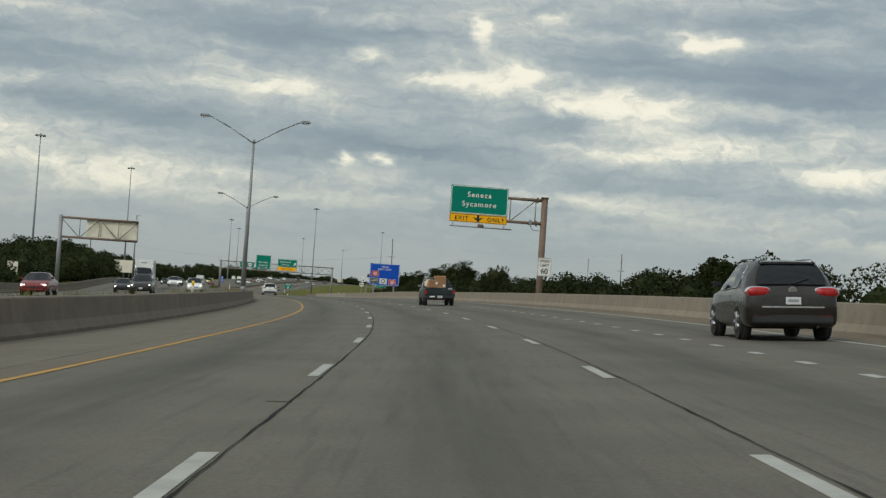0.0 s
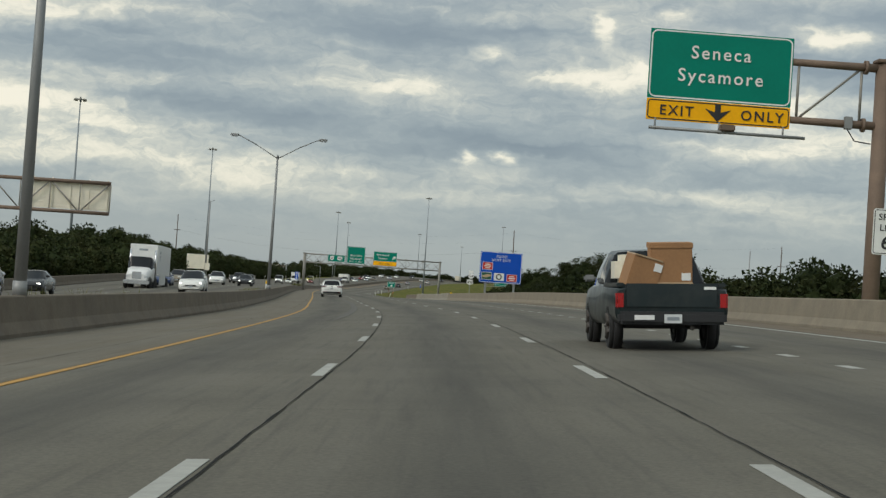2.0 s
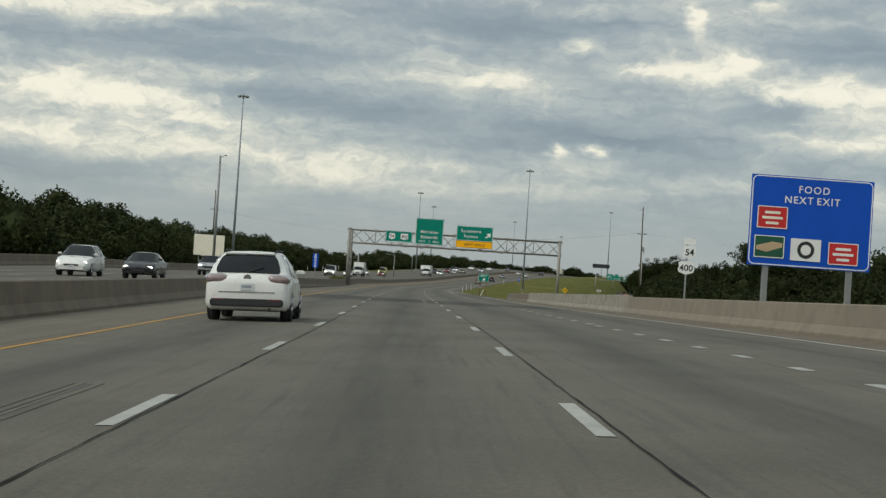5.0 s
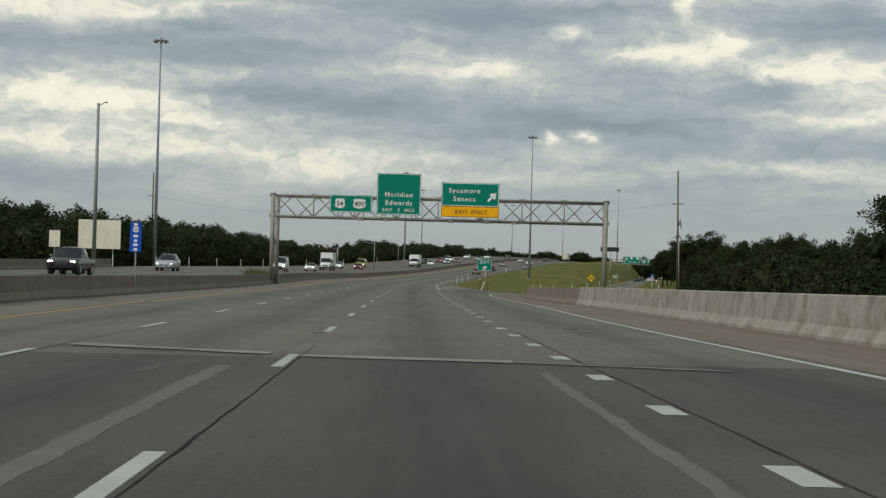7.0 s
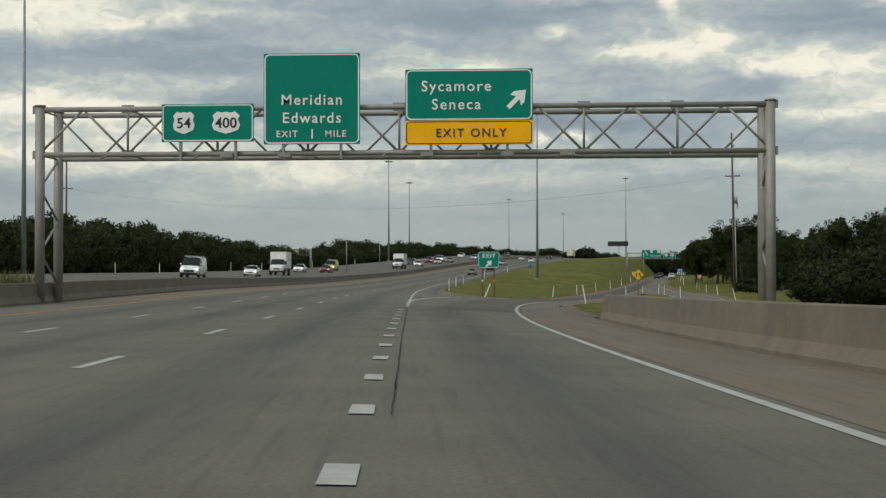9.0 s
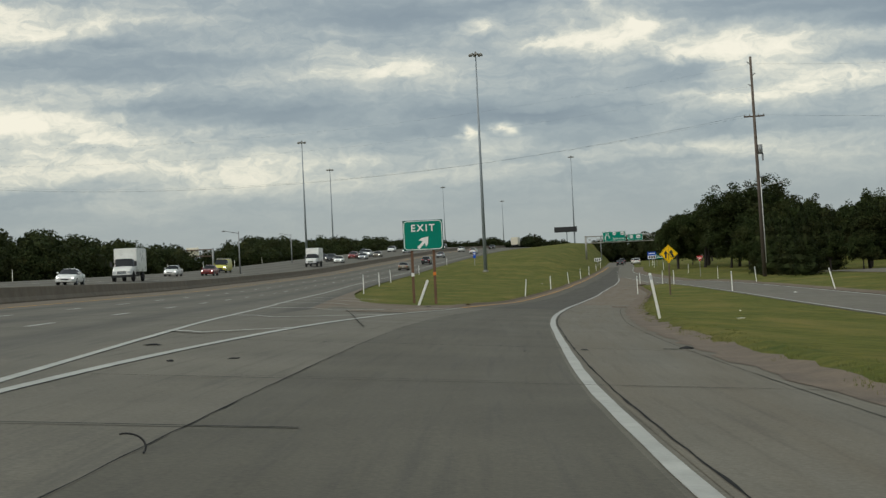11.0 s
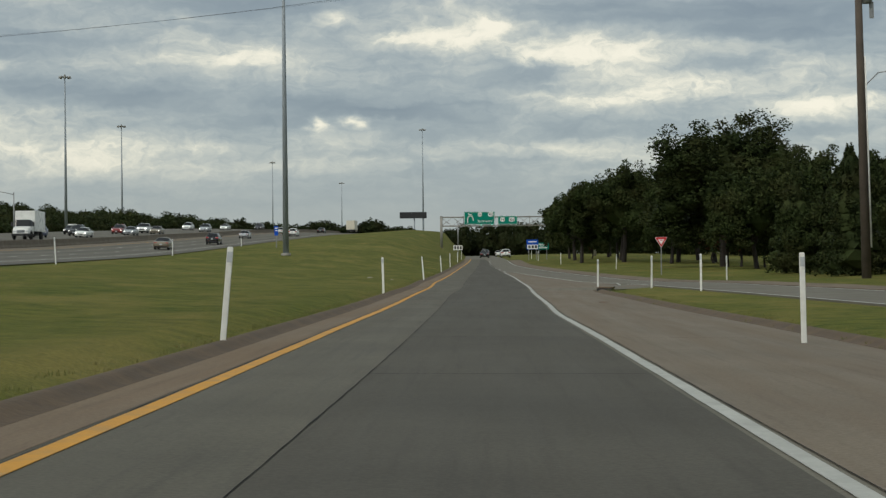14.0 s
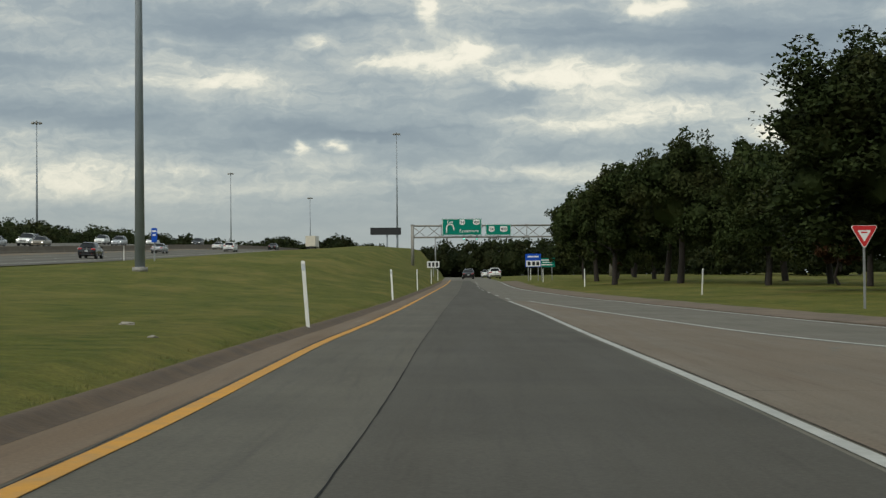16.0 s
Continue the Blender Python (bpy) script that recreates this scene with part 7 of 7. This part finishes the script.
def cargo():
    """Cardboard boxes tied in the pickup's bed."""
    base = pk.matrix_world
    a = thing("cardboard_box", base @ pose(0.08, 0.75, 1.13, 3, -1, -3), "tall brown cardboard box tied upright in a pickup bed", "box")
    part("carton", boxm(-0.36, 0.36, -0.34, 0.34, -0.1, 0.74, bevel=0.012), M["box"], a)
    part("lid_edge", boxm(-0.375, 0.375, -0.355, 0.355, 0.66, 0.76, bevel=0.01), M["box"], a)
    part("label_sticker", boxm(0.17, 0.33, -0.348, -0.339, 0.10, 0.23), M["white"], a)
    part("strap", boxm(-0.365, 0.365, -0.352, -0.341, 0.04, 0.07), M["tape"], a)
    b = thing("cardboard_box", base @ pose(-0.50, 0.72, 1.13, 4, 16, 6), "brown cardboard box leaning over in a pickup bed", "box")
    part("carton", boxm(-0.27, 0.27, -0.34, 0.34, -0.05, 0.52, bevel=0.012), M["box"], b)
    part("flap", boxm(-0.27, 0.24, -0.36, 0.34, 0.505, 0.53, bevel=0.005), M["tape"], b)
    part("label_sticker", boxm(0.12, 0.26, -0.348, -0.339, 0.32, 0.46), M["white"], b)
    s_ = thing("cargo_bundle", base @ pose(-0.62, 1.5, 1.13), "pale wrapped bundle behind the boxes in a pickup bed", "bundle")
    part("wrap", boxm(-0.22, 0.3, -0.4, 0.4, 0, 0.55, bevel=0.12), M["cream"], s_, smooth=True)


cargo()


def oncoming(kind, colour, lane, y, label, lit=True):
    f = off(bar_l, lane)
    return car(kind, colour, f(y), y, 180 + heading(f, y), label, lit=lit, group="oncoming traffic")


L1, L2, L3, L4 = -5.8, -9.4, -13.0, -16.7
oncoming("sedan", RED, L3, 101, "dark red car in the oncoming lanes")
oncoming("suv", GREY, L2, 134, "dark grey-brown sport utility car in the oncoming lanes")
oncoming("sedan", BLACK, L3, 165, "black car in the oncoming lanes")
oncoming("suv", WHITE, L1, 190, "white crossover with lit headlamps in the oncoming lanes")
oncoming("suv", TAN, L3, 257, "tan sport utility car in the oncoming lanes")
oncoming("sedan", BLUE, L3, 240, "dark blue car in the oncoming lanes", False)
oncoming("suv", WHITE, L2, 273, "small white crossover in the oncoming lanes")
oncoming("sedan", BLACK, L1, 273, "black car with lit headlamps in the oncoming lanes")
oncoming("sedan", BLACK, L3, 377, "black car in the far oncoming lane")
oncoming("pickup", GREY, L2, 362, "dark grey-brown pickup with lit headlamps in the oncoming lanes")
oncoming("suv", SILVER, L3, 421, "silver crossover in the far oncoming lane")
oncoming("pickup", SILVER, L2, 330, "silver pickup in the oncoming lanes")
oncoming("van", WHITE, L2, 498, "white work van with a roof rack in the oncoming lanes")
oncoming("sedan", WHITE, L2, 545, "white car in the oncoming lanes")
oncoming("van", YELLOW, L3, 652, "yellow-green utility van in the oncoming lanes")
oncoming("sedan", WHITE, L3, 616, "white car in the far oncoming lane")
oncoming("sedan", RED, L2, 623, "red car in the oncoming lanes")
oncoming("suv", BLUE, L2, 722, "dark blue sport utility car in the oncoming lanes")
oncoming("sedan", BLACK, L3, 758, "black car in the far oncoming lane")
oncoming("pickup", WHITE, L2, 797, "white pickup in the oncoming lanes")
oncoming("sedan", SILVER, L1, 768, "silver car in the oncoming lanes")
oncoming("suv", BLACK, L2, 746, "black crossover in the oncoming queue")
oncoming("sedan", WHITE, L1, 734, "white car in the oncoming queue")
oncoming("suv", RED, L2, 776, "dark red crossover in the oncoming queue")
oncoming("sedan", TAN, L1, 790, "tan car in the oncoming queue")
oncoming("suv", BLACK, L3, 812, "black sport utility car in the oncoming queue")
oncoming("suv", WHITE, L3, 856, "white crossover in the oncoming queue")
oncoming("suv", SILVER, L1, 838, "silver crossover in the oncoming lanes")
oncoming("sedan", WHITE, L2, 880, "white car near the crest in the oncoming lanes")
oncoming("suv", BLACK, L1, 905, "black crossover near the crest in the oncoming lanes")
for colour, lane, y, lab in ((WHITE, L2, 573, "white box truck with a pale cargo box in the oncoming lanes"), (WHITE, L1, 702, "white box truck in the oncoming lanes")):
    f = off(bar_l, lane)
    box_truck(colour, f(y), y, 180 + heading(f, y), lab)
f = off(bar_l, L3)
semi(f(214), 214, 180 + heading(f, 222), "white semi truck with a plain trailer in the oncoming lanes")
for kind, colour, d, y, lab in (("sedan", TAN, 5.5, 692, "tan car in the outer highway lane"), ("suv", BLACK, 5.5, 738, "black crossover in the outer highway lane"), ("sedan", SILVER, 1.8, 800, "silver car on the climbing highway"), ("suv", WHITE, 5.5, 842, "white crossover on the climbing highway"), ("sedan", WHITE, -1.8, 872, "white car on the climbing highway"), ("sedan", BLACK, 1.8, 915, "black car near the highway crest")):
    f = off(line_a, d)
    car(kind, colour, f(y), y, heading(f, y), lab, group="highway traffic")
f = off(line_a, 3.6)
box_truck(("cream_box", (0.62, 0.57, 0.45), 0, 0.5), f(960), 960, heading(f, 960), "pale box truck near the highway crest", 8, 3.6)
for kind, colour, d, y, lab in (("suv", WHITE, 7.0, 818, "white crossover on the exit ramp"), ("sedan", BLACK, 2.7, 812, "black car queueing on the ramp"), ("sedan", SILVER, 7.2, 840, "silver car queueing on the ramp"), ("suv", BLACK, 3.2, 846, "black crossover queueing on the ramp"), ("sedan", WHITE, 6.6, 858, "white car queueing on the ramp")):
    f = off(ramp_l, d)
    car(kind, colour, f(y), y, heading(f, y), lab, group="ramp traffic")


def traffic_signal(x, y, reach):
    gz = height(x, y)
    s = thing("traffic_signal", pose(x, y, gz), "distant traffic signal mast with green lamps", "traffic signal")
    part("pole", tube((0, 0, -0.2), (0, 0, 6.5), 0.15, 0.11, 10), M["steel"], s)
    part("mast_arm", tube((0, 0, 6.0), (reach, 0, 6.3), 0.10, 0.06, 8), M["steel"], s)
    for k in (0.66, 0.96):
        h_ = part("signal_head", boxm(reach * k - 0.18, reach * k + 0.18, -0.15, 0.15, 5.6, 6.7, bevel=0.03), M["black"], s)
        part("green_lamp", tube((reach * k, -0.17, 5.8), (reach * k, -0.14, 5.8), 0.14, n=10), M["signal_green"], h_)


traffic_signal(18.2, 868, 8.2)


# ================================================================ trees
def leaf_faces(centres, size, rnd, stretch=1.0):
    """Small leaf faces, turned at random round the given points."""
    n = len(centres)
    a = rnd.normal(size=(n, 3)); a /= np.linalg.norm(a, axis=1, keepdims=True)
    b = rnd.normal(size=(n, 3)); b -= (a * b).sum(1, keepdims=True) * a; b /= np.linalg.norm(b, axis=1, keepdims=True)
    s = size * rnd.uniform(0.6, 1.35, (n, 1))
    a, b = a * s, b * s * 0.62 * stretch
    v = np.stack([centres - a * 0.9 - b * 0.8, centres + b * 1.25, centres + a * 1.1 - b * 0.55], 1).reshape(-1, 3)
    f = np.arange(3 * n).reshape(n, 3)
    return v, f


def mesh_of(name, v, f, material):
    me = bpy.data.meshes.new(name)
    me.from_pydata(v.tolist(), [], f.tolist())
    me.materials.append(material)
    return me


def crown_points(rnd, rx, rz, zc, lobes, clumps, per, clump_r, low=-0.75):
    """Points for leaves: clumps gathered on several lobes, open in between."""
    cs = []
    lob = [np.array((0, 0, zc, 1.0))]
    for _ in range(lobes):
        t, h = rnd.uniform(0, 2 * np.pi), rnd.uniform(-0.55, 0.75)
        rr = rnd.uniform(0.35, 0.62)
        lob.append(np.array((np.cos(t) * rx * rr, np.sin(t) * rx * rr, zc + h * rz * 0.8, rnd.uniform(0.38, 0.6))))
    for k in range(clumps):
        l = lob[rnd.integers(len(lob))]
        d = rnd.normal(size=3); d /= np.linalg.norm(d)
        if d[2] < low:
            d[2] *= -0.5
        r_ = rnd.uniform(0.62, 1.0) * (0.8 if l[3] == 1.0 else 1.0)
        cs.append(l[:3] + d * np.array((rx, rx, rz)) * l[3] * r_)
    cs = np.array(cs)
    pts = np.repeat(cs, per, 0)
    off_ = rnd.normal(size=pts.shape)
    off_ /= np.linalg.norm(off_, axis=1, keepdims=True)
    size_ = np.repeat(rnd.uniform(0.65, 1.15, (len(cs), 1)), per, 0)
    off_ *= clump_r * size_ * rnd.uniform(0.1, 1.0, (len(pts), 1)) ** 0.45
    off_[:, 2] *= 0.9
    return pts + off_, cs


def core_blobs(cuts):
    bm = bmesh.new()
    bmesh.ops.create_icosphere(bm, subdivisions=cuts, radius=1.0)
    v = np.array([p.co[:] for p in bm.verts]); f = np.array([[q.index for q in t.verts] for t in bm.faces])
    bm.free()
    return v, f


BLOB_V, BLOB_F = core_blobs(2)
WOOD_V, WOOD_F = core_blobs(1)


def make_tree(name, seed, h, rx, trunk_h, material, label, category="tree", leaf=0.125, clumps=190, per=80, cone=False):
    rnd = np.random.default_rng(seed)
    s = thing(name, Matrix.Identity(4), label, category, "roadside trees")
    bm = bmesh.new()
    tr = 0.019 * h + 0.05
    bends = [Vector((0, 0, -0.3))]
    for k in range(4):
        bends.append(bends[-1] + Vector((rnd.normal() * 0.13, rnd.normal() * 0.13, (h * 0.72) / 4)))
    for k, (a, b) in enumerate(zip(bends[:-1], bends[1:])):
        add_tube(bm, a, b, tr * (1 - 0.2 * k), tr * (0.8 - 0.2 * k), 9, False)
    if cone:
        zc = (h + trunk_h) / 2
        n = clumps * per
        u = rnd.uniform(0, 1, n) ** 0.75
        zz = trunk_h + (h - trunk_h) * (1 - u)
        lay = 1 + 0.22 * np.sin(zz * 5.0 + rnd.uniform(0, 6))
        th = rnd.uniform(0, 2 * np.pi, n)
        rr = rx * u ** 0.8 * lay * (0.75 + 0.25 * np.sin(th * 5 + zz)) * rnd.uniform(0.7, 1.02, n)
        pts = np.stack([np.cos(th) * rr, np.sin(th) * rr, zz + rnd.normal(size=n) * 0.12], 1)
    else:
        pts, cs = crown_points(rnd, rx, (h - trunk_h) / 2, (h + trunk_h) / 2, 9, clumps, per, 0.04 * h + 0.24)
        for c_ in cs[:: max(1, len(cs) // 14)]:
            k = 0.35 + 0.45 * rnd.random()
            base = bends[0].lerp(bends[-1], k)
            mid = base.lerp(Vector(c_), 0.55) + Vector((0, 0, 0.3))
            add_tube(bm, base, mid, tr * 0.34, tr * 0.2, 6, False)
            add_tube(bm, mid, c_, tr * 0.2, tr * 0.06, 5, False)
    part("trunk", bm, M["bark"], s)
    v, f = leaf_faces(pts, leaf, rnd)
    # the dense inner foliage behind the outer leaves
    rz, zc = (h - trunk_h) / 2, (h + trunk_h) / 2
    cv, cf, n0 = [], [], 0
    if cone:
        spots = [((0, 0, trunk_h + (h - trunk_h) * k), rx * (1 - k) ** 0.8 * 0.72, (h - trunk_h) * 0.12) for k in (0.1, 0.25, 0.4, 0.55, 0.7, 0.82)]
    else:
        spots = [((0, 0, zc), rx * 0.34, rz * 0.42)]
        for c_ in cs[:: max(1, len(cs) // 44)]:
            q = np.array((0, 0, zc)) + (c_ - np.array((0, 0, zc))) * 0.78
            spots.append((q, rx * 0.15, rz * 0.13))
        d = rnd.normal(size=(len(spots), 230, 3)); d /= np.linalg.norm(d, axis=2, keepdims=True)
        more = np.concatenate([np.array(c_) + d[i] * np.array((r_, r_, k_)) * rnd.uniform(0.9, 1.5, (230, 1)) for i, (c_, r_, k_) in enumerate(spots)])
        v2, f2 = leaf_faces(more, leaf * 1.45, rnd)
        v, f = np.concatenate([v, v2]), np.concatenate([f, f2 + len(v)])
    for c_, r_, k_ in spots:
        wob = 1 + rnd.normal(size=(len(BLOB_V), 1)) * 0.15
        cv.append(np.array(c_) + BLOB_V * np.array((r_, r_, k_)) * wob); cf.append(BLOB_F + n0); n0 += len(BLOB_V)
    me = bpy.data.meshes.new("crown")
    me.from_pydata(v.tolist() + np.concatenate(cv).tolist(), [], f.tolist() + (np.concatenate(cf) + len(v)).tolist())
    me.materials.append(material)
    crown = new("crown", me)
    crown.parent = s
    tagged(crown, kind="stuff")
    return s


KINDS = [make_tree("oak_tree", 21, 12.0, 4.6, 0.3, M["leaf"], "tall dark green spreading tree in roadside turf"),
         make_tree("oak_tree", 22, 9.5, 4.0, 0.15, M["leaf"], "dark green rounded tree in roadside turf"),
         make_tree("oak_tree", 23, 15.5, 5.4, 0.3, M["leaf"], "very tall dark green tree beside the frontage road", clumps=330),
         make_tree("oak_tree", 24, 7.0, 3.6, 0.4, M["leaf"], "low broad dark green tree in roadside turf", clumps=90),
         make_tree("cedar_tree", 25, 9.0, 2.7, 0.25, M["leaf_ever"], "dense dark evergreen tree reaching the ground", leaf=0.12, clumps=150, cone=True),
         make_tree("small_tree", 26, 5.2, 2.0, 0.9, M["leaf_red"], "small tree with reddish brown leaves", leaf=0.11, clumps=60)]
USED = set()


def plant(k, x, y, s=1.0, turn=None, sz=1.0):
    turn = turn if turn is not None else (x * 37 + y * 11) % 360
    m = pose(x, y, height(x, y) - 0.05, 0, 0, turn) @ Matrix.Diagonal((s, s, s * sz, 1))
    if k not in USED:
        USED.add(k)
        KINDS[k].matrix_world = m
        return KINDS[k]
    return copy_thing(KINDS[k], m)


# a broad tree and a small one below the embankment
plant(2, 26.5, 411.7, 1.25, sz=0.72)
plant(3, 21.6, 88.4, 0.55, sz=1.15)
plant(3, 24.2, 92.0, 0.5, sz=1.0)
plant(3, 19.4, 96.0, 0.42)
# the grove along the frontage road
for k, x, y, s in ((2, 25.5, 650, 1.10), (0, 33.0, 648, 1.06), (3, 30.5, 657, 1.0), (3, 34, 649, 1.05), (1, 38.5, 652, 1.05), (0, 24.8, 697, 1.1), (1, 30, 690, 1.25), (1, 20.6, 703, 1.12), (0, 28, 716, 1.08), (1, 23.6, 728, 1.15), (1, 31, 735, 1.05), (0, 36, 705, 1.1), (1, 26.5, 752, 0.95), (0, 34, 760, 0.95), (1, 38, 780, 1.0), 
                   (1, 24.2, 634, 0.95), (4, 25.0, 625, 0.85), (1, 29.0, 622, 1.0), (4, 29.5, 612, 0.9), (3, 26.8, 641, 1.15), (1, 33.5, 608, 1.0), (4, 31.8, 626, 1.0), (0, 37, 622, 0.95), (1, 38, 598, 1.0), (3, 27.0, 616, 1.1), (3, 31.5, 603, 1.1),
                   (1, 22.2, 536, 1.05), (0, 27.5, 530, 0.95), (1, 31, 545, 1.1), (0, 35.5, 560, 1.05), (4, 24.5, 548, 0.9), (1, 33.5, 520, 1.0), (0, 39, 508, 1.0), (3, 28.5, 512, 0.9), 
                   (4, 17.4, 568, 0.85), (3, 19.2, 574, 1.0), (4, 18.0, 579, 0.9), (3, 19.6, 587, 1.05), (4, 18.4, 593, 0.95), (4, 20.2, 599, 1.0), (3, 19.0, 604, 1.1), (4, 20.6, 611, 1.0), (3, 22.4, 606, 1.2), (4, 22.0, 592, 1.05), (3, 22.4, 580, 1.15),
                   (1, 26.8, 679, 1.0), (1, 30.5, 669, 1.0), (0, 33, 684, 0.9), (5, 26.5, 648, 1.0), (5, 31, 676, 0.95), (5, 28, 740, 0.9)):
    plant(k, x, y, s)


def woods(name, rows, seed, label, leaf=0.3, density=1.0, material=None, away=(0, 1)):
    """A belt of woodland: many trees nobody could count. rows: x, y, height, radius."""
    rnd = np.random.default_rng(seed)
    pts, cv, cf, n0 = [], [], [], 0
    for x, y, h, r in rows:
        gz = height(x, y) if abs(x) < 400 else -0.5
        lobes = [((x, y, gz + h * 0.42), (r, r, h * 0.42))]
        for k in range(7):
            t, up = rnd.uniform(0, 2 * np.pi), rnd.uniform(0.12, 0.84)
            rr = r * rnd.uniform(0.45, 0.9) * (1.05 - 0.75 * up)
            q = r * rnd.uniform(0.30, 0.52)
            lobes.append(((x + np.cos(t) * rr, y + np.sin(t) * rr, gz + min(h * up, h - q * 0.9)), (q, q, q * rnd.uniform(0.8, 1.15))))
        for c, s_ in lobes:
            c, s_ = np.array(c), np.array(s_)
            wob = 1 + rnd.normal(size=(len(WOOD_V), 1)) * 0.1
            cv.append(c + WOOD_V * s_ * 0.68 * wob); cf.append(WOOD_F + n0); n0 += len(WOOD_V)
            area = 4 * np.pi * ((s_[0] * s_[1]) ** 1.6 + 2 * (s_[0] * s_[2]) ** 1.6) ** 0.625 / 3 ** 0.625
            n = int(density * area / (leaf * leaf) * 0.55)
            d = rnd.normal(size=(n, 3)); d /= np.linalg.norm(d, axis=1, keepdims=True)
            d = d[d[:, 0] * away[0] + d[:, 1] * away[1] < 0.4]
            cl = 1 + 0.12 * np.sin(d[:, :1] * 7 + x) * np.sin(d[:, 2:] * 7 + y)
            pts.append(c + d * s_ * cl * rnd.uniform(0.74, 1.04, (len(d), 1)))
    p = np.concatenate(pts)
    v, f = leaf_faces(p, leaf, rnd)
    cv, cf = np.concatenate(cv), np.concatenate(cf)
    me = bpy.data.meshes.new(name)
    me.from_pydata(v.tolist() + cv.tolist(), [], f.tolist() + (cf + len(v)).tolist())
    me.materials.append(material or M["leaf_far"])
    return tagged(new(name, me), label, "woods", kind="stuff")


rw = np.random.default_rng(77)
rows = []
for y in np.arange(170, 1000, 5.6):
    ol = bar_l(y) - 20.5
    lift_ = 0.68 + 0.12 * smooth((y - 220) / 40) + 0.36 * smooth((y - 315) / 50) + 0.14 * smooth((y - 520) / 60) - 0.36 * smooth((y - 620) / 80)
    for d, hh in ((9, 6.4 * lift_), (16, 8.6 * lift_)):
        d += 34 * (725 < y < 800)
        rows.append((ol - d - rw.uniform(0, 5) - 6 * (y > 420), y + rw.uniform(-3, 3), hh * rw.uniform(0.80, 1.12), rw.uniform(3.6, 5.4)))
woods("woodland", rows, 1, "dark green belt of woodland beyond the oncoming lanes", 0.22, 0.62, away=(-0.75, 0.66))
rows = []
for y in np.arange(130, 500, 5.4):
    r = bar_r(y) if y < 396 else -8
    k = 0.74 + 0.20 * smooth((y - 300) / 50)
    far = smooth((y - 250) / 60)
    for d, hh in ((16 + 6 * far, 6.6 - 1.2 * far), (24 + 6 * far, 8.4 - 1.0 * far), (36 + 6 * far, 10.4 - 1.2 * far)):
        rows.append((r + d + rw.uniform(-3, 3), y + rw.uniform(-3, 3), k * hh * rw.choice((0.66, 0.82, 1.0, 1.2)) * rw.uniform(0.9, 1.1), rw.uniform(2.6, 4.6)))
woods("woodland", rows, 2, "dark green belt of trees below the highway embankment", 0.17, 0.62, away=(0.7, 0.7))
rows = []
for x in np.arange(-330, -154, 6.5):
    rows.append((x, 1010 + rw.uniform(-40, 60), rw.uniform(8, 11), rw.uniform(4, 6)))
for x in np.arange(-150, 12, 4.0):
    low = 1.9 if -33 < x < 0 else 1.3 if x >= 0 else 0
    rows.append((x + rw.uniform(-1.5, 1.5), 1010 + rw.uniform(-6, 12), rw.choice((13.0, 13.8, 14.6, 15.6)) + rw.uniform(-0.5, 0.5) - low - height(x, 1010), rw.uniform(4.2, 6.2)))
for x in np.arange(25, 70, 3.4):
    rows.append((x, 1000 + rw.uniform(-8, 20), rw.uniform(8.4, 10.6) - height(x, 1000), rw.uniform(4.0, 5.4)))
for x in np.arange(30, 64, 4.2):
    rows.append((x, 985 + rw.uniform(-15, 25), rw.uniform(11.2, 13.0) + (x - 30) * 0.09 - height(x, 985), rw.uniform(4.6, 6.0)))
for x in np.arange(60, 330, 7.0):
    rows.append((x, 1330 + rw.uniform(-40, 50), rw.uniform(5, 9), rw.uniform(5, 7)))
    rows.append((x, 900 + x * 0.25 + rw.uniform(-30, 30), rw.uniform(9, 12), rw.uniform(4, 5.5)))
for y in np.arange(480, 920, 7):
    rows.append((58 + rw.uniform(-5, 8), y, rw.uniform(10, 12.5), rw.uniform(4, 5.5)))
woods("woodland", rows, 3, "distant dark green woodland along the skyline", 0.36, 0.7)


# weeds at the foot of the gantry and on the median
def tufts(name, spots, label, seed, tall=0.5, blades=60, spread_=0.35, material=None):
    rnd = np.random.default_rng(seed)
    vs, fs = [], []
    for x, y in spots:
        gz = height(x, y)
        for _ in range(blades):
            a, r = rnd.uniform(0, 2 * np.pi), spread_ * np.sqrt(rnd.random())
            bx, by = x + r * np.cos(a), y + r * np.sin(a)
            hh, w = tall * rnd.uniform(0.4, 1.2), tall * 0.035 + 0.004
            lx, ly = rnd.normal() * tall * 0.35, rnd.normal() * tall * 0.35
            t = rnd.uniform(0, np.pi)
            i = len(vs)
            vs += [(bx - w * np.cos(t), by - w * np.sin(t), gz - 0.02), (bx + w * np.cos(t), by + w * np.sin(t), gz - 0.02), (bx + lx, by + ly, gz + hh)]
            fs.append((i, i + 1, i + 2))
    ob = new(name, mesh_of(name, np.array(vs), np.array(fs), material or M["grass"]))
    return tagged(ob, label, "grass", kind="stuff")


tufts("weeds", [(-33.2 + rw.uniform(-0.7, 0.7), 396 + rw.uniform(-2, 2)) for _ in range(14)], "dry weeds round the gantry foot", 5, 0.8, 50, 0.4)
tufts("weeds", [(bar_l(y) - 0.9 + rw.uniform(-0.4, 0.3), y) for y in np.r_[rw.uniform(30, 110, 34), rw.uniform(110, 200, 10)]], "dry weeds along the median wall", 6, 0.5, 40, 0.4)
edge = [(verge_r(y) + 0.5 + rw.uniform(-0.25, 0.5), y) for y in rw.uniform(400, 580, 420)]
edge += [(ramp_l(y) - 1.32 + rw.uniform(-0.35, 0.16), y) for y in rw.uniform(488, 640, 420)]
tufts("grass_edge", edge, "ragged uncut grass along the pavement edge", 7, 0.036, 44, 0.3)
